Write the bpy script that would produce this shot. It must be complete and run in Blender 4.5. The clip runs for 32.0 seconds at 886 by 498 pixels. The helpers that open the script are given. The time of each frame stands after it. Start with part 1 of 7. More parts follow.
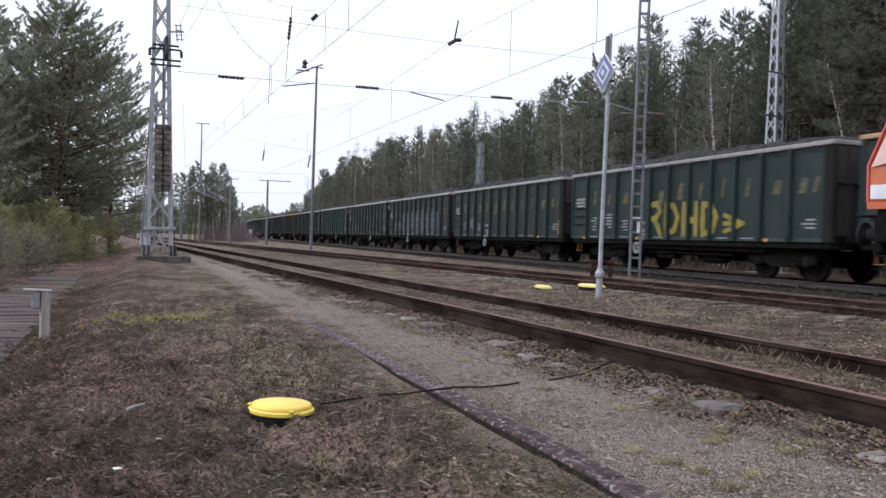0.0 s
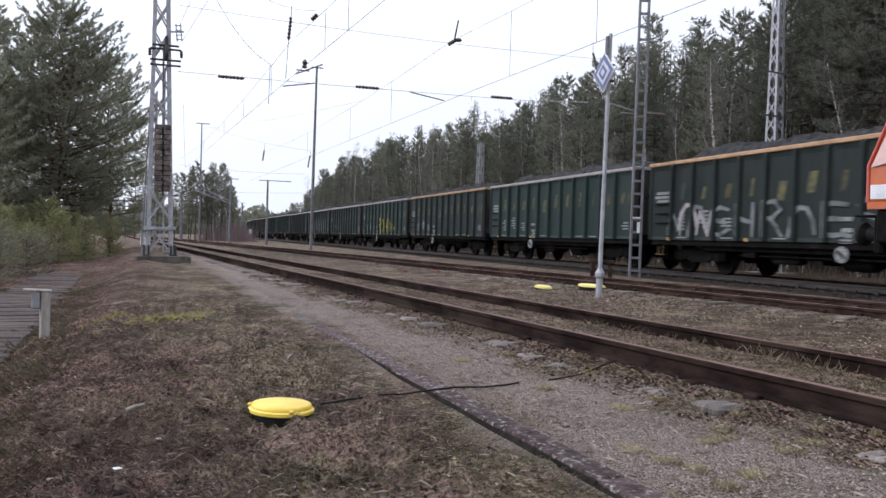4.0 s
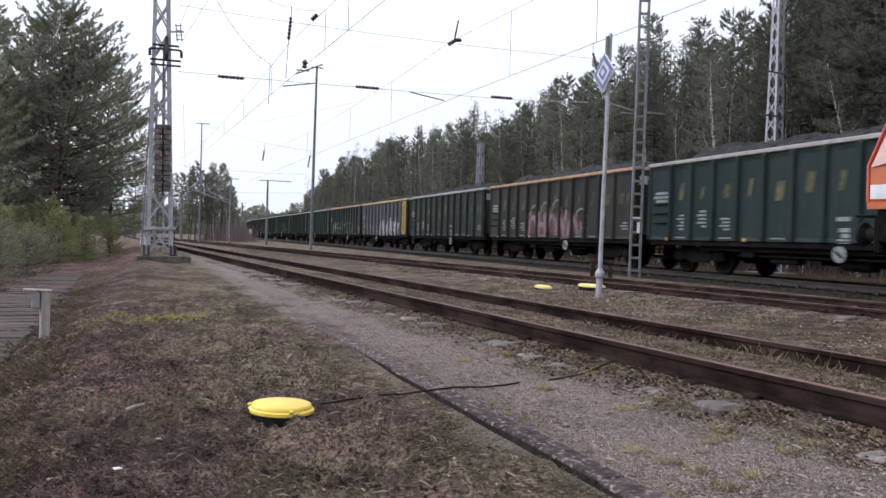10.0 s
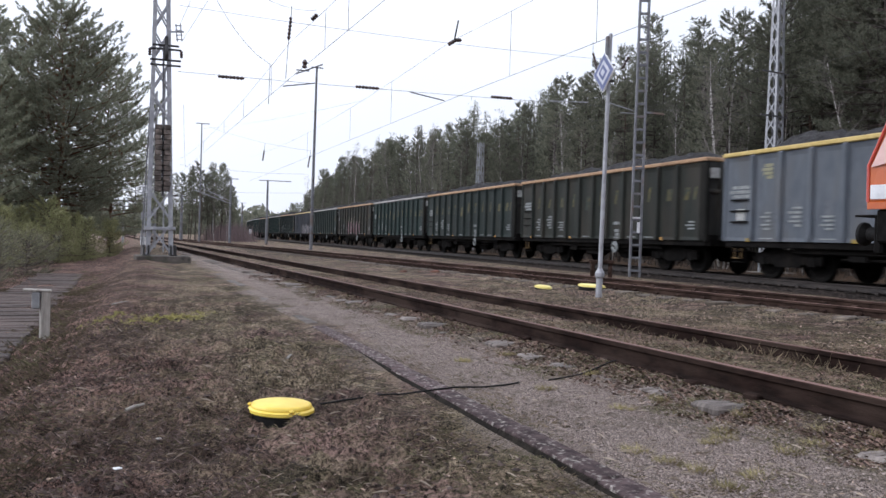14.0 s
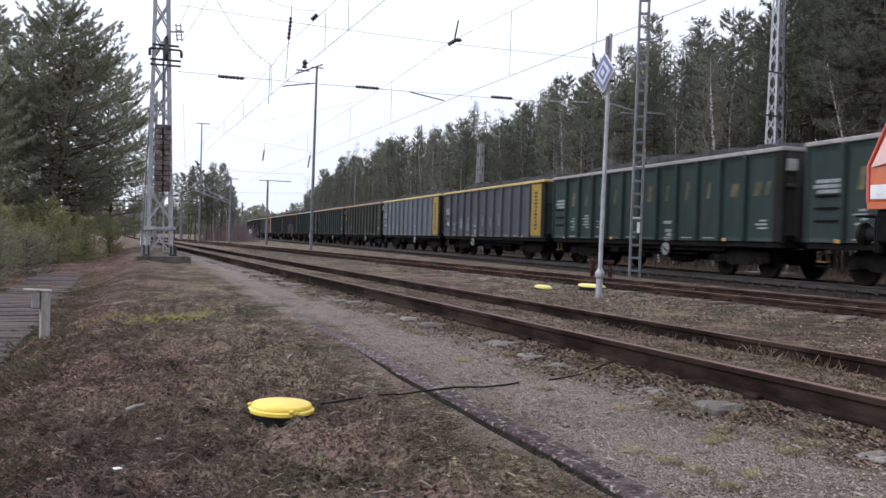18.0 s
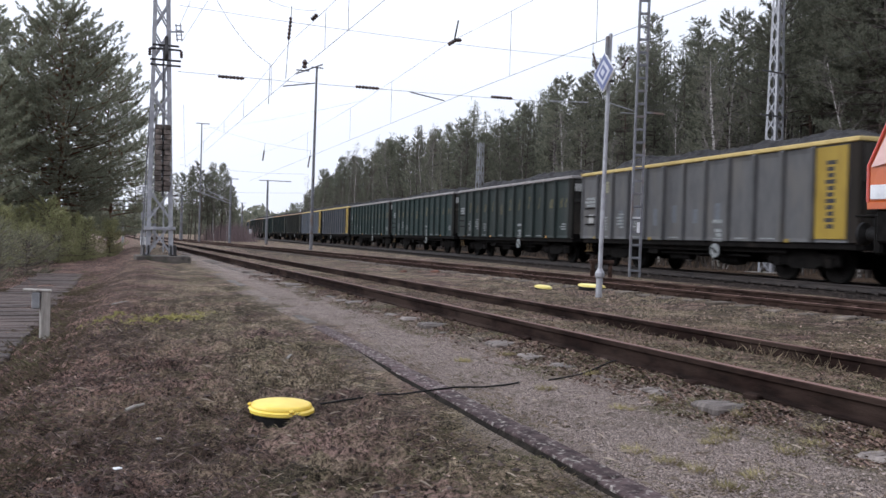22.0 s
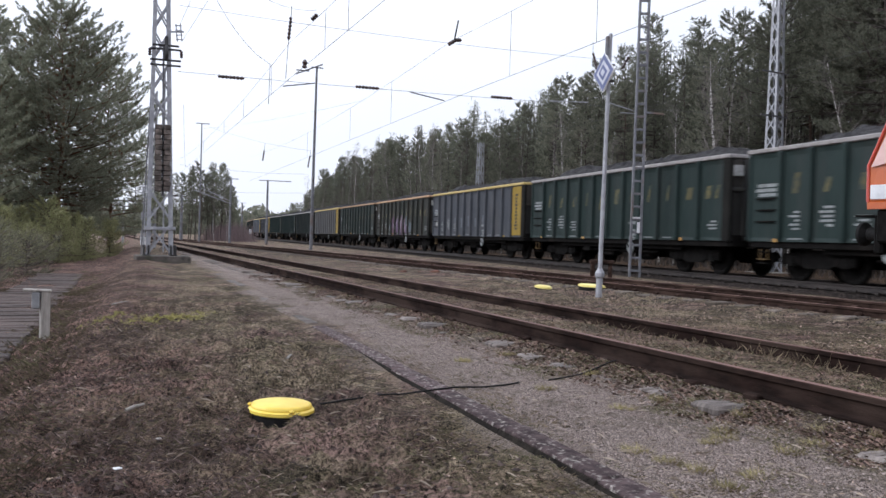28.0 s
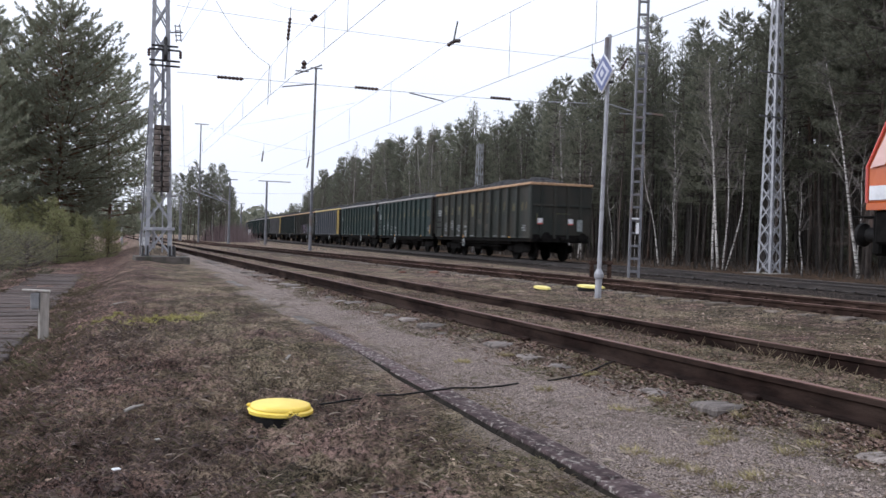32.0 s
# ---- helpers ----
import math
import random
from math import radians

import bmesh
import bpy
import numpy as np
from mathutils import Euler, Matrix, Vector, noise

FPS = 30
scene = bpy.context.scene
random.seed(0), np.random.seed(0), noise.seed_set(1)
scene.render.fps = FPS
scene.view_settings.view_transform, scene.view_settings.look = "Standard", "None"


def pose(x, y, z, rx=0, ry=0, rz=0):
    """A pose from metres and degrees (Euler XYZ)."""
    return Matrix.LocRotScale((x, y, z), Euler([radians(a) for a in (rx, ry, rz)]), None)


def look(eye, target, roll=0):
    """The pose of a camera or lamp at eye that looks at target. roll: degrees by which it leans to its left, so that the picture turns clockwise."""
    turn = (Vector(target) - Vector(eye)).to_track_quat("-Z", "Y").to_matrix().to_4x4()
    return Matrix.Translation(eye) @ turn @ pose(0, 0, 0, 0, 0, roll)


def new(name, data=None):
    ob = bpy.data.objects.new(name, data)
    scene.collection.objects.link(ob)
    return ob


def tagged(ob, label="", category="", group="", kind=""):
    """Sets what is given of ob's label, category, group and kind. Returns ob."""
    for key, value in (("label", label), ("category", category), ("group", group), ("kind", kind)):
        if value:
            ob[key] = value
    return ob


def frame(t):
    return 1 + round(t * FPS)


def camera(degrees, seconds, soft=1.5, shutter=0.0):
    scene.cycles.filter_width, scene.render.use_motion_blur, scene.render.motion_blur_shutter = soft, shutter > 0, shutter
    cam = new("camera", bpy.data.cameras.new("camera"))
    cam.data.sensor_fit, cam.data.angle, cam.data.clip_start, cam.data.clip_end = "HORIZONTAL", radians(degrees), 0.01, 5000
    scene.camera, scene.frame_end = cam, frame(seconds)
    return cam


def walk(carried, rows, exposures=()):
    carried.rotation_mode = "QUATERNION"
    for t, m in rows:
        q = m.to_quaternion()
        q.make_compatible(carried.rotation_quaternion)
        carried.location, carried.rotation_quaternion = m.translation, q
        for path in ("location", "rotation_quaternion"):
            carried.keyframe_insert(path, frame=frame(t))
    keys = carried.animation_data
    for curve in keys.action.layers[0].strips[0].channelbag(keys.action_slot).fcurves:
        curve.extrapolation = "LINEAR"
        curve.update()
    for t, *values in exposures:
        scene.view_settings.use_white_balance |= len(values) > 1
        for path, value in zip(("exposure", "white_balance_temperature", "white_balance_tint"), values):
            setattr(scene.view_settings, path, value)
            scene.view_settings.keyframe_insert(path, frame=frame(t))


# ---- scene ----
import itertools

# ---------------------------------------------------------------- camera
EYE = Vector((0.0, 0.0, 0.818))


def heading(yaw, pitch, roll):
    y, p = radians(yaw), radians(pitch)
    return look(EYE, EYE + Vector((math.sin(y) * math.cos(p), math.cos(y) * math.cos(p), math.sin(p))), roll)


cam = camera(56.78, 32.0, soft=1.5, shutter=0.5)
REST = heading(18.411, -0.702, 1.674)
walk(cam, [(0.0, REST), (31.8, REST), (32.0, heading(18.47, -0.65, 1.70))],
     exposures=[(0.0, 0.0, 6000, 10), (32.0, 0.0, 6000, 10)])

# ---------------------------------------------------------------- world and sun (bright overcast)
SUN_ELEVATION, SUN_TURN = radians(34), radians(-76)
world = bpy.data.worlds.new("overcast_sky")
scene.world = world
world.use_nodes = True
wn, wl = world.node_tree.nodes, world.node_tree.links
wn.clear()
sky = wn.new("ShaderNodeTexSky")
sky.sky_type, sky.sun_disc = "NISHITA", False
sky.sun_elevation, sky.sun_rotation = SUN_ELEVATION, SUN_TURN
sky.dust_density, sky.air_density = 3.0, 1.2
clouds = wn.new("ShaderNodeTexNoise")
clouds.inputs["Scale"].default_value, clouds.inputs["Detail"].default_value = 1.6, 4.0
ramp = wn.new("ShaderNodeValToRGB")
ramp.color_ramp.elements[0].position, ramp.color_ramp.elements[0].color = 0.3, (13.0, 13.1, 14.1, 1)
ramp.color_ramp.elements[1].position, ramp.color_ramp.elements[1].color = 0.75, (14.6, 14.6, 15.4, 1)
cover = wn.new("ShaderNodeMix")
cover.data_type = "RGBA"
cover.inputs["Factor"].default_value = 0.93
back = wn.new("ShaderNodeBackground")
back.inputs["Strength"].default_value = 0.1
wout = wn.new("ShaderNodeOutputWorld")
coords = wn.new("ShaderNodeTexCoord")
wl.new(coords.outputs["Generated"], clouds.inputs["Vector"])
wl.new(clouds.outputs["Fac"], ramp.inputs["Fac"])
wl.new(sky.outputs["Color"], cover.inputs["A"])
wl.new(ramp.outputs["Color"], cover.inputs["B"])
# the cloud layer is brightest round the hidden sun and duller away from it
aim = wn.new("ShaderNodeVectorMath")
aim.operation = "DOT_PRODUCT"
aim.inputs[1].default_value = (math.sin(SUN_TURN), math.cos(SUN_TURN), 0.35)
fade = wn.new("ShaderNodeMapRange")
fade.inputs["From Min"].default_value, fade.inputs["From Max"].default_value = -0.9, 0.75
fade.inputs["To Min"].default_value, fade.inputs["To Max"].default_value = 0.74, 1.0
dull = wn.new("ShaderNodeVectorMath")
dull.operation = "SCALE"
wl.new(coords.outputs["Generated"], aim.inputs[0])
wl.new(aim.outputs["Value"], fade.inputs["Value"])
wl.new(cover.outputs["Result"], dull.inputs[0])
# an overcast sky is brighter overhead than at the horizon
rise = wn.new("ShaderNodeSeparateXYZ")
wl.new(coords.outputs["Generated"], rise.inputs["Vector"])
height = wn.new("ShaderNodeMapRange")
height.inputs["From Min"].default_value, height.inputs["From Max"].default_value = 0.0, 0.7
height.inputs["To Min"].default_value, height.inputs["To Max"].default_value = 0.80, 1.20
wl.new(rise.outputs["Z"], height.inputs["Value"])
both = wn.new("ShaderNodeMath")
both.operation = "MULTIPLY"
wl.new(fade.outputs["Result"], both.inputs[0])
wl.new(height.outputs["Result"], both.inputs[1])
wl.new(both.outputs[0], dull.inputs["Scale"])
wl.new(dull.outputs["Vector"], back.inputs["Color"])
wl.new(back.outputs["Background"], wout.inputs["Surface"])

sun_data = bpy.data.lights.new("sun", "SUN")
sun_data.energy, sun_data.angle, sun_data.color = 1.5, radians(30), (1.0, 0.985, 0.965)
sun = new("sun", sun_data)
sun_way = Vector((math.sin(SUN_TURN) * math.cos(SUN_ELEVATION), math.cos(SUN_TURN) * math.cos(SUN_ELEVATION), math.sin(SUN_ELEVATION)))
sun.matrix_world = look(sun_way * 50, (0, 0, 0))


# ---------------------------------------------------------------- materials
def material(name, dark, light, rough=0.8, scale=6.0, bump=0.3, metal=0.0, third=None, third_scale=0.7, third_at=0.55, stretch=(1, 1, 1), coat=0.0, vary=0.0, fine=40.0, spec=0.5):
    """Two colours mixed by noise, a third in larger patches, and a fine relief."""
    m = bpy.data.materials.new(name)
    m.use_nodes = True
    n, l = m.node_tree.nodes, m.node_tree.links
    b = n["Principled BSDF"]
    tc = n.new("ShaderNodeTexCoord")
    info = n.new("ShaderNodeObjectInfo")
    mp = n.new("ShaderNodeMapping")
    mp.inputs["Scale"].default_value = stretch
    shift = n.new("ShaderNodeVectorMath")
    shift.operation = "SCALE"
    shift.inputs[0].default_value = (13.1, 7.3, 5.7)
    l.new(info.outputs["Random"], shift.inputs["Scale"])
    l.new(shift.outputs["Vector"], mp.inputs["Location"])
    l.new(tc.outputs["Object"], mp.inputs["Vector"])
    a = n.new("ShaderNodeTexNoise")
    a.inputs["Scale"].default_value, a.inputs["Detail"].default_value, a.inputs["Roughness"].default_value = scale, 6.0, 0.65
    l.new(mp.outputs["Vector"], a.inputs["Vector"])
    r = n.new("ShaderNodeValToRGB")
    r.color_ramp.elements[0].position, r.color_ramp.elements[0].color = 0.36, (*dark, 1)
    r.color_ramp.elements[1].position, r.color_ramp.elements[1].color = 0.64, (*light, 1)
    l.new(a.outputs["Fac"], r.inputs["Fac"])
    col = r.outputs["Color"]
    if third:
        c = n.new("ShaderNodeTexNoise")
        c.inputs["Scale"].default_value, c.inputs["Detail"].default_value = third_scale, 5.0
        l.new(mp.outputs["Vector"], c.inputs["Vector"])
        rr = n.new("ShaderNodeMapRange")
        rr.inputs["From Min"].default_value, rr.inputs["From Max"].default_value = third_at - 0.06, third_at + 0.1
        l.new(c.outputs["Fac"], rr.inputs["Value"])
        mx = n.new("ShaderNodeMix")
        mx.data_type = "RGBA"
        l.new(rr.outputs["Result"], mx.inputs["Factor"])
        l.new(col, mx.inputs["A"])
        mx.inputs["B"].default_value = (*third, 1)
        col = mx.outputs["Result"]
    if vary:
        hs = n.new("ShaderNodeHueSaturation")
        mr = n.new("ShaderNodeMapRange")
        mr.inputs["To Min"].default_value, mr.inputs["To Max"].default_value = 1 - vary, 1 + vary
        l.new(info.outputs["Random"], mr.inputs["Value"])
        l.new(mr.outputs["Result"], hs.inputs["Value"])
        l.new(col, hs.inputs["Color"])
        col = hs.outputs["Color"]
    l.new(col, b.inputs["Base Color"])
    b.inputs["Roughness"].default_value, b.inputs["Metallic"].default_value = rough, metal
    b.inputs["Coat Weight"].default_value = coat
    b.inputs["Specular IOR Level"].default_value = spec
    if bump:
        f = n.new("ShaderNodeTexNoise")
        f.inputs["Scale"].default_value, f.inputs["Detail"].default_value = fine, 4.0
        l.new(mp.outputs["Vector"], f.inputs["Vector"])
        bp = n.new("ShaderNodeBump")
        bp.inputs["Strength"].default_value, bp.inputs["Distance"].default_value = bump, 0.02
        l.new(f.outputs["Fac"], bp.inputs["Height"])
        l.new(bp.outputs["Normal"], b.inputs["Normal"])
    return m


def leaf_material(name, dark, light, rough=0.7, through_light=0.0):
    """Foliage: colour varies from piece to piece and from plant to plant."""
    m = bpy.data.materials.new(name)
    m.use_nodes = True
    n, l = m.node_tree.nodes, m.node_tree.links
    b = n["Principled BSDF"]
    g = n.new("ShaderNodeNewGeometry")
    info = n.new("ShaderNodeObjectInfo")
    r = n.new("ShaderNodeValToRGB")
    r.color_ramp.elements[0].color, r.color_ramp.elements[1].color = (*dark, 1), (*light, 1)
    l.new(g.outputs["Random Per Island"], r.inputs["Fac"])
    hs = n.new("ShaderNodeHueSaturation")
    mr = n.new("ShaderNodeMapRange")
    mr.inputs["To Min"].default_value, mr.inputs["To Max"].default_value = 0.75, 1.25
    l.new(info.outputs["Random"], mr.inputs["Value"])
    l.new(mr.outputs["Result"], hs.inputs["Value"])
    l.new(r.outputs["Color"], hs.inputs["Color"])
    l.new(hs.outputs["Color"], b.inputs["Base Color"])
    b.inputs["Roughness"].default_value = rough
    b.inputs["Specular IOR Level"].default_value = 0.25
    if through_light:
        tr = n.new("ShaderNodeBsdfTranslucent")
        l.new(hs.outputs["Color"], tr.inputs["Color"])
        mx = n.new("ShaderNodeMixShader")
        mx.inputs["Fac"].default_value = through_light
        l.new(b.outputs["BSDF"], mx.inputs[1])
        l.new(tr.outputs["BSDF"], mx.inputs[2])
        l.new(mx.outputs["Shader"], n["Material Output"].inputs["Surface"])
    return m


def ground_material():
    """Soil, straw, moss and leaf litter; pale gravel on the footpath strip; dark ballast under the running line."""
    m = bpy.data.materials.new("ground_soil")
    m.use_nodes = True
    n, l = m.node_tree.nodes, m.node_tree.links
    b = n["Principled BSDF"]
    tc = n.new("ShaderNodeTexCoord")
    sep = n.new("ShaderNodeSeparateXYZ")
    l.new(tc.outputs["Object"], sep.inputs["Vector"])

    def noise(scale, detail=6.0, rough=0.6, out="Fac"):
        t = n.new("ShaderNodeTexNoise")
        t.inputs["Scale"].default_value, t.inputs["Detail"].default_value, t.inputs["Roughness"].default_value = scale, detail, rough
        l.new(tc.outputs["Object"], t.inputs["Vector"])
        return t.outputs[out]

    def calc(op, a, b2, c=None):
        t = n.new("ShaderNodeMath")
        t.operation = op
        for i, v in enumerate((a, b2, c)):
            if v is None:
                continue
            if isinstance(v, (int, float)):
                t.inputs[i].default_value = v
            else:
                l.new(v, t.inputs[i])
        return t.outputs[0]

    def span(v, lo, hi):
        t = n.new("ShaderNodeMapRange")
        t.interpolation_type = "SMOOTHSTEP"
        t.inputs["From Min"].default_value, t.inputs["From Max"].default_value = lo, hi
        l.new(v, t.inputs["Value"])
        return t.outputs["Result"]

    def mix(f, a, c):
        t = n.new("ShaderNodeMix")
        t.data_type = "RGBA"
        l.new(f, t.inputs["Factor"])
        for key, v in (("A", a), ("B", c)):
            if isinstance(v, tuple):
                t.inputs[key].default_value = (*v, 1)
            else:
                l.new(v, t.inputs[key])
        return t.outputs["Result"]

    def two(fac, lo, hi, c0, c1):
        return mix(span(fac, lo, hi), c0, c1)

    def grain(coarse, fine):
        return calc("ADD", calc("MULTIPLY", noise(coarse, 3.0, 0.6), 0.5), calc("MULTIPLY", noise(fine, 2.0, 0.6), 0.5))

    x, y = sep.outputs["X"], sep.outputs["Y"]
    u = calc("ADD", x, calc("MULTIPLY", y, 0.039))
    wob = calc("MULTIPLY", calc("SUBTRACT", noise(0.8, 5.0), 0.5), 1.6)
    uw = calc("ADD", u, wob)
    soil = two(grain(42.0, 260.0), 0.44, 0.565, (0.016, 0.0108, 0.0094), (0.340, 0.230, 0.195))
    straw = two(grain(55.0, 270.0), 0.44, 0.57, (0.023, 0.0175, 0.0120), (0.430, 0.345, 0.245))
    grass = two(grain(52.0, 270.0), 0.44, 0.57, (0.016, 0.0135, 0.0085), (0.310, 0.256, 0.171))
    gravel = two(grain(95.0, 260.0), 0.43, 0.585, (0.060, 0.047, 0.041), (0.560, 0.456, 0.402))
    gravel = mix(span(calc("ADD", calc("MULTIPLY", noise(1.1, 5.0, 0.7), 0.7), calc("MULTIPLY", noise(7.0, 5.0, 0.7), 0.3)), 0.50, 0.64), gravel, two(grain(60.0, 190.0), 0.43, 0.59, (0.038, 0.030, 0.024), (0.36, 0.298, 0.240)))
    ballast = two(noise(16.0, 8.0, 0.8), 0.38, 0.62, (0.0085, 0.0066, 0.0058), (0.034, 0.026, 0.022))
    heath = two(grain(42.0, 260.0), 0.44, 0.565, (0.017, 0.0110, 0.0094), (0.335, 0.216, 0.180))
    col = mix(span(noise(0.9, 6.0, 0.7), 0.42, 0.58), soil, straw)
    col = mix(span(noise(0.75, 6.0, 0.7), 0.47, 0.60), col, grass)
    col = mix(span(uw, 1.0, -1.0), col, heath)
    path = calc("MULTIPLY", span(uw, 1.7, 2.2), span(calc("ADD", uw, calc("MULTIPLY", y, 0.025)), 3.85, 2.95))
    patchy = calc("MULTIPLY", path, span(calc("ADD", noise(1.7, 8.0, 0.8), calc("MULTIPLY", noise(45.0, 3.0, 0.6), 0.35)), 0.95, 0.70))
    cess = calc("MULTIPLY", span(x, 13.2, 14.2), span(x, 19.4, 18.4))
    col = mix(cess, col, ballast)
    wood = span(x, 19.2, 21.0)
    floor = two(noise(9.0, 8.0, 0.75), 0.36, 0.64, (0.035, 0.022, 0.014), (0.13, 0.085, 0.055))
    col = mix(wood, col, floor)
    # mottling that puts the shading among soil clumps into the colour
    clump_tone = calc("ADD", calc("MULTIPLY", noise(5.0, 7.0, 0.75), 0.6), calc("MULTIPLY", noise(1.3, 4.0, 0.6), 0.4))
    dry = n.new("ShaderNodeMix")
    dry.data_type, dry.blend_type = "RGBA", "MULTIPLY"
    dry.inputs["Factor"].default_value = 1.0
    l.new(col, dry.inputs["A"])
    l.new(two(clump_tone, 0.42, 0.60, (0.42, 0.405, 0.40), (1.42, 1.40, 1.375)), dry.inputs["B"])
    col = mix(patchy, dry.outputs["Result"], gravel)
    leaves = span(noise(55.0, 3.0, 0.5), 0.66, 0.72)
    col = mix(leaves, col, (0.30, 0.22, 0.155))
    l.new(col, b.inputs["Base Color"])
    b.inputs["Roughness"].default_value = 0.95
    b.inputs["Specular IOR Level"].default_value = 0.15
    bp = n.new("ShaderNodeBump")
    bp.inputs["Strength"].default_value, bp.inputs["Distance"].default_value = 1.0, 0.06
    l.new(calc("ADD", grain(48.0, 200.0), calc("MULTIPLY", noise(9.0, 4.0), 0.9)), bp.inputs["Height"])
    l.new(bp.outputs["Normal"], b.inputs["Normal"])
    return m


GROUND = ground_material()
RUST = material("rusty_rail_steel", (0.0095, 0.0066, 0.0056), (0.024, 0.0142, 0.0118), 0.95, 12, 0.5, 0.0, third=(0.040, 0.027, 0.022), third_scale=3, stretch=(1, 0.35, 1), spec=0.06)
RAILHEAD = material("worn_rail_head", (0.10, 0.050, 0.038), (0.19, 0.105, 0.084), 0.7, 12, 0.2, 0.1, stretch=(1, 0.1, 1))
RUNRAIL = material("dark_running_rail", (0.020, 0.016, 0.015), (0.060, 0.048, 0.043), 0.6, 9, 0.2, 0.2, stretch=(1, 0.2, 1))
RUST_PALE = material("dusty_rust_rail_steel", (0.018, 0.0115, 0.0092), (0.046, 0.029, 0.0235), 0.95, 12, 0.5, 0.0, third=(0.075, 0.048, 0.038), third_scale=3, stretch=(1, 0.35, 1), spec=0.06)
TARSLEEPER = material("tarred_wood_sleeper", (0.012, 0.010, 0.009), (0.040, 0.032, 0.027), 0.9, 7, 0.7, stretch=(0.4, 3, 1), vary=0.3, spec=0.15)
SLEEPER = material("weathered_pale_sleeper", (0.070, 0.056, 0.049), (0.24, 0.205, 0.185), 0.9, 7, 0.7, stretch=(0.4, 3, 1), vary=0.3)
CONC_SLEEPER = material("old_concrete_sleeper", (0.0744, 0.0588, 0.0468), (0.1674, 0.1344, 0.1092), 0.9, 9, 0.5, vary=0.25, third=(0.09, 0.07, 0.05))
CONCRETE = material("mossy_grey_concrete", (0.12, 0.105, 0.094), (0.27, 0.24, 0.22), 0.9, 5, 0.5, third=(0.07, 0.075, 0.045), third_scale=2.5, vary=0.15)
DUSTYSLAB = material("dusty_kerb_concrete", (0.075, 0.062, 0.055), (0.20, 0.170, 0.152), 0.9, 9, 0.5, third=(0.07, 0.055, 0.045), third_scale=3, vary=0.2)
PLINTH = material("damp_dark_concrete", (0.055, 0.047, 0.041), (0.14, 0.12, 0.105), 0.9, 5, 0.5, third=(0.045, 0.045, 0.030), third_scale=2.5)
KERB = material("dark_worn_kerb_concrete", (0.032, 0.023, 0.024), (0.098, 0.071, 0.071), 0.9, 14, 0.6, third=(0.34, 0.31, 0.28), third_scale=30, third_at=0.61, spec=0.12, vary=0.2)
GALV = material("galvanised_steel", (0.245, 0.247, 0.266), (0.385, 0.388, 0.41), 0.6, 4, 0.1, 0.2)
GALV_DULL = material("dull_painted_steel", (0.12, 0.12, 0.135), (0.2025, 0.2025, 0.2175), 0.6, 4, 0.15, 0.3, third=(0.14, 0.10, 0.08), third_scale=1.5, third_at=0.62)
DARKSTEEL = material("dark_steel", (0.02, 0.02, 0.022), (0.06, 0.058, 0.058), 0.6, 8, 0.2, 0.3)
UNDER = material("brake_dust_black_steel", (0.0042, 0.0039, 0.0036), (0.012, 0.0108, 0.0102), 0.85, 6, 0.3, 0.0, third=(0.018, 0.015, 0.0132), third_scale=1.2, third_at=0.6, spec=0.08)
PORCELAIN = material("brown_porcelain", (0.03, 0.018, 0.016), (0.07, 0.04, 0.035), 0.3, 5, 0.0)
WIRE = material("grey_copper_wire", (0.10, 0.096, 0.094), (0.17, 0.165, 0.162), 0.6, 4, 0.0, 0.3)
WEIGHT = material("stacked_concrete_weights", (0.066, 0.056, 0.049), (0.19, 0.156, 0.136), 0.9, 7, 0.4, third=(0.05, 0.04, 0.035), third_scale=2, vary=0.3)
YELLOW = material("yellow_enamel_cap", (0.70, 0.50, 0.06), (0.84, 0.64, 0.11), 0.45, 4, 0.08, third=(0.62, 0.45, 0.10), third_scale=3, third_at=0.66)
YELLOWPALE = material("sun_bleached_yellow_cap", (0.66, 0.54, 0.14), (0.82, 0.71, 0.27), 0.5, 4, 0.08)
BLACKRUBBER = material("black_rubber", (0.006, 0.006, 0.006), (0.014, 0.013, 0.013), 0.75, 20, 0.2, spec=0.2)
PLANK = material("brown_weathered_plank", (0.036, 0.026, 0.022), (0.110, 0.080, 0.070), 0.9, 6, 0.6, stretch=(0.5, 6, 1), vary=0.35)
POSTWOOD = material("pale_weathered_post", (0.22, 0.20, 0.175), (0.38, 0.35, 0.315), 0.85, 6, 0.5, stretch=(3, 3, 0.5))
GREYBOX = material("grey_plastic_box", (0.16, 0.16, 0.165), (0.26, 0.26, 0.265), 0.7, 6, 0.1)
ORANGE = material("orange_gloss_paint", (0.42, 0.07875, 0.0105), (0.48, 0.1013, 0.015), 0.28, 3, 0.03, coat=0.7)
REDEDGE = material("red_edge_paint", (0.45, 0.05, 0.03), (0.55, 0.075, 0.045), 0.3, 3, 0.03, coat=0.5)
WHITEPAINT = material("white_paint", (0.558, 0.558, 0.576), (0.72, 0.72, 0.738), 0.5, 5, 0.05)
# the sky's reflection on the orange cab side, as a pale colour
SKYSHEEN = material("pale_pink_sky_sheen", (0.55, 0.33, 0.29), (0.66, 0.42, 0.38), 0.12, 2, 0.0, coat=1.0)
SIGNBLUE = material("blue_grey_sign_enamel", (0.10, 0.12, 0.24), (0.15, 0.17, 0.31), 0.4, 5, 0.05)
SIGNWHITE = material("white_sign_enamel", (0.50, 0.51, 0.57), (0.62, 0.63, 0.69), 0.4, 5, 0.05)
COAL = material("black_coal", (0.008, 0.008, 0.009), (0.042, 0.039, 0.040), 0.85, 9, 1.0, fine=9, spec=0.25)
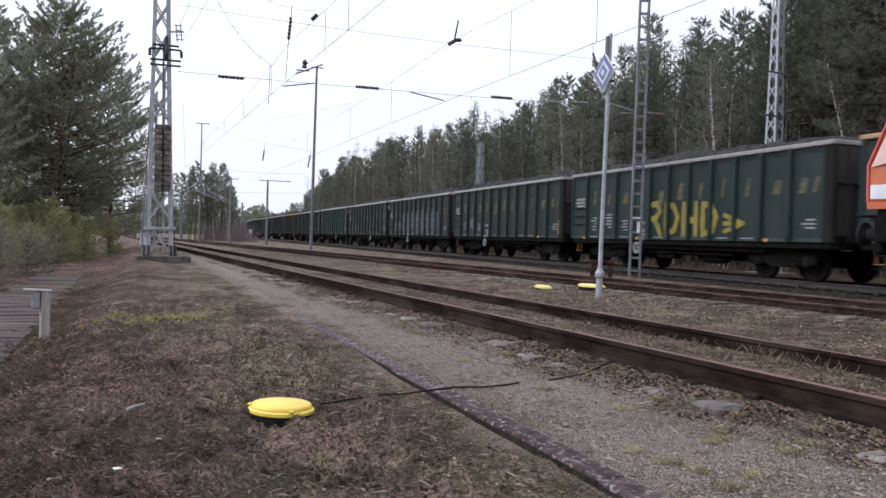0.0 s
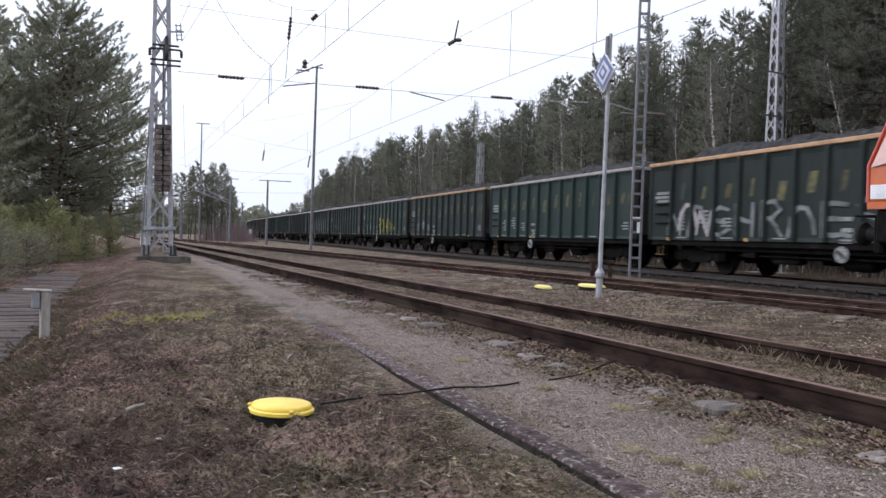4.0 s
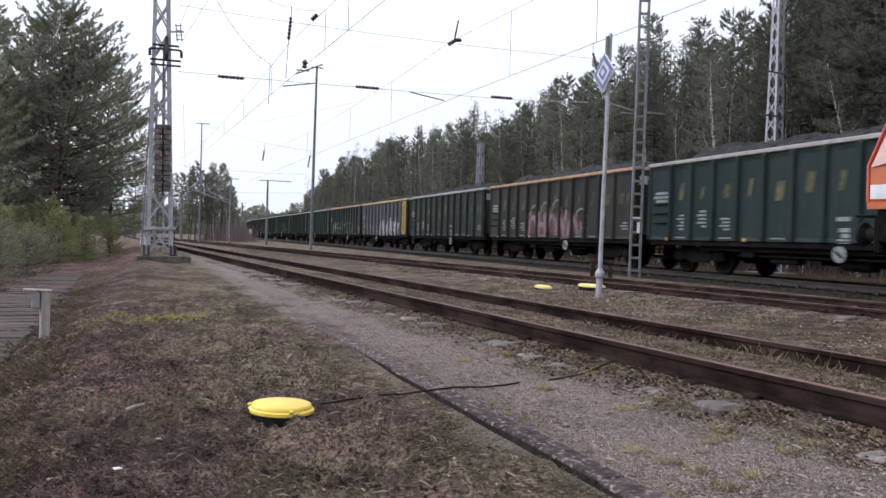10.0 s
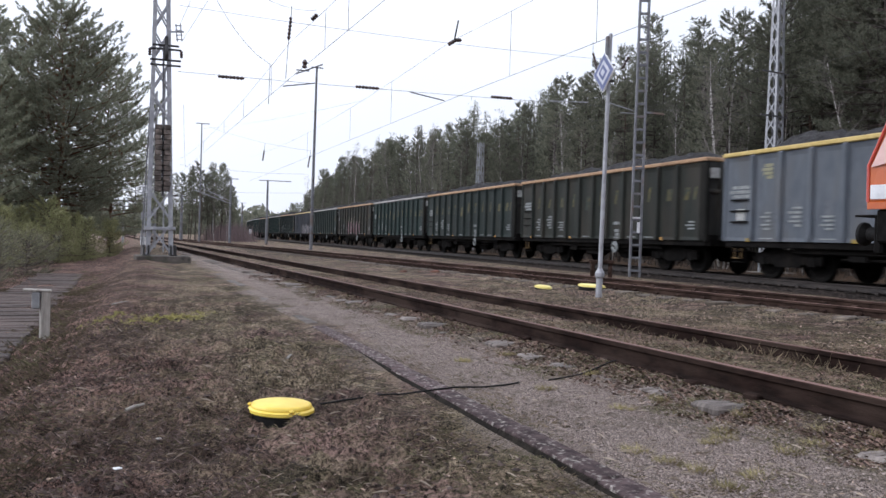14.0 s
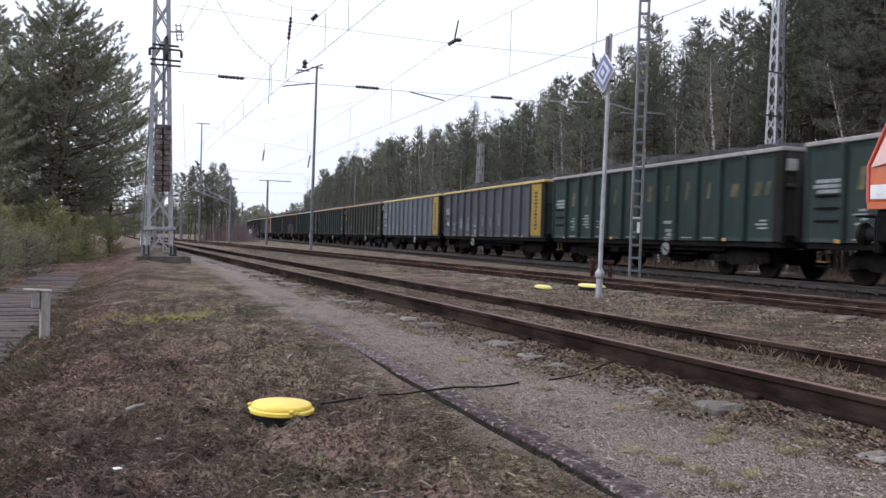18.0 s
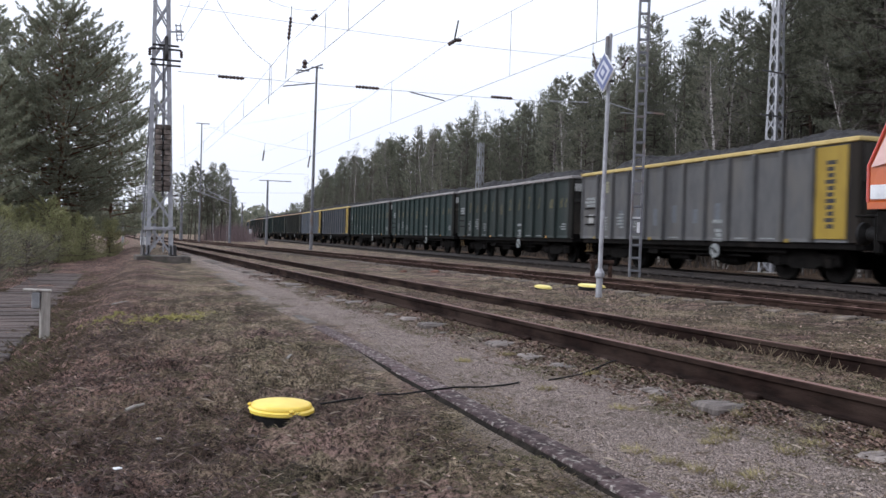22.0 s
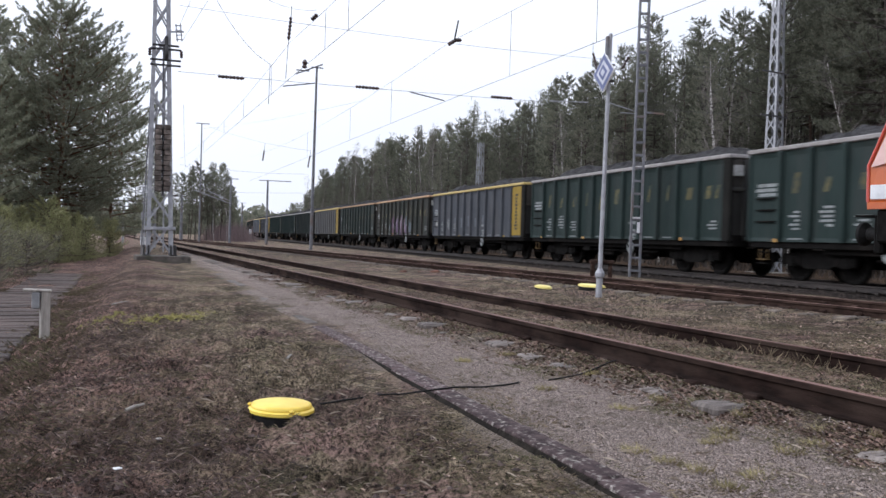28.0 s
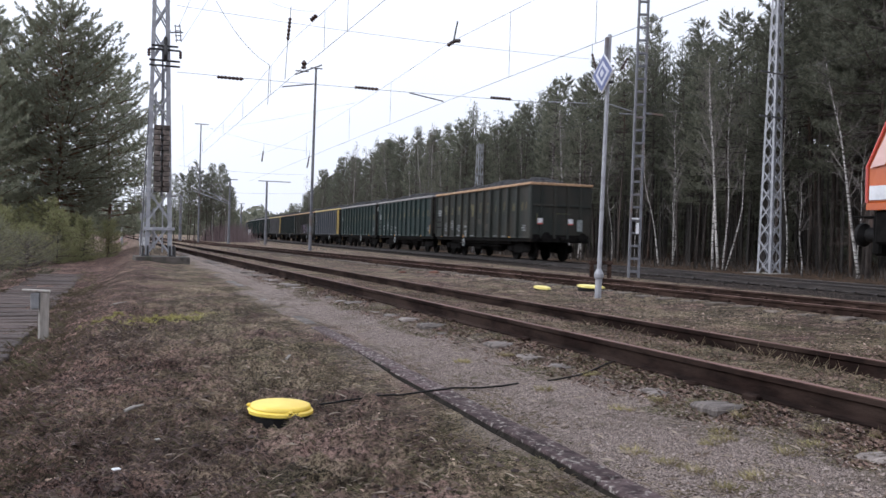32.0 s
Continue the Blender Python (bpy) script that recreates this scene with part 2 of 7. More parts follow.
PINEBARK = material("pine_bark", (0.034, 0.028, 0.025), (0.092, 0.072, 0.062), 0.95, 7, 0.8, stretch=(3, 3, 0.6), third=(0.11, 0.072, 0.055), third_scale=0.6, third_at=0.62, vary=0.25)
REDBARK = material("reddish_pine_bark", (0.060, 0.036, 0.026), (0.17, 0.095, 0.062), 0.95, 7, 0.8, stretch=(3, 3, 0.6), third=(0.24, 0.115, 0.060), third_scale=0.6, third_at=0.55)
BIRCHBARK = material("birch_bark", (0.27, 0.25, 0.235), (0.60, 0.565, 0.53), 0.8, 5, 0.3, stretch=(1.5, 1.5, 5), third=(0.045, 0.036, 0.03), third_scale=2.6, third_at=0.52, vary=0.2)
DEEPBARK = material("shaded_grey_bark", (0.030, 0.027, 0.025), (0.075, 0.066, 0.060), 0.95, 7, 0.8, stretch=(3, 3, 0.6))
PALETWIG = material("pale_birch_twigs", (0.10, 0.085, 0.078), (0.26, 0.235, 0.215), 0.9, 5, 0.2)
TWIG = material("bare_twigs", (0.05, 0.036, 0.03), (0.15, 0.115, 0.10), 0.9, 5, 0.2)
PINE = leaf_material("pine_needles", (0.126, 0.132, 0.099), (0.250, 0.250, 0.189), 0.85, 0.5)
PINE_NEAR = leaf_material("bluish_pine_needles", (0.215, 0.222, 0.160), (0.37, 0.375, 0.280), 0.85, 0.55)
SPRUCE = leaf_material("young_spruce_needles", (0.17, 0.172, 0.085), (0.40, 0.39, 0.21), 0.85, 0.4)
HEATHER = leaf_material("grey_green_brush", (0.10, 0.10, 0.066), (0.30, 0.29, 0.205), 0.8, 0.3)
DRYGRASS = leaf_material("dry_grass_blades", (0.05, 0.038, 0.024), (0.34, 0.27, 0.18), 0.9)
TUFTGRASS = leaf_material("yellow_green_tuft_blades", (0.13, 0.115, 0.045), (0.46, 0.39, 0.20), 0.9)
GREENGRASS = leaf_material("dull_olive_grass_blades", (0.052, 0.049, 0.026), (0.225, 0.203, 0.116), 0.9)
MOSS = leaf_material("yellow_green_moss", (0.17, 0.155, 0.050), (0.50, 0.45, 0.18), 0.9)
DEADLEAF = leaf_material("dead_leaves", (0.10, 0.06, 0.04), (0.40, 0.29, 0.22), 0.85)
GREYSTALK = leaf_material("grey_brown_stalks", (0.04, 0.034, 0.030), (0.17, 0.145, 0.125), 0.95)
# near-black colour for the shadow along the kerb's inner edge
KERBSHADOW = material("kerb_edge_shadow", (0.008, 0.007, 0.006), (0.026, 0.022, 0.018), 0.95, 12, 0.6, spec=0.1)
LITTERLEAF = leaf_material("dark_leaf_litter", (0.026, 0.017, 0.014), (0.25, 0.165, 0.130), 0.9)
BRUSHRED = leaf_material("reddish_bare_brush", (0.15, 0.11, 0.11), (0.34, 0.26, 0.26), 0.95)


# ---------------------------------------------------------------- mesh helpers
class Mesh:
    """Collects vertices and faces of one part."""

    def __init__(self):
        self.v, self.f = [], []

    def add(self, verts, faces):
        k = len(self.v)
        self.v.extend(tuple(p) for p in verts)
        self.f.extend(tuple(i + k for i in f) for f in faces)
        return self

    def box(self, c, s, bevel=0.0, m=None):
        """A box about c of size s, its upright and long edges chamfered."""
        hx, hy, hz = (a / 2 for a in s)
        b = min(bevel, hx * 0.9, hy * 0.9, hz * 0.9)
        if b <= 0:
            pts = [Vector((x * hx, y * hy, z * hz)) for x, y, z in itertools.product((-1, 1), repeat=3)]
            fs = [(0, 1, 3, 2), (4, 6, 7, 5), (0, 4, 5, 1), (2, 3, 7, 6), (0, 2, 6, 4), (1, 5, 7, 3)]
        else:
            ring = lambda ix, iy: [(-ix, -iy + b), (-ix + b, -iy), (ix - b, -iy), (ix, -iy + b), (ix, iy - b), (ix - b, iy), (-ix + b, iy), (-ix, iy - b)]
            pts, fs = [], []
            for z, d in ((-hz, b), (-hz + b, 0), (hz - b, 0), (hz, b)):
                pts += [Vector((x, y, z)) for x, y in ring(hx - d, hy - d) ]
            for k in range(3):
                for i in range(8):
                    j = (i + 1) % 8
                    fs.append((k * 8 + i, k * 8 + j, k * 8 + 8 + j, k * 8 + 8 + i))
            fs += [tuple(reversed(range(8))), tuple(range(24, 32))]
        if m is not None:
            pts = [m @ p for p in pts]
        return self.add([p + Vector(c) for p in pts], fs)

    def beam(self, p, q, w, h=None, up=(0, 0, 1)):
        """A square bar from p to q."""
        p, q = Vector(p), Vector(q)
        d = q - p
        h = h or w
        z = d.normalized()
        s = z.cross(Vector(up))
        s = s.normalized() if s.length > 1e-4 else Vector((1, 0, 0))
        t = s.cross(z)
        pts = [e + s * (a * w / 2) + t * (b * h / 2) for e in (p, q) for a, b in ((-1, -1), (1, -1), (1, 1), (-1, 1))]
        return self.add(pts, [(3, 2, 1, 0), (4, 5, 6, 7)] + [(i, (i + 1) % 4, 4 + (i + 1) % 4, 4 + i) for i in range(4)])

    def tube(self, points, radii, n=8, cap=True):
        """A round bar through points."""
        pts = [Vector(p) for p in points]
        if isinstance(radii, (int, float)):
            radii = [radii] * len(pts)
        rings = []
        for i, p in enumerate(pts):
            d = (pts[min(i + 1, len(pts) - 1)] - pts[max(i - 1, 0)]).normalized()
            s = d.cross(Vector((0, 0, 1)) if abs(d.z) < 0.95 else Vector((0, 1, 0))).normalized()
            t = d.cross(s)
            rings.append([p + (s * math.cos(a) + t * math.sin(a)) * radii[i] for a in (2 * math.pi * k / n for k in range(n))])
        fs = []
        for i in range(len(pts) - 1):
            for k in range(n):
                j = (k + 1) % n
                fs.append((i * n + k, i * n + n + k, i * n + n + j, i * n + j))
        if cap:
            fs += [tuple(range(n)), tuple(reversed(range((len(pts) - 1) * n, len(pts) * n)))]
        return self.add([q for r in rings for q in r], fs)

    def lathe(self, profile, n=16, m=None):
        """Profile of (radius, height) turned about z."""
        m = m or Matrix()
        pts = [m @ Vector((r * math.cos(2 * math.pi * k / n), r * math.sin(2 * math.pi * k / n), z)) for r, z in profile for k in range(n)]
        fs = []
        for i in range(len(profile) - 1):
            for k in range(n):
                j = (k + 1) % n
                fs.append((i * n + k, i * n + j, i * n + n + j, i * n + n + k))
        fs += [tuple(reversed(range(n))), tuple(range((len(profile) - 1) * n, len(profile) * n))]
        return self.add(pts, fs)

    def prism(self, outline, m, depth):
        """A flat outline (x, y) raised by depth along z and placed by m."""
        k = len(outline)
        pts = [m @ Vector((x, y, z)) for z in (0, depth) for x, y in outline]
        return self.add(pts, [tuple(reversed(range(k))), tuple(range(k, 2 * k))] + [(i, (i + 1) % k, k + (i + 1) % k, k + i) for i in range(k)])

    def data(self, name, mat, smooth=False):
        me = bpy.data.meshes.new(name)
        me.from_pydata(self.v, [], self.f)
        if mat:
            me.materials.append(mat)
        if smooth:
            me.polygons.foreach_set("use_smooth", [True] * len(me.polygons))
        me.update()
        return me


def part(name, mesh, mat, parent=None, label="", smooth=False, m=None):
    """Links one mesh object under a thing or a part; mesh is a Mesh or ready mesh data."""
    data = mesh.data(name, mat, smooth) if isinstance(mesh, Mesh) else mesh
    ob = new(name, data)
    if parent is not None:
        ob.parent = parent
    if m is not None:
        ob.matrix_basis = m
    return tagged(ob, label) if label else ob


def thing(name, m, label, category, group="", kind=""):
    ob = new(name)
    ob.empty_display_size = 0.2
    ob.matrix_basis = m
    return tagged(ob, label, category, group, kind)


# ---------------------------------------------------------------- ground
def smooth(a, b, v):
    """0 at a, 1 at b, eased between; a may be above b."""
    t = min(1.0, max(0.0, (v - a) / (b - a)))
    return t * t * (3 - 2 * t)


T1_ANGLE, T1_OFF = -4.616, 4.733   # siding: angle to the running line, distance of its centre line from the origin
T2_ANGLE, T2_X0 = -6.6, 11.28      # middle track: angle, and where its centre line crosses y = 0
MAIN_X = 16.28                     # centre line of the running line
BEND_AT, BEND_R = 150.0, 500.0     # where the running line begins to bend to the right


def track1_x(y):
    a = radians(T1_ANGLE)
    return (T1_OFF + y * math.sin(a)) / math.cos(a)


def track2_x(y):
    return T2_X0 + y * math.tan(radians(T2_ANGLE))


def ground_z(x, y):
    u = x + 0.039 * y
    z = -0.2
    z += -0.034 * (1 - smooth(1.84, 1.92, u)) * smooth(0.6, 1.6, u) * (1 - 0.85 * smooth(5.6, 7.2, y)) - 0.015 * (1 - smooth(0.6, 1.6, u))
    z += -0.28 * (1 - smooth(-1.15, -0.1, u))
    z += -0.25 * (1 - smooth(-6.0, -2.4, u))
    near1 = abs(x - track1_x(y))
    near2 = abs(x - track2_x(y))
    z += 0.058 * (1 - smooth(0.72, 1.35, near1)) + 0.030 * (1 - smooth(0.60, 0.72, near1)) + 0.075 * (1 - smooth(0.95, 1.7, near2))
    z += 0.35 * smooth(24.0, 40.0, x)
    z += 0.10 * smooth(-0.6, 0.1, u) * (1 - smooth(0.3, 1.2, u)) * smooth(14, 22, y)
    rough = 0.35 if (near1 < 0.95 or near2 < 1.0 or abs(x - MAIN_X) < 1.6) else 1.0
    if u < 1.8:
        rough = 1.5
    if 1.80 < u < 2.12:
        rough = 0.12
    d = math.hypot(x, y)
    if d < 12 and u < 1.7:
        z += (0.056 * noise.noise((x * 4.6, y * 4.6, 12)) + 0.062 * noise.noise((x * 11, y * 11, 15))) * smooth(1.75, 1.2, u)
        z += (0.016 * noise.noise((x * 26, y * 26, 61)) + 0.010 * noise.noise((x * 47, y * 47, 62))) * smooth(1.75, 1.4, u)
        z -= 0.018 * math.exp(-((x - 0.68) ** 2 + (y - 4.60) ** 2) / 0.026)
        # ridges pressed by tyre treads in the soft soil
        for cx, cy, wide in ((0.95, 3.55, 0.34), (0.05, 4.65, 0.24), (-0.62, 3.7, 0.25), (0.28, 3.3, 0.26)):
            q = (x - cx) ** 2 / (wide * 1.5) ** 2 + (y - cy) ** 2 / wide ** 2
            if q < 3:
                z -= 0.060 * math.exp(-q) * max(0.0, math.sin(2 * math.pi * (y * 0.95 - x * 0.18 + 0.12 * abs(x - cx)) / 0.13)) ** 1.5
        # hollow beside the buried cap
        z -= 0.045 * math.exp(-((x - 0.72) ** 2 + (y - 5.05) ** 2) / 0.045) + 0.018 * math.exp(-((x - 0.52) ** 2 + (y - 4.56) ** 2) / 0.012)
    if d < 90:
        z += rough * (0.035 * noise.noise((x * 0.9, y * 0.9, 3)) + 0.018 * noise.noise((x * 3.1, y * 3.1, 7)) + (0.012 * noise.noise((x * 8, y * 8, 1)) if d < 30 else 0))
    return z


def build_ground():
    def lines(lo, a, b, hi, step):
        inner = [a + step * i for i in range(int(round((b - a) / step)) + 1)]
        out, s, v = [], step, b
        while v < hi:
            s *= 1.25
            v = min(hi, v + s)
            out.append(v)
        left, s, v = [], step, a
        while v > lo:
            s *= 1.25
            v = max(lo, v - s)
            left.append(v)
        return left[::-1] + inner + out

    xs = sorted(set(lines(-1500, -3.2, 6.0, 1500, 0.12)) | {-1.95 + 0.032 * k for k in range(134)} | {6.0 + 0.2 * k for k in range(70)})
    ys = sorted(set(lines(-600, 1.4, 16.0, 2500, 0.12)) | {2.4 + 0.024 * k for k in range(120)} | {5.28 + 0.045 * k for k in range(56)})
    mesh = Mesh()
    mesh.v = [(x, y, ground_z(x, y)) for y in ys for x in xs]
    w = len(xs)
    mesh.f = [(j * w + i, j * w + i + 1, j * w + w + i + 1, j * w + w + i) for j in range(len(ys) - 1) for i in range(w - 1)]
    tagged(part("ground", mesh, GROUND, smooth=True), "brown winter ground of soil, straw, leaves and gravel", "ground", kind="structure")


build_ground()


# ---------------------------------------------------------------- railway tracks
RAIL = [(-0.065, -0.155), (0.065, -0.155), (0.065, -0.145), (0.014, -0.128), (0.010, -0.045), (0.034, -0.035), (0.034, -0.006), (0.028, 0.0), (-0.028, 0.0), (-0.034, -0.006), (-0.034, -0.035), (-0.010, -0.045), (-0.014, -0.128), (-0.065, -0.145)]


def rail_mesh(path, side, outline, lift=0.0):
    """A rail swept along path, a list of (x, y, heading in radians), set off to one side."""
    mesh = Mesh()
    k = len(outline)
    for x, y, h in path:
        nx, ny = math.cos(h), -math.sin(h)
        mesh.v += [(x + nx * (side + px), y + ny * (side + px), pz + lift) for px, pz in outline]
    for i in range(len(path) - 1):
        mesh.f += [(i * k + j, i * k + (j + 1) % k, i * k + k + (j + 1) % k, i * k + k + j) for j in range(k)]
    mesh.f += [tuple(range(k))[::-1], tuple(range((len(path) - 1) * k, len(path) * k))]
    return mesh


HEADTOP = [(-0.026, -0.004), (0.026, -0.004), (0.026, 0.003), (-0.026, 0.003)]


def straight(x0, angle, y0, y1, steps=2):
    h = radians(angle)
    ys = [y0 + (y1 - y0) * i / (steps - 1) for i in range(steps)]
    return [(x0 + y * math.tan(h), y, h) for y in ys]


def main_place(s):
    """Place and heading on the running line at distance s."""
    if s <= BEND_AT:
        return MAIN_X, s, 0.0
    a = (s - BEND_AT) / BEND_R
    return MAIN_X + BEND_R * (1 - math.cos(a)), BEND_AT + BEND_R * math.sin(a), a


def build_track(name, label, path, rail_mat, head_mat, sleeper_mat, sleepers, sleeper_z, sleeper_size, clips=True, near_lift=0.0, sink=0.012):
    track = thing(name, Matrix(), label, "railway track", kind="structure")
    for side in (-0.7525, 0.7525):
        lift = near_lift if side < 0 else 0.0
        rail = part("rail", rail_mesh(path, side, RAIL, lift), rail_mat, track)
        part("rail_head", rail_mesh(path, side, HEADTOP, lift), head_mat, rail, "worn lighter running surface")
    data = Mesh().box((0, 0, 0), sleeper_size, 0.02).data("sleeper", sleeper_mat)
    clip = Mesh()
    for s in (-0.7525, 0.7525):
        for d in (-0.095, 0.095):
            clip.box((s + d, 0, sleeper_size[2] / 2 + 0.025), (0.07, 0.12, 0.05), 0.012)
    clip_data = clip.data("rail_fastening", rail_mat) if clips else None
    rnd = random.Random(5)
    for x, y, h in sleepers:
        m = Matrix.Translation((x, y, sleeper_z + rnd.uniform(-sink, 0.008))) @ Euler((rnd.uniform(-0.02, 0.02), rnd.uniform(-0.006, 0.006), -h + rnd.uniform(-0.02, 0.02))).to_matrix().to_4x4()
        sl = part("sleeper", data, None, track, m=m)
        if clips:
            part("rail_fastening", clip_data, None, sl)


def row(x0, angle, y0, y1, step=0.63):
    h = radians(angle)
    n = int((y1 - y0) / step)
    return [(x0 + (y0 + i * step) * math.tan(h), y0 + i * step, h) for i in range(n)]


X1 = T1_OFF / math.cos(radians(T1_ANGLE))
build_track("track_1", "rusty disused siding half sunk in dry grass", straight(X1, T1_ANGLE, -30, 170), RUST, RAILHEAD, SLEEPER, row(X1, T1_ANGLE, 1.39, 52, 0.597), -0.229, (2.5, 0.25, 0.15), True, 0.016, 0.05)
build_track("track_2", "rusty second track on concrete sleepers", straight(T2_X0, T2_ANGLE, -30, 120), RUST_PALE, RAILHEAD, CONC_SLEEPER, row(T2_X0, T2_ANGLE, 3.0, 60), -0.195, (2.5, 0.27, 0.16))
main_path = [main_place(s) for s in [-40, 0, 75, 150] + [150 + 12 * i for i in range(1, 36)]]
build_track("track_3", "running line on dark ballast", main_path, RUNRAIL, RUNRAIL, TARSLEEPER, row(MAIN_X, 0, 4.0, 80), -0.25, (2.5, 0.27, 0.16))


# ---------------------------------------------------------------- kerb along the footpath
def kerb_x(y):
    return 1.955 - 0.039 * y


kerb = thing("kerb", Matrix(), "dark worn concrete kerb slabs edging the gravel path", "kerb", kind="structure")
rnd = random.Random(11)
slab_data = [Mesh().box((0, 0, 0), (0.148 + 0.005 * k, 0.992, 0.16), 0.010).data("kerb_slab", KERB) for k in range(3)]
for i in range(9):
    y = 0.6 + i * 1.0
    part("kerb_slab", slab_data[i % 3], None, kerb, m=pose(kerb_x(y) + rnd.uniform(-0.005, 0.005), y, -0.266 + rnd.uniform(-0.003, 0.003), rnd.uniform(-0.3, 0.3), rnd.uniform(-1.2, 1.2), 2.23 + rnd.uniform(-0.4, 0.4)))
# added strip: its dark colour paints the shadow left of the slabs
edge_data = Mesh().prism([(0.012, 0.0), (0.0, -0.010), (-0.018, -0.045), (-0.022, -0.13), (0.012, -0.13)], Matrix(((1, 0, 0, 0), (0, 0, 1, -0.495), (0, 1, 0, 0), (0, 0, 0, 1))), 0.99).data("kerb_face", KERBSHADOW)
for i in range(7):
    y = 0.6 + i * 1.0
    part("kerb_face", edge_data, None, kerb, "near-black strip for the shadow at the inner edge", m=pose(kerb_x(y) - 0.083, y, -0.195, 0, 0, 2.23))
pale_data = [Mesh().box((0, 0, 0), (0.15 + 0.02 * k, 0.93, 0.1), 0.015).data("path_slab", DUSTYSLAB) for k in range(3)]
for i in range(13):
    y = 9.9 + 0.96 * i
    part("path_slab", pale_data[i % 3], None, kerb, m=pose(kerb_x(y) + rnd.uniform(-0.03, 0.03), y, -0.248 + rnd.uniform(-0.012, 0.008), rnd.uniform(-0.5, 0.5), rnd.uniform(-1, 1), 2.2 + rnd.uniform(-1, 1)))

# ---------------------------------------------------------------- plank walkway with its marker post
walkway = thing("plank_walkway", Matrix(), "grey weathered plank walkway sunk in brown heath", "walkway", kind="structure")
plank_data = [Mesh().box((0, 0, 0), (1.15, 0.20 + 0.02 * k, 0.06), 0.012).data("plank", PLANK) for k in range(3)]
for i in range(70):
    y = 6.6 + i * 0.27
    part("plank", plank_data[i % 3], None, walkway, m=pose(-2.10 - 0.047 * (y - 9) + rnd.uniform(-0.05, 0.05), y, -0.50 + rnd.uniform(-0.012, 0.012), rnd.uniform(-1.5, 1.5), rnd.uniform(-1, 1), 2 + rnd.uniform(-1.5, 1.5)))

post = thing("marker_post", pose(-1.40, 10.5, -0.50), "short pale weathered wooden post with a box and cap", "post")
part("upright", Mesh().box((0.035, 0, 0.27), (0.10, 0.10, 0.60), 0.01, m=pose(0, 0, 0, 0, 0, 18)), POSTWOOD, post)
part("cap", Mesh().box((-0.05, 0, 0.585), (0.30, 0.14, 0.028), 0.008, m=pose(0, 0, 0, 0, 3, 8)), POSTWOOD, post)
part("box", Mesh().box((-0.055, -0.02, 0.47), (0.09, 0.10, 0.19), 0.012), GREYBOX, post, "small grey box on the post")


# ---------------------------------------------------------------- yellow caps on cable shafts
def yellow_cap(x, y, r, level, label, tilt=0.0, flat=1.0, mat=None):
    mat = mat or YELLOW
    cap = thing("cable_shaft", pose(x, y, level, -tilt, 1.5, 0), label, "shaft cover")
    part("base_ring", Mesh().lathe([(r * 0.99, -0.1), (r * 0.99, 0.02), (r * 0.9, 0.025)], 40), BLACKRUBBER, cap, "dark buried concrete ring")
    part("flange", Mesh().lathe([(r, 0.0), (r * 1.06, 0.006), (r * 1.06, 0.022), (r * 0.98, 0.03)], 48), mat, cap, smooth=False)
    lid = part("lid", Mesh().lathe([(r * 0.97, 0.02), (r * 0.985, 0.02 + 0.03 * flat), (r * 0.95, 0.02 + 0.055 * flat), (r * 0.88, 0.02 + 0.063 * flat), (r * 0.4, 0.02 + 0.068 * flat), (0.004, 0.02 + 0.069 * flat)], 48), mat, cap, smooth=True)
    for k in range(3):
        a = radians(40 + 120 * k)
        part("lug", Mesh().box((r * 1.04 * math.cos(a), r * 1.04 * math.sin(a), 0.035), (0.028, 0.028, 0.022), 0.008), mat, lid)


yellow_cap(0.635, 4.79, 0.178, -0.212, "round yellow shaft cap lying in trampled grass", 0.0, 0.55)
yellow_cap(7.62, 16.0, 0.175, -0.172, "round pale yellow shaft cap between the tracks", -6.0, 0.5, YELLOWPALE)
yellow_cap(8.35, 15.2, 0.27, -0.09, "large pale yellow shaft cap behind the sign pole", -2.0, 0.5, YELLOWPALE)

# black cable across the path
CABLE_A = ((0.82, 4.86), (1.19, 5.00), (1.57, 5.14), (1.91, 5.21), (2.25, 5.24), (2.41, 5.35))
CABLE_B = ((2.58, 5.39), (3.07, 5.62), (3.48, 5.90), (3.60, 5.82))
def lay_cable(label, knots):
    pts = []
    for (xa, ya), (xb, yb) in zip(knots, knots[1:]):
        for i in range(8):
            t = i / 8
            x, y = xa + (xb - xa) * t, ya + (yb - ya) * t + 0.008 * math.sin(9 * (xa + t))
            u = x + 0.039 * y
            pts.append((x, y, max(ground_z(x, y) + 0.016, -0.170 if 1.85 < u < 2.06 else -9)))
    n = len(pts)
    pts = [tuple(sum(pts[min(n - 1, max(0, i + d))][c] for d in range(-4, 5)) / 9 for c in range(3)) for i in range(n)]
    tagged(part("cable", Mesh().tube(pts, 0.0065, 6), BLACKRUBBER, smooth=True), label, "cable")


lay_cable("thin black cable lying across kerb and path", CABLE_A)
lay_cable("end of a black cable in the grass", CABLE_B)


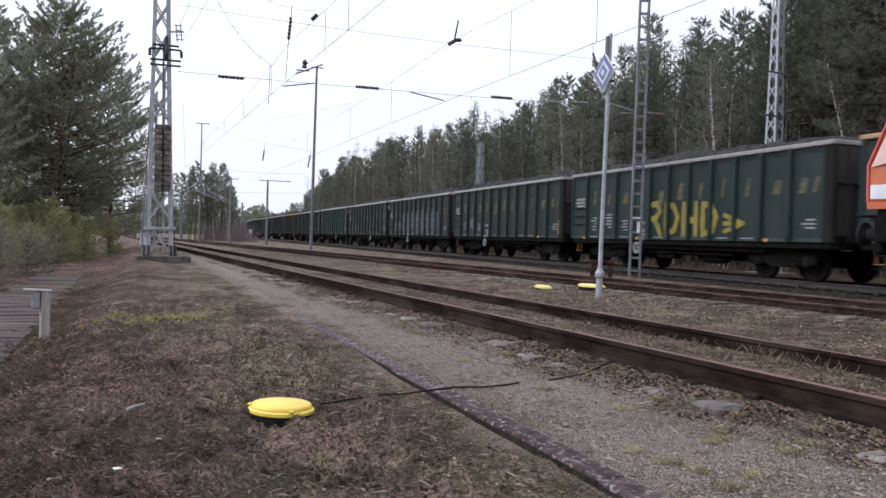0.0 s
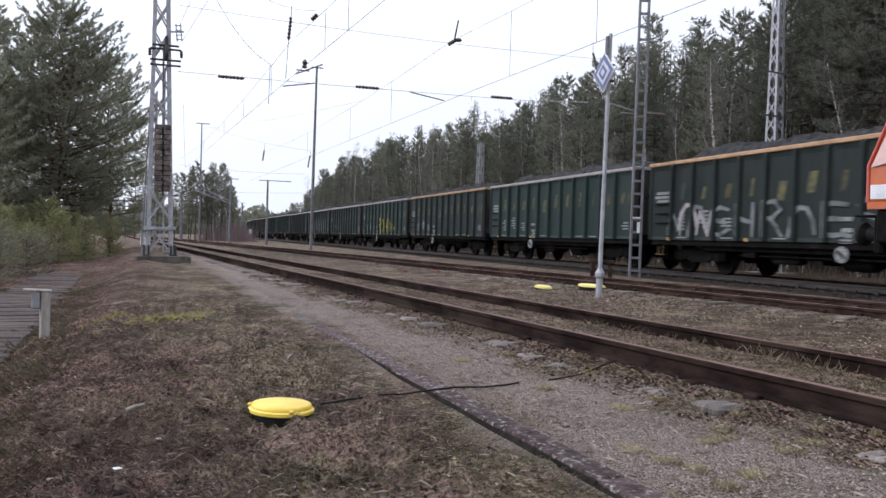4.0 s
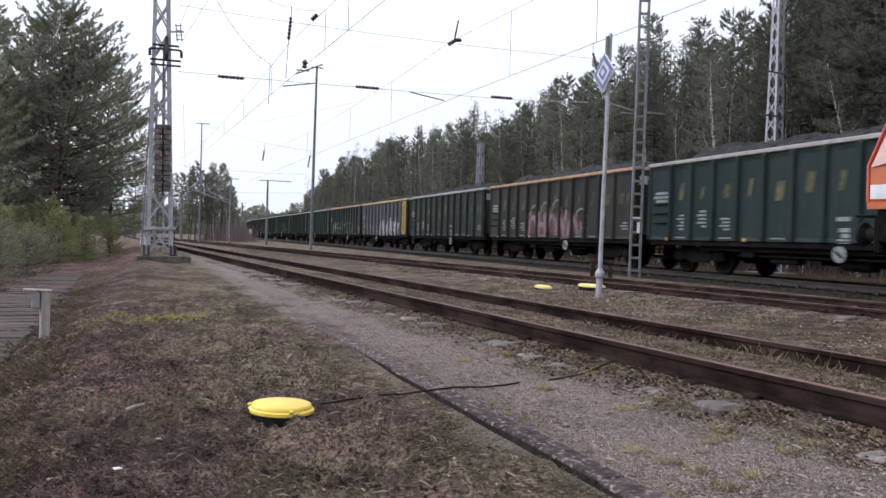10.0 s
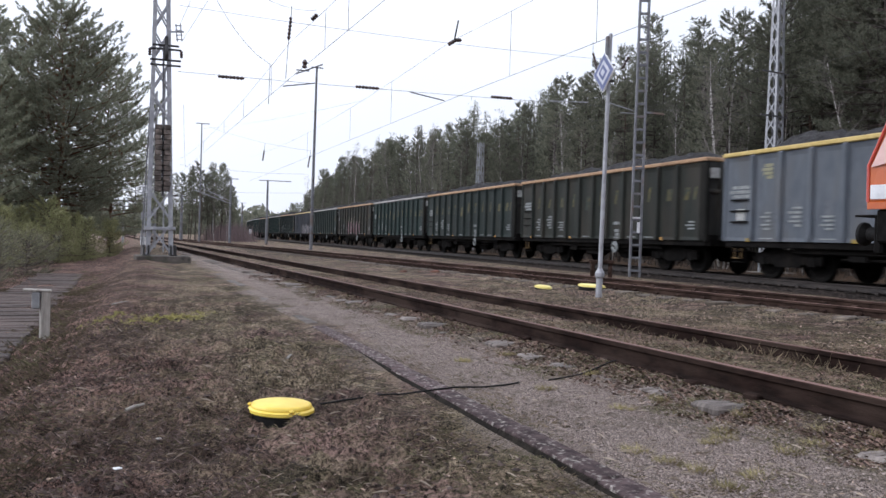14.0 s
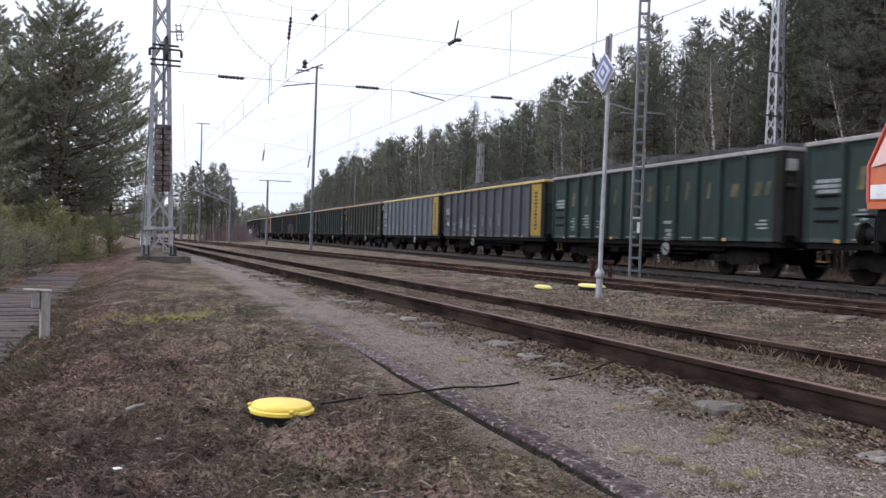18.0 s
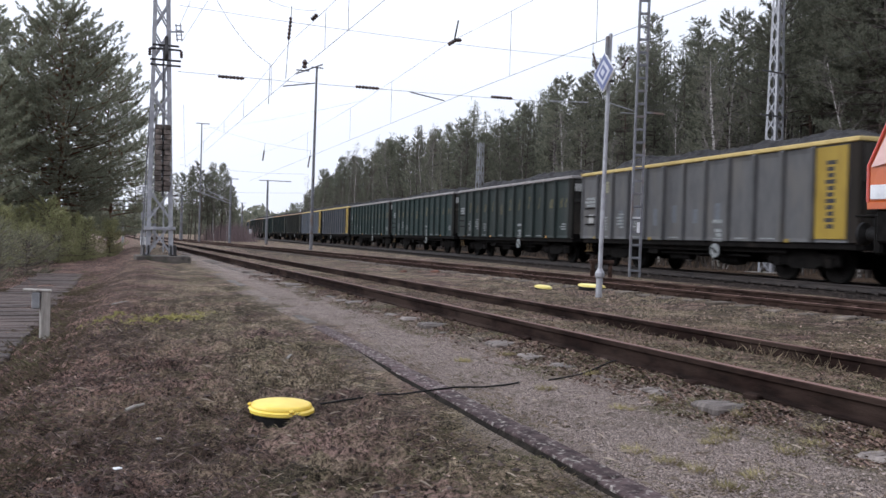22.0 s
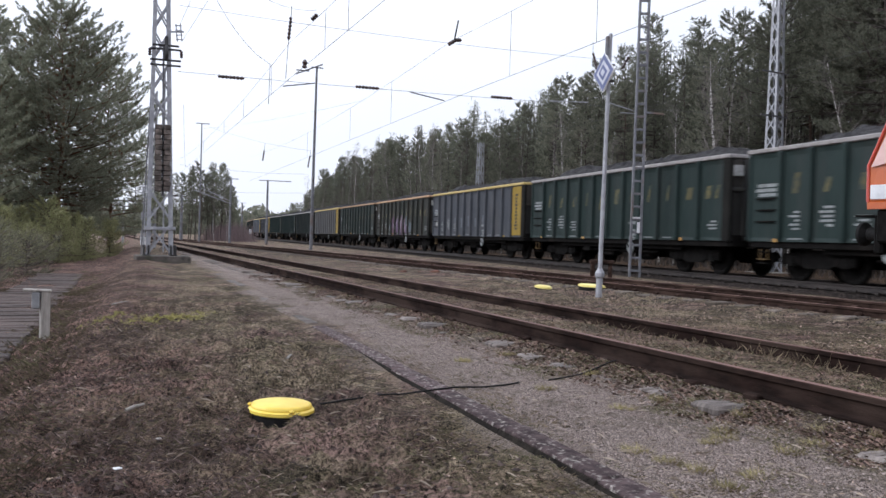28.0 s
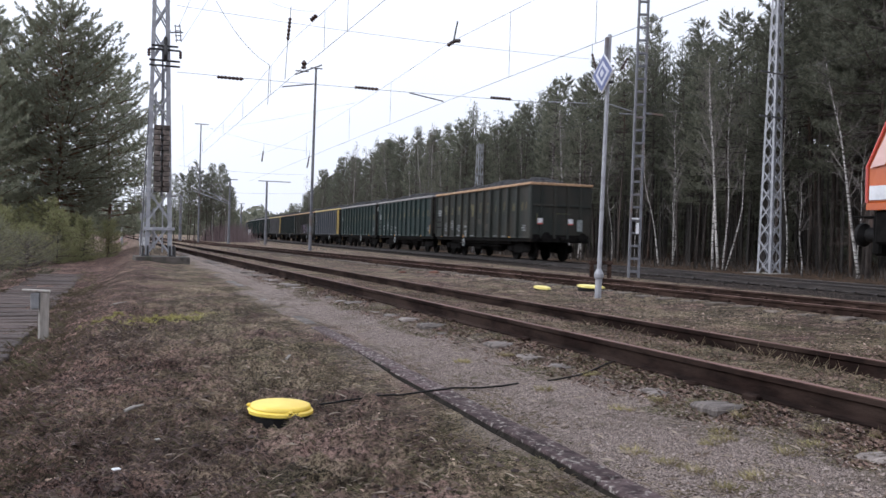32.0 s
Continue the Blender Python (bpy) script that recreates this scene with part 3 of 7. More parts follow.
# ---------------------------------------------------------------- masts
def lattice_mast(name, base, wide, narrow, height, panels, leg, brace, mat, turn, label, group="", skip=None, lean=0.0):
    """Four angle-iron legs that lean together, with crossed braces on each face."""
    mast = thing(name, Matrix.Translation(base) @ pose(0, 0, 0, 0, lean, turn), label, "mast", group)

    def corner(i, z):
        w = (wide + (narrow - wide) * z / height) / 2
        sx, sy = ((-1, -1), (1, -1), (1, 1), (-1, 1))[i % 4]
        return Vector((sx * w, sy * w, z))

    for i in range(4):
        a = Mesh()
        sx, sy = ((1, 1), (-1, 1), (-1, -1), (1, -1))[i]
        p, q = corner(i, 0), corner(i, height)
        a.beam(p + Vector((sx * leg / 2, 0, 0)), q + Vector((sx * leg / 2, 0, 0)), 0.012, leg, up=(1, 0, 0))
        a.beam(p + Vector((0, sy * leg / 2, 0)), q + Vector((0, sy * leg / 2, 0)), leg, 0.012, up=(1, 0, 0))
        part("leg", a, mat, mast)
    z = 0.0
    steps = [1 - (1 - k / panels) ** 1.12 for k in range(panels + 1)]
    for k in range(panels):
        z0, z1 = height * steps[k], height * steps[k + 1]
        for i in range(4):
            if skip and i == 0 and skip[0] < (z0 + z1) / 2 < skip[1]:
                continue
            for p, q in ((corner(i, z0), corner(i + 1, z1)), (corner(i + 1, z0), corner(i, z1))):
                part("brace", Mesh().beam(p, q, brace, 0.014, up=(corner(i, 0) + corner(i + 1, 0)).normalized()), mat, mast)
    return mast


TOWER = Vector((-0.32, 27.6, 0.03))
tower = lattice_mast("catenary_tower", TOWER, 0.80, 0.40, 10.5, 11, 0.11, 0.05, GALV, 2, skip=(2.0, 4.1), lean=-0.8, label= "pale galvanised lattice catenary tower on a concrete base")
part("crossbar", Mesh().box((0, -0.44, 0.86), (0.94, 0.06, 0.10), 0.01), GALV, tower)
for sx, sy in itertools.product((-1, 1), repeat=2):
    foot = Mesh().box((sx * 0.40, sy * 0.40, 0.02), (0.22, 0.22, 0.04), 0.008)
    for d in (-0.07, 0.07):
        foot.tube([(sx * 0.40 + d, sy * 0.40 - 0.06, 0.0), (sx * 0.40 + d, sy * 0.40 - 0.06, 0.34)], 0.03, 6)
    part("foot", foot, DARKSTEEL, tower, "dark foot plate with bolts")
plinth = thing("mast_plinth", pose(-0.24, 27.6, -0.4, 0, 0, 6), "weathered concrete plinth under the lattice tower", "plinth")
part("block", Mesh().box((0, 0, 0.215), (1.62, 1.3, 0.43), 0.02), PLINTH, plinth)

# tension weights inside the tower
weights = thing("tension_weight_stack", pose(-0.28, 27.42, 2.05, 0, -0.8, 2), "stack of brown concrete tension weights hung in the tower", "weights")
for i in range(13):
    w = 0.44 + 0.02 * math.sin(i * 2.3)
    slab = Mesh().box((-0.13 + 0.012 * math.sin(i * 1.7), -0.10, 0.08 + i * 0.161), (w * 0.46, 0.42, 0.148), 0.015)
    slab.box((0.13 + 0.012 * math.sin(i * 2.1), -0.10, 0.08 + i * 0.161), (w * 0.46, 0.42, 0.148), 0.015)
    part("weight", slab, WEIGHT, weights)
part("rod", Mesh().tube([(0, -0.1, -0.15), (0, -0.1, 4.6)], 0.03, 8), GALV_DULL, weights, "grey hanger rod")
part("guide_rod", Mesh().tube([(0.05, 0.1, -1.9), (0.05, 0.1, 3.9)], 0.022, 6), GALV, weights)
wheel = thing("tensioning_device", pose(-0.28, 27.35, 6.3, 0, -0.8, 4), "dark tensioning wheel gear with brackets on the tower", "tension gear")
for z in (-0.28, -0.12, 0.22, 0.34):
    part("bracket", Mesh().box((0, -0.05, z), (0.92 if z < 0.3 else 0.8, 0.09, 0.05), 0.008), DARKSTEEL, wheel)
part("wheel", Mesh().lathe([(0.05, -0.06), (0.24, -0.05), (0.26, 0.0), (0.24, 0.05), (0.05, 0.06)], 20, pose(0.02, -0.05, 0.1, 0, 90, 0)), DARKSTEEL, wheel)
part("yoke", Mesh().box((0.02, -0.08, 0.25), (0.10, 0.12, 0.75), 0.02), DARKSTEEL, wheel)
for s in (-0.47, 0.47):
    part("insulator", Mesh().lathe([(0.02, -0.14), (0.06, -0.1), (0.03, -0.06), (0.06, -0.02), (0.03, 0.02), (0.06, 0.06), (0.02, 0.1)], 10, pose(s, -0.05, 0.12)), PORCELAIN, wheel)
side_frame = thing("side_bracket", pose(0.13, 27.5, 6.85, 0, -6, 0), "small steel ladder bracket on the tower side", "bracket")
for dx in (-0.07, 0.07):
    part("rail", Mesh().beam((dx, 0, 0), (dx, 0, 0.55), 0.03), GALV_DULL, side_frame)
for z in (0.06, 0.2, 0.35, 0.5):
    part("rung", Mesh().beam((-0.1, 0, z), (0.1, 0, z), 0.025), GALV_DULL, side_frame)
part("arm", Mesh().beam((-0.28, 0, 0.3), (0.16, 0, 0.3), 0.04), GALV_DULL, side_frame)
ladder = thing("mast_ladder", pose(-0.78, 27.9, -0.2, 0, 0, 6), "narrow steel ladder and cable pipes beside the tower", "ladder")
for dx in (-0.06, 0.06):
    part("rail", Mesh().tube([(dx, 0, 0), (dx + 0.22, 0, 5.5)], 0.016, 6), GALV, ladder)
for i in range(26):
    part("rung", Mesh().tube([(-0.06 + 0.008 * i, 0, 0.3 + i * 0.2), (0.06 + 0.008 * i, 0, 0.3 + i * 0.2)], 0.011, 5), GALV, ladder)
part("pipe", Mesh().tube([(-0.1, 0.1, 0), (0.08, 0.1, 5.0), (0.2, 0.1, 9.5)], 0.022, 6), GALV_DULL, ladder)

FAR_TOWER = Vector((23.9, 28.3, -0.25))
far_tower = lattice_mast("catenary_tower", FAR_TOWER, 0.68, 0.28, 13.5, 20, 0.10, 0.05, GALV, 12, "pale galvanised lattice catenary tower before the wood")
part("plinth", Mesh().box((0, 0, -0.02), (1.5, 1.5, 0.2), 0.03), CONCRETE, far_tower, "low concrete base")
for z in (6.55, 8.35):
    part("bracket", Mesh().beam((-1.22, -0.26, z), (0.45, -0.26, z), 0.05), GALV_DULL, far_tower)

span_tower = lattice_mast("catenary_tower", (23.6, 62.0, -0.2), 0.62, 0.40, 8.9, 7, 0.05, 0.028, GALV, 8, "pale lattice catenary tower half hidden by the wood")
# flat frame mast of two channels with rungs
frame_mast = thing("frame_mast", pose(13.78, 22.4, -0.2, 0, 0.35, -20), "grey flat steel frame mast with welded rungs", "mast")
for s in (-1, 1):
    leg = Mesh()
    p, q = Vector((s * 0.155, 0, 0)), Vector((s * 0.135, 0, 9.6))
    leg.beam(p, q, 0.055, 0.16, up=(0, 1, 0))
    part("channel", leg, GALV_DULL, frame_mast)
for i in range(24):
    z = 0.2 + i * 0.4
    part("rung", Mesh().box((0, -0.03, z), (0.29, 0.05, 0.075), 0.008), GALV_DULL, frame_mast)
part("arm", Mesh().beam((0.15, 0, 5.15), (0.75, 0.1, 5.12), 0.06), GALV_DULL, frame_mast)
part("number_plate", Mesh().box((0.05, -0.09, 1.55), (0.09, 0.012, 0.34), 0.003), WHITEPAINT, frame_mast, "small white plate")
part("reflector", Mesh().box((-0.02, -0.09, 1.85), (0.24, 0.012, 0.05), 0.003), WHITEPAINT, frame_mast)

# sign pole with the diamond signal
sign = thing("diamond_signal", pose(7.7, 13.74, -0.2, 0, 0.85, -8), "blue and white diamond signal board on a slim grey pole", "signal")
part("pole", Mesh().tube([(0, 0, 0), (0.0, 0, 0.5), (0.0, 0, 0.52), (0.0, 0, 4.97)], [0.062, 0.062, 0.042, 0.036], 14), GALV, sign, smooth=False)
part("collar", Mesh().lathe([(0.066, 0.36), (0.088, 0.40), (0.088, 0.46), (0.045, 0.55)], 14), GALV, sign)
part("pole_cap", Mesh().box((-0.055, 0, 4.74), (0.06, 0.08, 0.36), 0.01), GALV_DULL, sign)


def diamond(r0, y, depth):
    m = Mesh()
    m.prism([(0, -r0), (r0, 0), (0, r0), (-r0, 0)], pose(0, y, 4.23, 90, 0, 0), depth)
    return m


board = part("board", diamond(0.37, -0.075, 0.022), WHITEPAINT, sign, "square board standing on its corner", m=pose(-0.02, 0, 0, 0, 0, -80))
part("blue_field", diamond(0.345, -0.098, 0.004), SIGNBLUE, board)
part("white_ring", diamond(0.235, -0.103, 0.004), SIGNWHITE, board)
part("blue_ring", diamond(0.155, -0.108, 0.004), SIGNBLUE, board)
part("white_core", diamond(0.075, -0.113, 0.004), SIGNWHITE, board)
for s in (-1, 1):
    part("clamp", Mesh().box((0, -0.05, 4.22 + s * 0.15), (0.16, 0.10, 0.04), 0.008), DARKSTEEL, sign)


# slim poles further down the line
def slim_pole(x, y, h, r, label, arm=0.0, lean=0.0, cross=True, mat=None, tip=(0.5, 0.65)):
    p = thing("pole_mast", pose(x, y, ground_z(x, y) - 0.1, 0, lean, 0), label, "mast", "masts along the tracks")
    part("pole", Mesh().tube([(0, 0, 0), (0, 0, h)], [r, r * 0.6], 10), mat or GALV_DULL, p)
    if cross:
        part("crossarm", Mesh().beam((-tip[0], 0, h), (tip[1], 0, h), 0.07), GALV_DULL, p)
    if arm:
        part("cantilever", Mesh().beam((0, 0, h - 0.3), (arm, 0, h - 0.25), 0.06), GALV_DULL, p)
        part("strut", Mesh().beam((0, 0, h - 2.0), (arm * 0.8, 0, h - 0.35), 0.05), GALV_DULL, p)
        part("insulator", Mesh().lathe([(0.03, -0.25), (0.09, -0.15), (0.04, -0.05), (0.09, 0.05), (0.03, 0.2)], 8, pose(arm * 0.4, 0, h - 0.3, 0, 90, 0)), PORCELAIN, p)
    return p


slim_pole(8.95, 55.0, 12.35, 0.115, "tall slim grey steel mast between the tracks", cross=True, lean=0.4, tip=(0.36, 0.42))
slim_pole(8.23, 75.4, 5.95, 0.13, "grey mast with a long thin crossarm", mat=GALV_DULL, tip=(0.75, 2.1))
armed = slim_pole(5.1, 76.8, 6.0, 0.13, "dark grey mast with a short crossarm and a slanting cantilever", cross=True)
part("cantilever", Mesh().tube([(0, -0.1, 3.75), (-3.2, -0.1, 4.85)], 0.045, 6), GALV, armed)
part("cantilever", Mesh().tube([(-0.1, -0.1, 4.0), (-2.7, -0.1, 5.1)], 0.035, 6), GALV, armed)
slim_pole(2.4, 75.5, 10.6, 0.08, "thin dark pole with a crossarm", cross=True)
slim_pole(0.98, 84.5, 4.8, 0.16, "grey mast among the far trees", arm=-1.6, cross=False)
for x, y, h in ((-2.2, 70, 3.6), (-3.9, 76, 3.4), (-5.2, 82, 3.6)):
    slim_pole(x, y, h, 0.10, "pale thin mast before the wood", cross=False, mat=GALV)
low = lattice_mast("signal_mast", (-1.75, 62, -0.55), 0.5, 0.42, 4.6, 7, 0.07, 0.04, GALV, 0, "pale lattice signal mast far down the siding")
low2 = lattice_mast("catenary_tower", (-1.1, 52, -0.4), 0.5, 0.3, 9.5, 16, 0.07, 0.04, GALV, 10, "slim lattice mast behind the tower")
cab = thing("relay_cabinet", pose(-1.65, 57, -0.5), "small white relay cabinet on the bank", "cabinet")
part("housing", Mesh().box((0, 0, 0.45), (0.4, 0.3, 0.9), 0.02), WHITEPAINT, cab)
part("roof", Mesh().box((0, 0, 0.93), (0.46, 0.36, 0.05), 0.01), GALV_DULL, cab)
part("stand", Mesh().tube([(0.35, 0, -0.3), (0.35, 0, 3.0)], 0.07, 8), GALV, cab)
stand = thing("trackside_signal", pose(9.9, 110, -0.2), "small white trackside signal post", "signal")
part("post", Mesh().box((0, 0, 0.55), (0.14, 0.14, 1.1), 0.02), GALV_DULL, stand)
part("board", Mesh().box((0, -0.12, 1.25), (0.36, 0.06, 0.62), 0.02), WHITEPAINT, stand)
for x, y, h in ((14.6, 150, 6.5), (11.6, 135, 5.2), (11.0, 180, 9.0)):
    slim_pole(x - 2.6, y, h, 0.2, "grey mast far down the line", cross=True)

# ---------------------------------------------------------------- overhead wires
wires = thing("overhead_line", Matrix(), "thin overhead contact and carrier wires with droppers", "overhead wires")


def sag_wire(name, p, q, sag, r, n=14, thin=0.55):
    p, q = Vector(p), Vector(q)
    pts = []
    for i in range(n + 1):
        t = i / n
        c = p.lerp(q, t)
        c.z -= 4 * sag * t * (1 - t)
        pts.append(c)
    part(name, Mesh().tube(pts, r * thin, 5), WIRE, wires)
    return pts


def insulator(p, q, r=0.075, n=7):
    """A ribbed insulator between p and q."""
    p, q = Vector(p), Vector(q)
    m = Matrix.Translation(p) @ (q - p).to_track_quat("Z", "Y").to_matrix().to_4x4()
    d = (q - p).length
    prof = [(0.02, 0.0)]
    for i in range(n):
        prof += [(r, d * (i + 0.3) / n), (r * 0.5, d * (i + 0.8) / n)]
    prof.append((0.02, d))
    part("insulator", Mesh().lathe(prof, 10, m), PORCELAIN, wires, "dark ribbed insulator")


HY = 27.7
lower_a, lower_b = Vector((0.1, HY, 5.93)), Vector((23.5, 28.2, 6.32))
sag_wire("lower_cross_rope", lower_a, lower_b, 0.10, 0.014)
sag_wire("upper_cross_rope", (0.05, HY, 8.05), (23.6, 28.2, 8.2), 0.30, 0.012)


def along(p, q, x):
    t = (x - p.x) / (q.x - p.x)
    return p.lerp(q, t)


for x in (1.76, 6.34, 11.4):
    c = along(lower_a, lower_b, x) - Vector((0, 0, 0.06))
    insulator(c - Vector((0.42, 0, -0.0)), c + Vector((0.42, 0, -0.0)), 0.065)


def line_over(x_head, slope, z_contact, z_carrier, droppers, y0=-6.0, y1=75.0, thin=0.55):
    xa, xb = x_head + slope * (y0 - HY), x_head + slope * (y1 - HY)
    sag_wire("contact_wire", (xa, y0, z_contact - 0.05), (x_head, HY, z_contact), 0.0, 0.013, thin=thin)
    sag_wire("contact_wire", (x_head, HY, z_contact), (xb, y1, z_contact - 0.25), 0.0, 0.013, thin=thin)
    ca = sag_wire("carrier_wire", (xa, y0, z_carrier), (x_head, HY, z_carrier), 0.25, 0.011, thin=thin)
    cb = sag_wire("carrier_wire", (x_head, HY, z_carrier), (xb, y1, z_carrier - 0.2), 0.55, 0.011, thin=thin)
    for y in droppers:
        src = ca if y < HY else cb
        c = min(src, key=lambda v: abs(v.y - y))
        part("dropper", Mesh().tube([c, (c.x, c.y, z_contact - 0.03)], 0.007, 4), WIRE, wires)


line_over(3.65, -0.066, 6.02, 7.25, (20, 24, 31, 38, 45, 55))
line_over(9.3, -0.056, 5.78, 7.85, (17, 22, 33, 40, 50))
line_over(MAIN_X - 0.2, 0.0, 5.75, 7.4, (33, 45), thin=0.35)
sag_wire("carrier_wire", (2.4, 75.5, 9.9), (9.0, 40.0, 7.6), 0.2, 0.009)
sag_wire("feeder_wire", (0.1, HY, 7.35), (2.2, 4.0, 7.9), 0.1, 0.010)
sag_wire("feeder_wire", (0.2, HY, 6.9), (3.0, 4.0, 7.4), 0.1, 0.010)
sag_wire("feeder_wire", (0.3, HY, 4.9), (0.9, 60.0, 5.3), 0.5, 0.010)
sag_wire("cross_rope", (0.5, 62, 5.6), (9.5, 62, 5.4), 0.15, 0.012)
sag_wire("cross_rope", (0.98, 84.5, 4.9), (14.0, 84.5, 5.2), 0.15, 0.014)
curl = []
for i in range(16):
    t = i / 15
    curl.append((1.25 + 1.76 * t, HY + 0.1, 8.38 - 3.0 * t + 1.08 * t * t))
part("jumper_wire", Mesh().tube(curl, 0.008, 5), WIRE, wires)
# steady arms at the cross ropes
for x0, x1, z in ((4.49, 3.44, 5.87), (7.85, 9.1, 5.85)):
    part("steady_arm", Mesh().tube([(x0, HY, z + 0.07), (x1, HY, z - 0.12)], 0.022, 6), GALV_DULL, wires)
insulator((3.64, HY, 8.07), (3.58, HY, 7.3), 0.065, 6)
part("dropper", Mesh().tube([(3.66, HY, 8.45), (3.64, HY, 8.07)], 0.012, 4), WIRE, wires)
part("dropper", Mesh().tube([(3.58, HY, 7.3), (3.52, HY, 6.0)], 0.010, 4), WIRE, wires)
insulator((4.10, HY - 0.2, 6.36), (4.12, HY - 0.2, 6.66), 0.10, 2)
part("dropper", Mesh().tube([(3.01, HY + 0.1, 6.46), (2.99, HY + 0.1, 5.14)], 0.010, 4), WIRE, wires)
sag_wire("jumper_wire", (2.89, HY, 8.55), (4.52, HY, 8.4), 0.12, 0.011)
insulator((4.28, HY - 0.3, 7.97), (4.48, HY - 0.3, 8.18), 0.09, 3)
part("bracket", Mesh().beam((3.86, HY, 6.33), (4.3, HY, 6.33), 0.035), GALV_DULL, wires)
part("bracket", Mesh().beam((3.86, HY, 6.2), (4.75, HY, 6.6), 0.04), GALV_DULL, wires)
part("hanger", Mesh().tube([(9.55, HY, 8.62), (9.42, HY, 7.9)], 0.03, 6), DARKSTEEL, wires)
insulator((9.15, HY - 0.2, 7.68), (9.42, HY, 7.88), 0.075, 3)
insulator((9.44, HY, 7.9), (9.75, HY + 0.2, 7.98), 0.075, 3)
# insulators of the line behind the sign, and of the next span
insulator((14.95, HY, 8.0), (15.2, HY, 7.25), 0.06, 6)
part("dropper", Mesh().tube([(14.95, HY, 8.0), (14.95, HY, 8.4)], 0.012, 4), WIRE, wires)
insulator((16.5, HY, 8.0), (16.2, HY, 7.5), 0.07, 4)
part("dropper", Mesh().tube([(16.5, HY, 8.0), (16.52, HY, 8.45)], 0.012, 4), WIRE, wires)
for xa, za, xb, zb in ((13.2, 6.05, 14.8, 6.12), (15.6, 6.2, 16.8, 5.95), (16.2, 5.85, 16.8, 5.85)):
    part("steady_arm", Mesh().tube([(xa, HY, za), (xb, HY, zb)], 0.02, 6), GALV, wires)
sag_wire("span_rope", (2.4, 75.4, 10.3), (6.5, 62, 7.55), 0.1, 0.012)
sag_wire("span_rope", (6.5, 62, 7.55), (9.9, 62, 7.2), 0.05, 0.012)
insulator((6.45, 62, 7.0), (6.35, 62, 6.2), 0.07, 4)
part("dropper", Mesh().tube([(6.5, 62, 7.55), (6.45, 62, 7.0)], 0.012, 4), WIRE, wires)
insulator((9.85, 62, 6.8), (9.7, 62, 5.9), 0.07, 4)
part("dropper", Mesh().tube([(9.9, 62, 7.2), (9.85, 62, 6.8)], 0.012, 4), WIRE, wires)


# ---------------------------------------------------------------- freight train
PITCH, HALF = 14.04, 6.62
LEAD = 14                      # wagons ahead of the first one that passes the camera
LAST = 21


def rear_at(t):
    """Where the rear of the first passing wagon is on the running line at t seconds."""
    return 15.48 + 9.08 * t + 0.0208 * t * t


def paint(name, dark, light, dirt, at=0.56):
    return material(name, dark, light, 0.62, 3.5, 0.15, 0.0, third=dirt, third_scale=0.9, third_at=at, stretch=(1, 1.6, 0.45), vary=0.12, spec=0.3)


GREENS = paint("dirty_green_wagon_paint", (0.0108, 0.01728, 0.01584), (0.01656, 0.02448, 0.02232), (0.023, 0.027, 0.024))
BRIGHT = paint("bright_green_wagon_paint", (0.00936, 0.02016, 0.01872), (0.01512, 0.02952, 0.02664), (0.021, 0.030, 0.028))
OLIVE = paint("brown_grimed_green_paint", (0.0140, 0.0172, 0.0143), (0.0220, 0.0250, 0.0203), (0.031, 0.028, 0.022), 0.52)
BROWN = paint("brown_grimed_dark_paint", (0.0138, 0.0154, 0.0132), (0.0215, 0.0228, 0.0192), (0.036, 0.030, 0.024), 0.52)
GREY = paint("blue_grey_wagon_paint", (0.046, 0.0505, 0.060), (0.066, 0.071, 0.082), (0.068, 0.068, 0.074))
SKYGREY = paint("pale_blue_grey_wagon_paint", (0.088, 0.100, 0.120), (0.125, 0.138, 0.160), (0.115, 0.118, 0.125))
PALEGREY = paint("light_grey_wagon_paint", (0.068, 0.068, 0.070), (0.094, 0.093, 0.0955), (0.10, 0.095, 0.09))
RIM_GREY = material("grey_top_rim", (0.216, 0.2, 0.192), (0.336, 0.312, 0.304), 0.6, 5, 0.2, vary=0.15)
RIM_ORANGE = material("rusty_orange_top_rim", (0.289, 0.17, 0.0935), (0.442, 0.2805, 0.1615), 0.7, 5, 0.2, vary=0.15)
RIM_YELLOW = material("yellow_top_rim", (0.4, 0.288, 0.088), (0.528, 0.4, 0.152), 0.6, 5, 0.2, vary=0.1)
PANELYELLOW = material("yellow_end_panel", (0.2312, 0.1496, 0.01224), (0.2992, 0.204, 0.0204), 0.6, 3, 0.1, third=(0.24, 0.17, 0.04), third_scale=1.0, third_at=0.62, stretch=(1, 1.5, 0.5))
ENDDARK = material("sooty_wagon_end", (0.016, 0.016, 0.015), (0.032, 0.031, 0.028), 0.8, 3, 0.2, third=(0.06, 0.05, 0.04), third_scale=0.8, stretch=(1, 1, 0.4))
CORNERDARK = material("near_black_corner_steel", (0.007, 0.007, 0.0065), (0.017, 0.016, 0.014), 0.85, 3, 0.2, third=(0.022, 0.018, 0.015), third_scale=0.8, stretch=(1, 1, 0.4), spec=0.15)
MARK = material("faded_white_markings", (0.12, 0.13, 0.13), (0.30, 0.315, 0.315), 0.7, 14, 0.0)
BADGE = material("worn_pale_yellow_badge", (0.17, 0.165, 0.10), (0.30, 0.29, 0.20), 0.7, 14, 0.0)
PLATEWHITE = material("dusty_white_plate", (0.26, 0.26, 0.25), (0.42, 0.42, 0.41), 0.7, 14, 0.0)
LETTER = material("faded_yellow_paint", (0.03974, 0.0419, 0.02456), (0.1228, 0.1011, 0.03251), 0.7, 7, 0.0, third=(0.03, 0.042, 0.036), third_scale=4, third_at=0.54, vary=0.3)
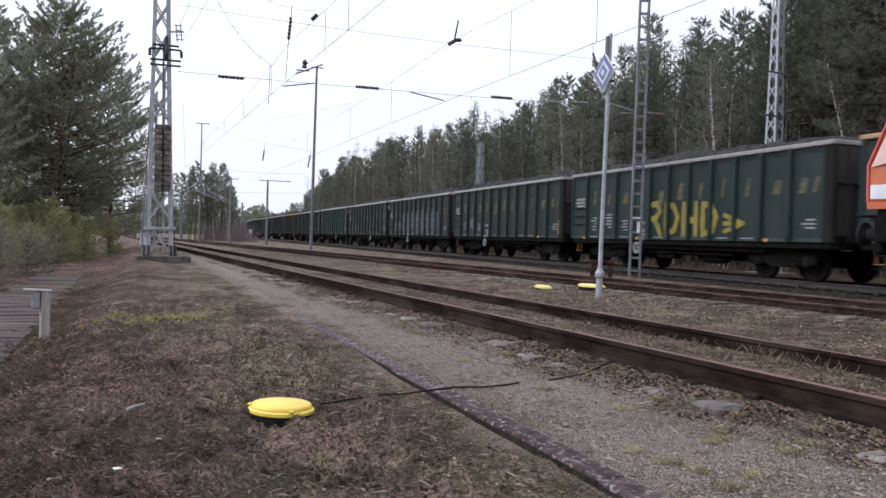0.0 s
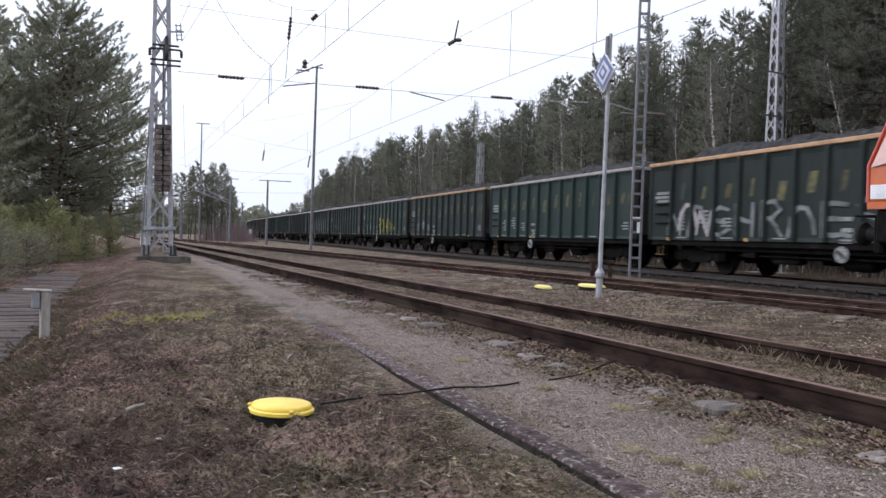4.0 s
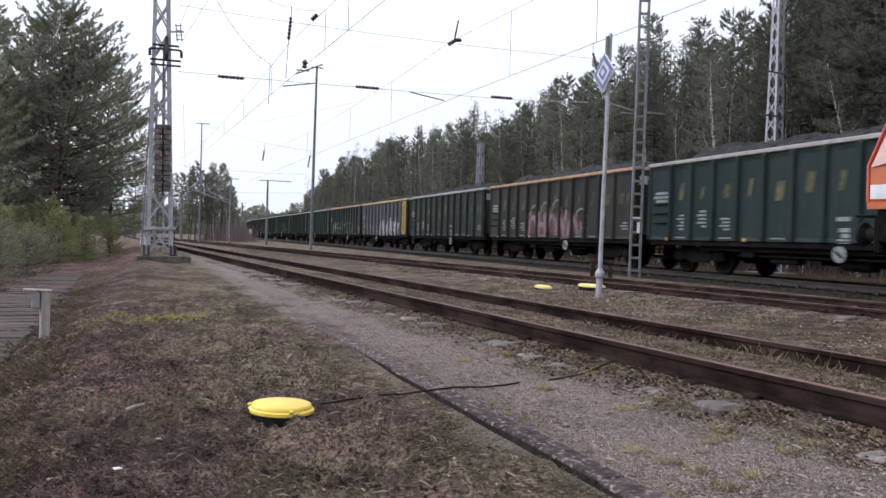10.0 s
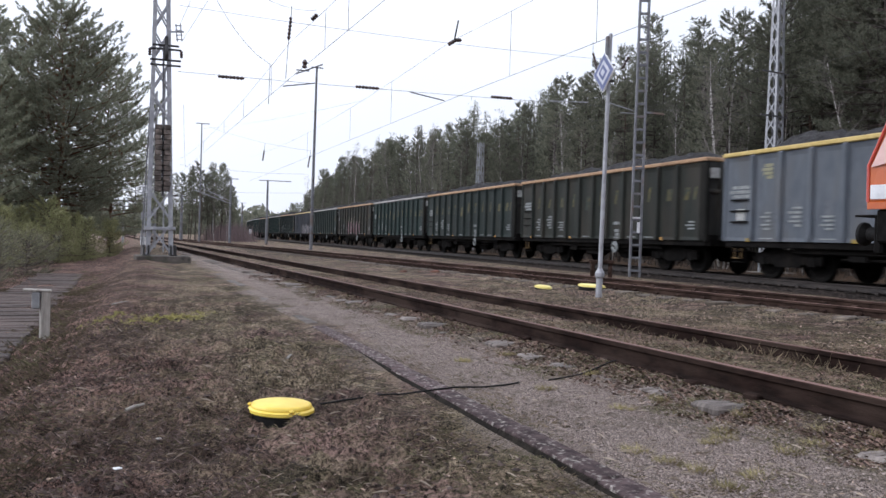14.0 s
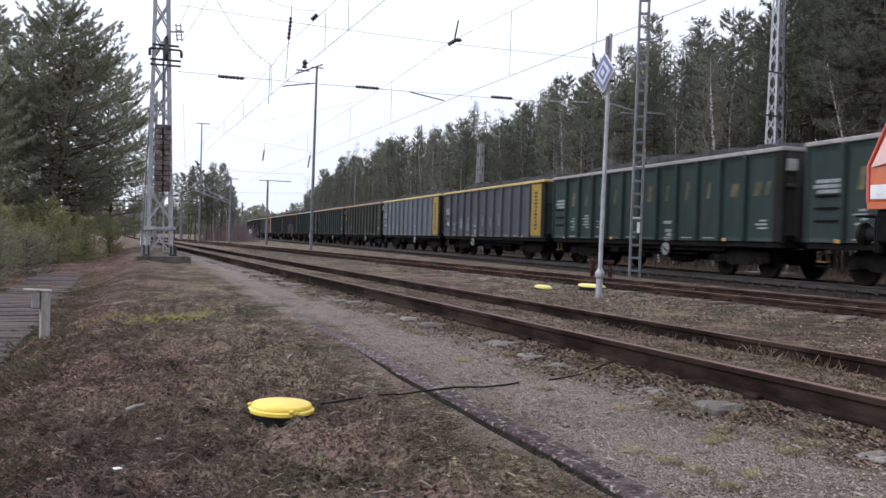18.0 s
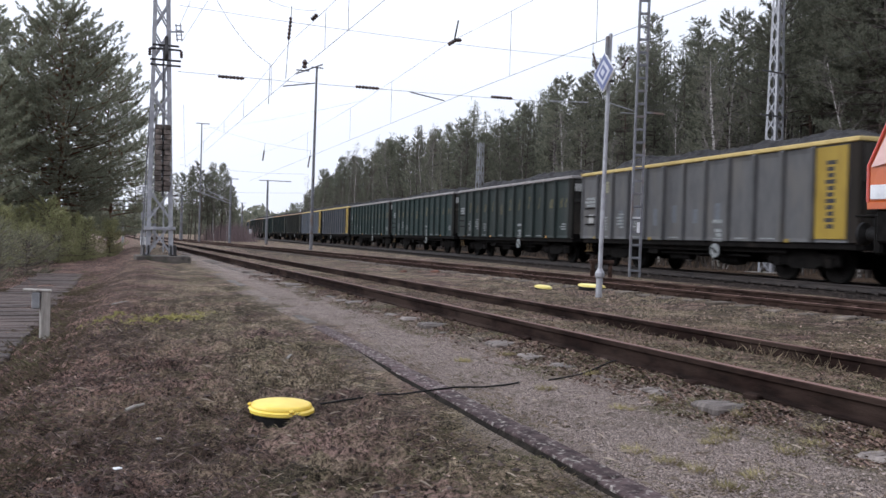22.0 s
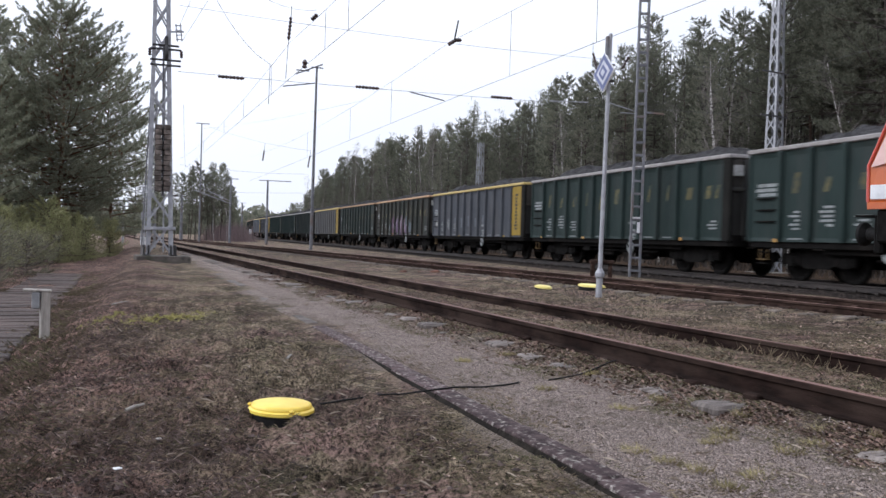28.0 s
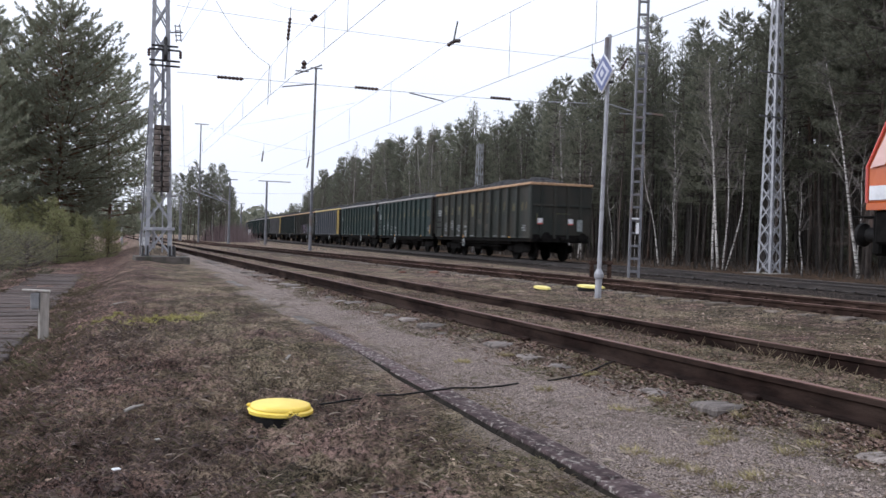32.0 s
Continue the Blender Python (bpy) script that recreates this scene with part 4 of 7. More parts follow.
SPRAYGREY = material("faded_white_spray_paint", (0.10, 0.11, 0.11), (0.24, 0.24, 0.25), 0.7, 6, 0.0, third=(0.05, 0.06, 0.06), third_scale=3)
SPRAYROSE = material("rosy_white_spray_paint", (0.2805, 0.255, 0.2635), (0.391, 0.357, 0.3655), 0.65, 6, 0.0, third=(0.26, 0.24, 0.26), third_scale=3)
SPRAYDARK = material("black_spray_paint", (0.009, 0.009, 0.011), (0.022, 0.022, 0.026), 0.6, 6, 0.0)
SPRAYPINK = material("faded_pink_spray_paint", (0.17, 0.105, 0.125), (0.25, 0.165, 0.185), 0.7, 6, 0.0, third=(0.10, 0.075, 0.08), third_scale=3)
SPRAYYELLOW = material("yellow_spray_paint", (0.17, 0.135, 0.018), (0.28, 0.225, 0.035), 0.7, 6, 0.0, third=(0.20, 0.17, 0.04), third_scale=3)
SPRAYPURPLE = material("purple_spray_paint", (0.058, 0.034, 0.078), (0.110, 0.066, 0.140), 0.7, 6, 0.0, third=(0.07, 0.03, 0.05), third_scale=3)
SPRAYTEAL = material("faded_teal_spray_paint", (0.026, 0.040, 0.041), (0.052, 0.070, 0.072), 0.7, 6, 0.0, third=(0.03, 0.04, 0.04), third_scale=3)
SPRAYMAUVE = material("faded_mauve_spray_paint", (0.060, 0.050, 0.062), (0.115, 0.098, 0.118), 0.7, 6, 0.0)
SPRAYCRIMSON = material("dull_crimson_spray_paint", (0.055, 0.020, 0.026), (0.105, 0.036, 0.046), 0.7, 6, 0.0, third=(0.05, 0.04, 0.036), third_scale=3)
SPRAYMAROON = material("dark_maroon_spray_paint", (0.050, 0.020, 0.036), (0.085, 0.036, 0.062), 0.7, 6, 0.0)
SPRAYLILAC = material("pale_lilac_spray_paint", (0.19, 0.165, 0.21), (0.30, 0.27, 0.32), 0.7, 6, 0.0)
SPRAYCREAM = material("cream_spray_paint", (0.16, 0.15, 0.115), (0.26, 0.245, 0.195), 0.7, 6, 0.0)
SPRAYBLUE = material("pale_blue_spray_paint", (0.050, 0.066, 0.078), (0.090, 0.110, 0.125), 0.7, 6, 0.0)
FADED = material("faded_grey_patch", (0.07969, 0.08611, 0.102), (0.1148, 0.1211, 0.1371), 0.7, 6, 0.0, third=(0.10, 0.11, 0.13), third_scale=4)
OCHRE = material("faded_ochre_grime", (0.030, 0.029, 0.021), (0.062, 0.054, 0.040), 0.75, 6, 0.0, third=(0.022, 0.024, 0.020), third_scale=3)
REDPLATE = material("red_tail_plate", (0.4, 0.05, 0.04), (0.5, 0.09, 0.07), 0.5, 6, 0.0)
AMBERDULL = material("dull_ochre_paint", (0.09, 0.055, 0.018), (0.17, 0.10, 0.03), 0.7, 9, 0.1)
AMBER = material("orange_paint_mark", (0.42, 0.22, 0.05), (0.55, 0.30, 0.08), 0.6, 6, 0.0)

RIBS = [-HALF + 1.40 + 1.06 * k for k in range(11)]
SIDE = -1.462
made = {}


def cached(key, build, mat, smooth=False):
    """One mesh for each shape and material, shared by all the wagons."""
    k = (key, mat.name)
    if k not in made:
        made[k] = build().data(key, mat, smooth)
    return made[k]


def side_wall():
    """One sheet, each bay pressed in between the ribs, with an inner skin."""
    m = Mesh()
    edges = [-HALF + 0.03] + RIBS + [HALF - 0.03]
    cols = []
    for a, b in zip(edges, edges[1:]):
        cols += [(a, 0.0), (a + 0.10, 0.02), ((a + b) / 2, 0.034), (b - 0.10, 0.02)]
    cols.append((edges[-1], 0.0))
    zs = (1.0, 1.10, 2.1, 3.18, 3.32)
    w = len(cols)
    for z in zs:
        m.v += [(-1.46 + (0.0 if z in (1.0, 3.32) else d), y, z) for y, d in cols]
    for j in range(4):
        m.f += [(j * w + i, j * w + w + i, j * w + w + i + 1, j * w + i + 1) for i in range(w - 1)]
    k = len(m.v)
    m.v += [(-1.36, cols[0][0], 1.0), (-1.36, cols[-1][0], 1.0), (-1.36, cols[0][0], 3.32), (-1.36, cols[-1][0], 3.32)]
    m.f += [(k, k + 1, k + 3, k + 2), tuple(range(4 * w, 5 * w)) + (k + 3, k + 2), tuple(range(w))[::-1] + (k, k + 1)]
    return m


def rib():
    m = Mesh()
    o = [(0.01, -0.075), (-0.10, -0.05), (-0.10, 0.05), (0.01, 0.075)]
    k = len(o)
    for z, s in ((1.0, 0.6), (1.1, 1.0), (3.28, 1.0), (3.34, 0.5)):
        m.v += [(x * s, y, z) for x, y in o]
    for j in range(3):
        m.f += [(j * k + i, j * k + k + i, j * k + k + i + 1, j * k + i + 1) for i in range(k - 1)]
    m.f += [(0, 1, 2, 3), (15, 14, 13, 12)]
    return m


def corner_post():
    return Mesh().box((-1.45, 0, 2.16), (0.08, 0.10, 2.34), 0.015)


def corner_sheet():
    """Bent sheet round the rear corner, near-black on all but the last wagon."""
    m = Mesh()
    o = [(-1.452, 0.17), (-1.476, 0.15), (-1.486, -0.10), (-1.47, -0.16), (-1.42, -0.185), (-1.38, -0.185), (-1.38, 0.17)]
    for z in (1.0, 3.33):
        m.v += [(x, y, z) for x, y in o]
    k = len(o)
    m.f += [(i, k + i, k + (i + 1) % k, (i + 1) % k) for i in range(k)] + [tuple(range(k)), tuple(range(2 * k - 1, k - 1, -1))]
    return m


def end_wall():
    return Mesh().box((0, HALF - 0.05, 2.15), (2.86, 0.05, 2.36))


def end_rib():
    return Mesh().box((0, HALF + 0.0, 2.15), (0.14, 0.09, 2.3), 0.02)


def end_beam():
    return Mesh().box((0, HALF + 0.003, 2.45), (2.8, 0.07, 0.10), 0.015)


def top_rim():
    m = Mesh()
    for s in (-1, 1):
        m.box((s * 1.46, 0, 3.385), (0.13, 2 * HALF + 0.06, 0.115), 0.02)
        m.box((0, s * (HALF - 0.03), 3.385), (2.79, 0.13, 0.115), 0.02)
    return m


def underframe():
    m = Mesh()
    for s in (-1, 1):
        m.box((s * 1.33, 0, 0.93), (0.14, 2 * HALF - 0.1, 0.2), 0.02)
        m.box((s * 1.2, 0, 0.78), (0.10, 8.2, 0.16), 0.02)
        m.box((0, s * (HALF - 0.08), 1.0), (2.7, 0.22, 0.34), 0.02)
    m.box((0, 0, 0.95), (2.5, 2 * HALF - 0.4, 0.12))
    m.box((0, 0, 0.72), (0.6, 9.5, 0.4))
    return m


def brake_gear():
    m = Mesh()
    m.box((-0.85, 0.9, 0.58), (0.35, 1.0, 0.36), 0.05)
    m.lathe([(0.05, -0.5), (0.22, -0.45), (0.24, 0), (0.22, 0.45), (0.05, 0.5)], 12, pose(-0.75, -1.4, 0.55, 90, 0, 0))
    m.box((-1.22, 2.0, 0.62), (0.06, 0.5, 0.14), 0.01)
    m.box((0.6, 0, 0.55), (0.5, 2.2, 0.3), 0.05)
    m.tube([(-1.1, -2.6, 0.6), (-1.1, 2.6, 0.6)], 0.03, 6)
    return m


def bogie_frame():
    m = Mesh()
    o = [(-1.25, 0.52), (-1.2, 0.70), (-0.62, 0.72), (-0.40, 0.80), (0.40, 0.80), (0.62, 0.72), (1.2, 0.70), (1.25, 0.52), (1.05, 0.46), (0.62, 0.50), (0.42, 0.34), (-0.42, 0.34), (-0.62, 0.50), (-1.05, 0.46)]
    to_side = Matrix(((0, 0, 1, 0), (1, 0, 0, 0), (0, 1, 0, 0), (0, 0, 0, 1)))
    for s in (-1, 1):
        m.prism(o, Matrix.Translation((s * 1.02 - 0.05, 0, 0)) @ to_side, 0.10)
    m.box((0, 0, 0.62), (2.0, 0.5, 0.28), 0.03)
    return m


def axle_box():
    m = Mesh().box((0, 0, 0), (0.16, 0.30, 0.30), 0.04)
    for d in (-0.27, 0.27):
        m.lathe([(0.08, -0.11), (0.08, 0.1)], 7, pose(0, d, 0.03))
    return m


def wheelset_side():
    return Mesh().lathe([(0.08, -0.07), (0.40, -0.05), (0.485, -0.065), (0.485, -0.04), (0.46, -0.03), (0.455, 0.06), (0.38, 0.06), (0.34, 0.02), (0.14, 0.03), (0.10, 0.09)], 16, pose(0, 0, 0, 0, -90, 0))


def buffer():
    m = Mesh().lathe([(0.13, 0.0), (0.13, 0.06), (0.095, 0.08), (0.095, 0.33), (0.07, 0.34), (0.07, 0.40), (0.22, 0.41), (0.225, 0.44), (0.1, 0.455)], 12, pose(0, 0, 0, -90, 0, 0))
    return m


def coal(seed):
    m = Mesh()
    nx, ny = 20, 96
    r = random.Random(seed)
    off = r.uniform(0, 90)
    for j in range(ny + 1):
        y = -HALF + 0.1 + (2 * HALF - 0.2) * j / ny
        ends = min(1.0, (HALF - abs(y)) / 1.9) ** 0.7
        bumps = 0.84 + 0.16 * math.sin(y * 1.35 + off) * math.sin(y * 0.6 + off * 2)
        for i in range(nx + 1):
            x = -1.36 + 2.72 * i / nx
            across = 1 - (abs(x) / 1.4) ** 2.2
            z = 3.28 + 0.64 * across * ends * bumps
            z += 0.10 * noise.noise((x * 2.2, y * 2.2, off)) + 0.09 * noise.noise((x * 6, y * 6, off)) + 0.05 * noise.noise((x * 15, y * 15, off))
            m.v.append((x, y, z))
    w = nx + 1
    m.f = [(j * w + i, j * w + i + 1, j * w + w + i + 1, j * w + w + i) for j in range(ny) for i in range(nx)]
    return m


def bars(rows, width, height, gap, m0=None):
    """A block of painted bars that stands in for small lettering; widths vary from row to row."""
    m = Mesh()
    z = 0.0
    for k, w in enumerate(rows):
        m.box((0, w * width / 2, z), (0.004, w * width, height))
        z -= height + gap
    return m


def slanted(h, w, kick):
    return Mesh().prism([(0, 0), (w, 0), (w + kick, h), (kick, h)], Matrix(((0, 0, -1, 0), (-1, 0, 0, 0), (0, 1, 0, 0), (0, 0, 0, 1))), 0.004)


def spray(seed, step, height, grow):
    """One wobbly bubble with lobes, sprayed on the side wall; grow widens it for the outline behind."""
    r = random.Random(seed)
    m = Mesh()
    cz = height * r.uniform(0.44, 0.56)
    a, b = step * r.uniform(0.46, 0.62) + grow, height * r.uniform(0.38, 0.5) + grow
    lobes, phase, deep, p = r.randint(3, 5), r.uniform(0, 6.3), r.uniform(0.08, 0.17), r.uniform(0.55, 0.9)
    n = 32
    for q in range(n):
        t = 2 * math.pi * q / n
        c, s = math.cos(t), math.sin(t)
        c, s = math.copysign(abs(c) ** p, c), math.copysign(abs(s) ** p, s)
        wob = 1 + deep * math.sin(lobes * t + phase)
        m.v.append((0, a * c * wob + 0.12 * step * s, cz + b * s * wob))
    m.v.append((0, 0, cz))
    m.f += [(q, (q + 1) % n, n) for q in range(n)]
    return m


def ribbon(m, pts, wide, x):
    """A sprayed stroke of even width through points (y, z), with blunt rounded ends."""
    pts = [Vector((0, p[0], p[1])) for p in pts]
    k, n = len(m.v), len(pts)
    for i, p in enumerate(pts):
        d = (pts[min(i + 1, n - 1)] - pts[max(i - 1, 0)]).normalized()
        s = Vector((0, -d.z, d.y)) * (wide / 2)
        end = -d * (wide * 0.35) if i == 0 else d * (wide * 0.35) if i == n - 1 else Vector()
        q = 0.72 if i in (0, n - 1) else 1.0
        for v in (p + s * q + end, p - s * q + end):
            m.v.append((x, v.y, v.z))
    m.f += [(k + 2 * i, k + 2 * i + 1, k + 2 * i + 3, k + 2 * i + 2) for i in range(n - 1)]


# sprayed figures: strokes in a unit square, u to the rear, v up
FIGURES = {
    "hook": (((0.1, 0.0), (0.1, 0.5), (0.1, 1.0)), ((0.1, 0.95), (0.6, 1.0), (0.85, 0.75), (0.5, 0.5), (0.2, 0.5)), ((0.45, 0.5), (0.7, 0.25), (0.9, 0.0))),
    "twin": (((0.1, 0.0), (0.1, 0.5), (0.1, 1.0)), ((0.85, 0.0), (0.85, 0.5), (0.85, 1.0)), ((0.1, 0.62), (0.5, 0.48), (0.85, 0.42))),
    "loop": (((0.1, 0.0), (0.1, 0.5), (0.1, 1.0)), ((0.1, 1.0), (0.6, 0.92), (0.88, 0.55), (0.65, 0.12), (0.1, 0.02))),
    "fold": (((0.0, 0.05), (0.1, 0.6), (0.2, 1.0)), ((0.2, 0.95), (0.5, 0.5), (0.72, 0.05)), ((0.75, 0.0), (0.85, 0.5), (0.95, 1.0))),
    "comb": (((0.1, 0.0), (0.1, 0.5), (0.1, 1.0)), ((0.1, 0.95), (0.5, 0.98), (0.9, 0.92)), ((0.1, 0.5), (0.45, 0.52), (0.75, 0.5)), ((0.1, 0.05), (0.5, 0.02), (0.9, 0.08))),
    "snake": (((0.9, 0.9), (0.5, 1.0), (0.1, 0.78), (0.3, 0.55), (0.75, 0.45), (0.9, 0.2), (0.5, 0.0), (0.1, 0.1)),),
    "wedge": (((0.0, 0.85), (0.5, 0.62), (1.0, 0.45)), ((1.0, 0.45), (0.5, 0.25), (0.0, 0.1)), ((0.0, 0.45), (0.3, 0.46), (0.6, 0.45))),
    "arch": (((0.0, 0.0), (0.12, 0.6), (0.4, 0.95), (0.7, 0.9), (0.92, 0.5), (1.0, 0.1)),),
}


def figure(kind, wide, high, stroke, lean=0.0):
    """A sprayed figure made of ribbons, each a hair above the last."""
    m = Mesh()
    for j, line in enumerate(FIGURES[kind]):
        ribbon(m, [(-u * wide - lean * v * wide, v * high) for u, v in line], stroke, -0.0005 * j)
    return m


NAMES = {"green": GREENS, "bright": BRIGHT, "olive": OLIVE, "brown": BROWN, "grey": GREY, "pale": PALEGREY, "sky": SKYGREY}
WORDS = {"green": "dirty green", "bright": "green", "olive": "grimy olive green", "brown": "grimy brown", "grey": "blue-grey", "pale": "light grey", "sky": "pale blue-grey"}
RIMS = {"g": RIM_GREY, "o": RIM_ORANGE, "y": RIM_YELLOW}
RIMWORDS = {"g": "grey rim", "o": "rust-orange rim", "y": "yellow rim"}


def wagon(n, colour, rim, disc=5.2, letters=True, panel=False, tags=(), plate=True, detail=True, tail=False):
    """One open coal wagon; its origin is at rail level under its middle, +y leads."""
    look_ = WORDS[colour] + " open wagon with " + RIMWORDS[rim]
    if tags:
        look_ += ", " + tags[-1][0] + " graffiti"
    elif panel:
        look_ += ", yellow end panel"
    w = thing("coal_wagon", Matrix(), look_ + " and coal", "wagon", "wagons of the coal train")
    body = NAMES[colour]
    flip = Matrix.Rotation(math.pi, 4, "Z")
    for m in (Matrix(), flip):
        part("side_wall", cached("side_wall", side_wall, body), None, w, m=m)
        for y in RIBS:
            part("side_rib", cached("side_rib", rib, body), None, w, m=m @ Matrix.Translation((-1.455, y, 0)))
        part("corner_post", cached("corner_post", corner_post, body), None, w, m=m @ Matrix.Translation((0, HALF - 0.05, 0)))
        part("corner_sheet", cached("corner_sheet", corner_sheet, body if tail else CORNERDARK), None, w, "" if tail else "near-black corner sheet", m=m @ Matrix.Translation((0, -HALF + 0.15, 0)))
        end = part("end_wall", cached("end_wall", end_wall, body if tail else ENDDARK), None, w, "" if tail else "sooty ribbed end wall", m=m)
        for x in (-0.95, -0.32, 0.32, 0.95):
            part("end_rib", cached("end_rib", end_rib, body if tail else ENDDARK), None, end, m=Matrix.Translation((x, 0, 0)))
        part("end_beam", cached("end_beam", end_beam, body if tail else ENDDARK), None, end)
    part("top_rim", cached("top_rim", top_rim, RIMS[rim]), None, w, RIMWORDS[rim])
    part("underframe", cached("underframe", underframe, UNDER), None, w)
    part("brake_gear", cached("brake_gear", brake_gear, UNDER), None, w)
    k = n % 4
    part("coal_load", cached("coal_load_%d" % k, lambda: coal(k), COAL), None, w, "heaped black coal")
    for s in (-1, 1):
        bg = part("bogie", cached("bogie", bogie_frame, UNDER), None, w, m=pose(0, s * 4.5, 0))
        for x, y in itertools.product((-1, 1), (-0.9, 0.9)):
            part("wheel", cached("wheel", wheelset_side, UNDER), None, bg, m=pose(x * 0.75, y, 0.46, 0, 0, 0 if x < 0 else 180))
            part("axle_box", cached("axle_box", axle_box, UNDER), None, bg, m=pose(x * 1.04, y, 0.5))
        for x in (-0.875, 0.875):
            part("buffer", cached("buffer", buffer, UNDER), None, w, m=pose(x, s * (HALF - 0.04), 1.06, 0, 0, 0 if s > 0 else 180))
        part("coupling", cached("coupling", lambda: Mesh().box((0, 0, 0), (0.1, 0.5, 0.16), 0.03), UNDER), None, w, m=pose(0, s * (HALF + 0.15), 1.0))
    dy = disc - HALF
    part("brake_disc", cached("brake_disc", lambda: Mesh().lathe([(0.13, -0.02), (0.2, -0.015), (0.2, 0.01), (0.13, 0.015)], 18, pose(0, 0, 0, 0, -90, 0)), MARK), None, w, "round white brake indicator disc", m=pose(-1.42, dy, 0.72))
    part("disc_bar", cached("disc_bar", lambda: Mesh().box((0, 0, 0), (0.01, 0.28, 0.07), m=pose(0, 0, 0, 35, 0, 0)), UNDER), None, w, m=pose(-1.438, dy, 0.72))
    # front corner: steps, grab rails and panel
    for z in (1.32, 1.62, 1.92):
        part("foothold", cached("foothold", lambda: Mesh().box((0, 0, 0), (0.05, 0.75, 0.045), 0.008), UNDER), None, w, m=pose(-1.48, HALF - 0.72, z + 0.2))
    for z in (0.42, 0.72):
        part("step", cached("step", lambda: Mesh().box((0, 0, 0), (0.18, 0.42, 0.03), 0.006).beam((0.06, -0.19, 0), (0.06, -0.19, 0.3), 0.03).beam((0.06, 0.19, 0), (0.06, 0.19, 0.3), 0.03), UNDER), None, w, m=pose(-1.36, HALF - 0.6, z))
    if n in (-1, 3, 4, 20):
      part("grab_rail", cached("grab_rail", lambda: Mesh().tube([(0, 0, 0), (-0.06, 0, 0.02), (-0.06, 0, 0.5), (0, 0, 0.52)], 0.014, 6), AMBER), None, w, m=pose(-1.47, -HALF + 0.25, 1.15))
    if plate:
        part("end_plate", cached("end_plate", lambda: Mesh().box((0, 0, 0), (0.32, 0.012, 0.30), 0.003), PLATEWHITE), None, w, "pale square plate", m=pose(-1.22, -HALF - 0.056, 2.98))
    for y in (-4.35, 1.9, 5.55):
        part("paint_mark", cached("paint_mark", lambda: Mesh().box((0, 0, 0), (0.006, 0.13, 0.09)), AMBER if colour not in ("grey", "pale", "sky") else PANELYELLOW), None, w, m=pose(-1.468, y, 1.03))
    if detail:
        part("marking", cached("marking_a", lambda: bars((0.9, 1.0, 0.85), 0.84, 0.085, 0.04), MARK), None, w, "white lettering worn to bars", m=pose(-1.436, HALF - 1.08, 2.47))
        part("marking", cached("marking_b", lambda: bars((0.5, 0.9, 0.4, 0.8, 0.6), 0.42, 0.055, 0.05), MARK), None, w, m=pose(-1.447, RIBS[9] + 0.4, 1.75))
        part("marking", cached("marking_c", lambda: bars((0.7, 1.0, 0.8, 0.95, 0.5), 0.46, 0.06, 0.05), MARK), None, w, m=pose(-1.447, RIBS[8] + 0.35, 1.85))
        part("marking", cached("marking_d", lambda: bars((1.0, 0.0, 0.8, 0.6, 0.9), 0.40, 0.10, 0.03), MARK), None, w, m=pose(-1.447, RIBS[3] + 0.3 + (disc - 5.2) * 0.95, 1.55))
        part("marking", cached("marking_e", lambda: bars((0.6, 0.9, 0.7), 0.5, 0.05, 0.05), MARK), None, w, m=pose(-1.447, RIBS[0] - 0.85, 1.55))
        part("marking", cached("marking_g", lambda: bars((0.9, 0.7, 1.0, 0.6), 0.44, 0.05, 0.05), MARK), None, w, m=pose(-1.447, RIBS[7] + 0.35, 1.62))
        if colour in ("pale", "sky"):
            part("badge_patch", cached("badge_patch", lambda: bars((0.8, 1.0, 0.9, 0.6), 0.40, 0.085, 0.02), BADGE), None, w, "worn pale yellow badge", m=pose(-1.447, RIBS[9] + 0.35, 3.0))
        if colour in ("grey", "pale", "sky"):
            part("label_plate", cached("label_plate", lambda: Mesh().box((0, 0, 0), (0.008, 0.36, 0.32), 0.002), PLATEWHITE), None, w, "white label plate", m=pose(-1.446, HALF - 0.72, 1.72))
        part("step_bracket", cached("step_bracket", lambda: Mesh().box((0, 0, -0.13), (0.16, 0.30, 0.03), 0.006).box((0, 0.14, 0), (0.03, 0.03, 0.28), 0.006).box((0, -0.14, 0), (0.03, 0.03, 0.28), 0.006), AMBERDULL), None, w, "ochre step bracket", m=pose(-1.42, HALF - 0.62, 0.66))
        for k in (1, 2, 5, 7, 9):
            part("marking", cached("marking_f", lambda: bars((1.0,), 0.5, 0.035, 0.02), MARK), None, w, m=pose(-1.466, RIBS[k] + 0.28, 1.075))
    if letters and detail:
        shapes = ((0.52, 0.20), (0.36, 0.16), (0.38, 0.26), (0.48, 0.12), (0.50, 0.27), (0.52, 0.25), (0.48, 0.16), (0.54, 0.12), (0.48, 0.12), (0.36, 0.28))
        for k, (h, wd) in enumerate(shapes):
            part("faded_letter_mark", cached("letter_%d" % k, lambda h=h, wd=wd: slanted(h, wd, 0.10), LETTER), None, w, "faded yellow paint mark", m=pose(-1.436, RIBS[10 - k] - 0.36, 2.22 if k != 4 else 2.06))
        part("faded_letter_mark", cached("letter_e", lambda: slanted(0.37, 0.24, 0.1), LETTER), None, w, m=pose(-1.436, RIBS[0] - 0.25, 2.22))
        part("faded_letter_mark", cached("letter_r", lambda: slanted(0.37, 0.12, 0.1), LETTER), None, w, m=pose(-1.436, RIBS[0] - 0.72, 2.22))
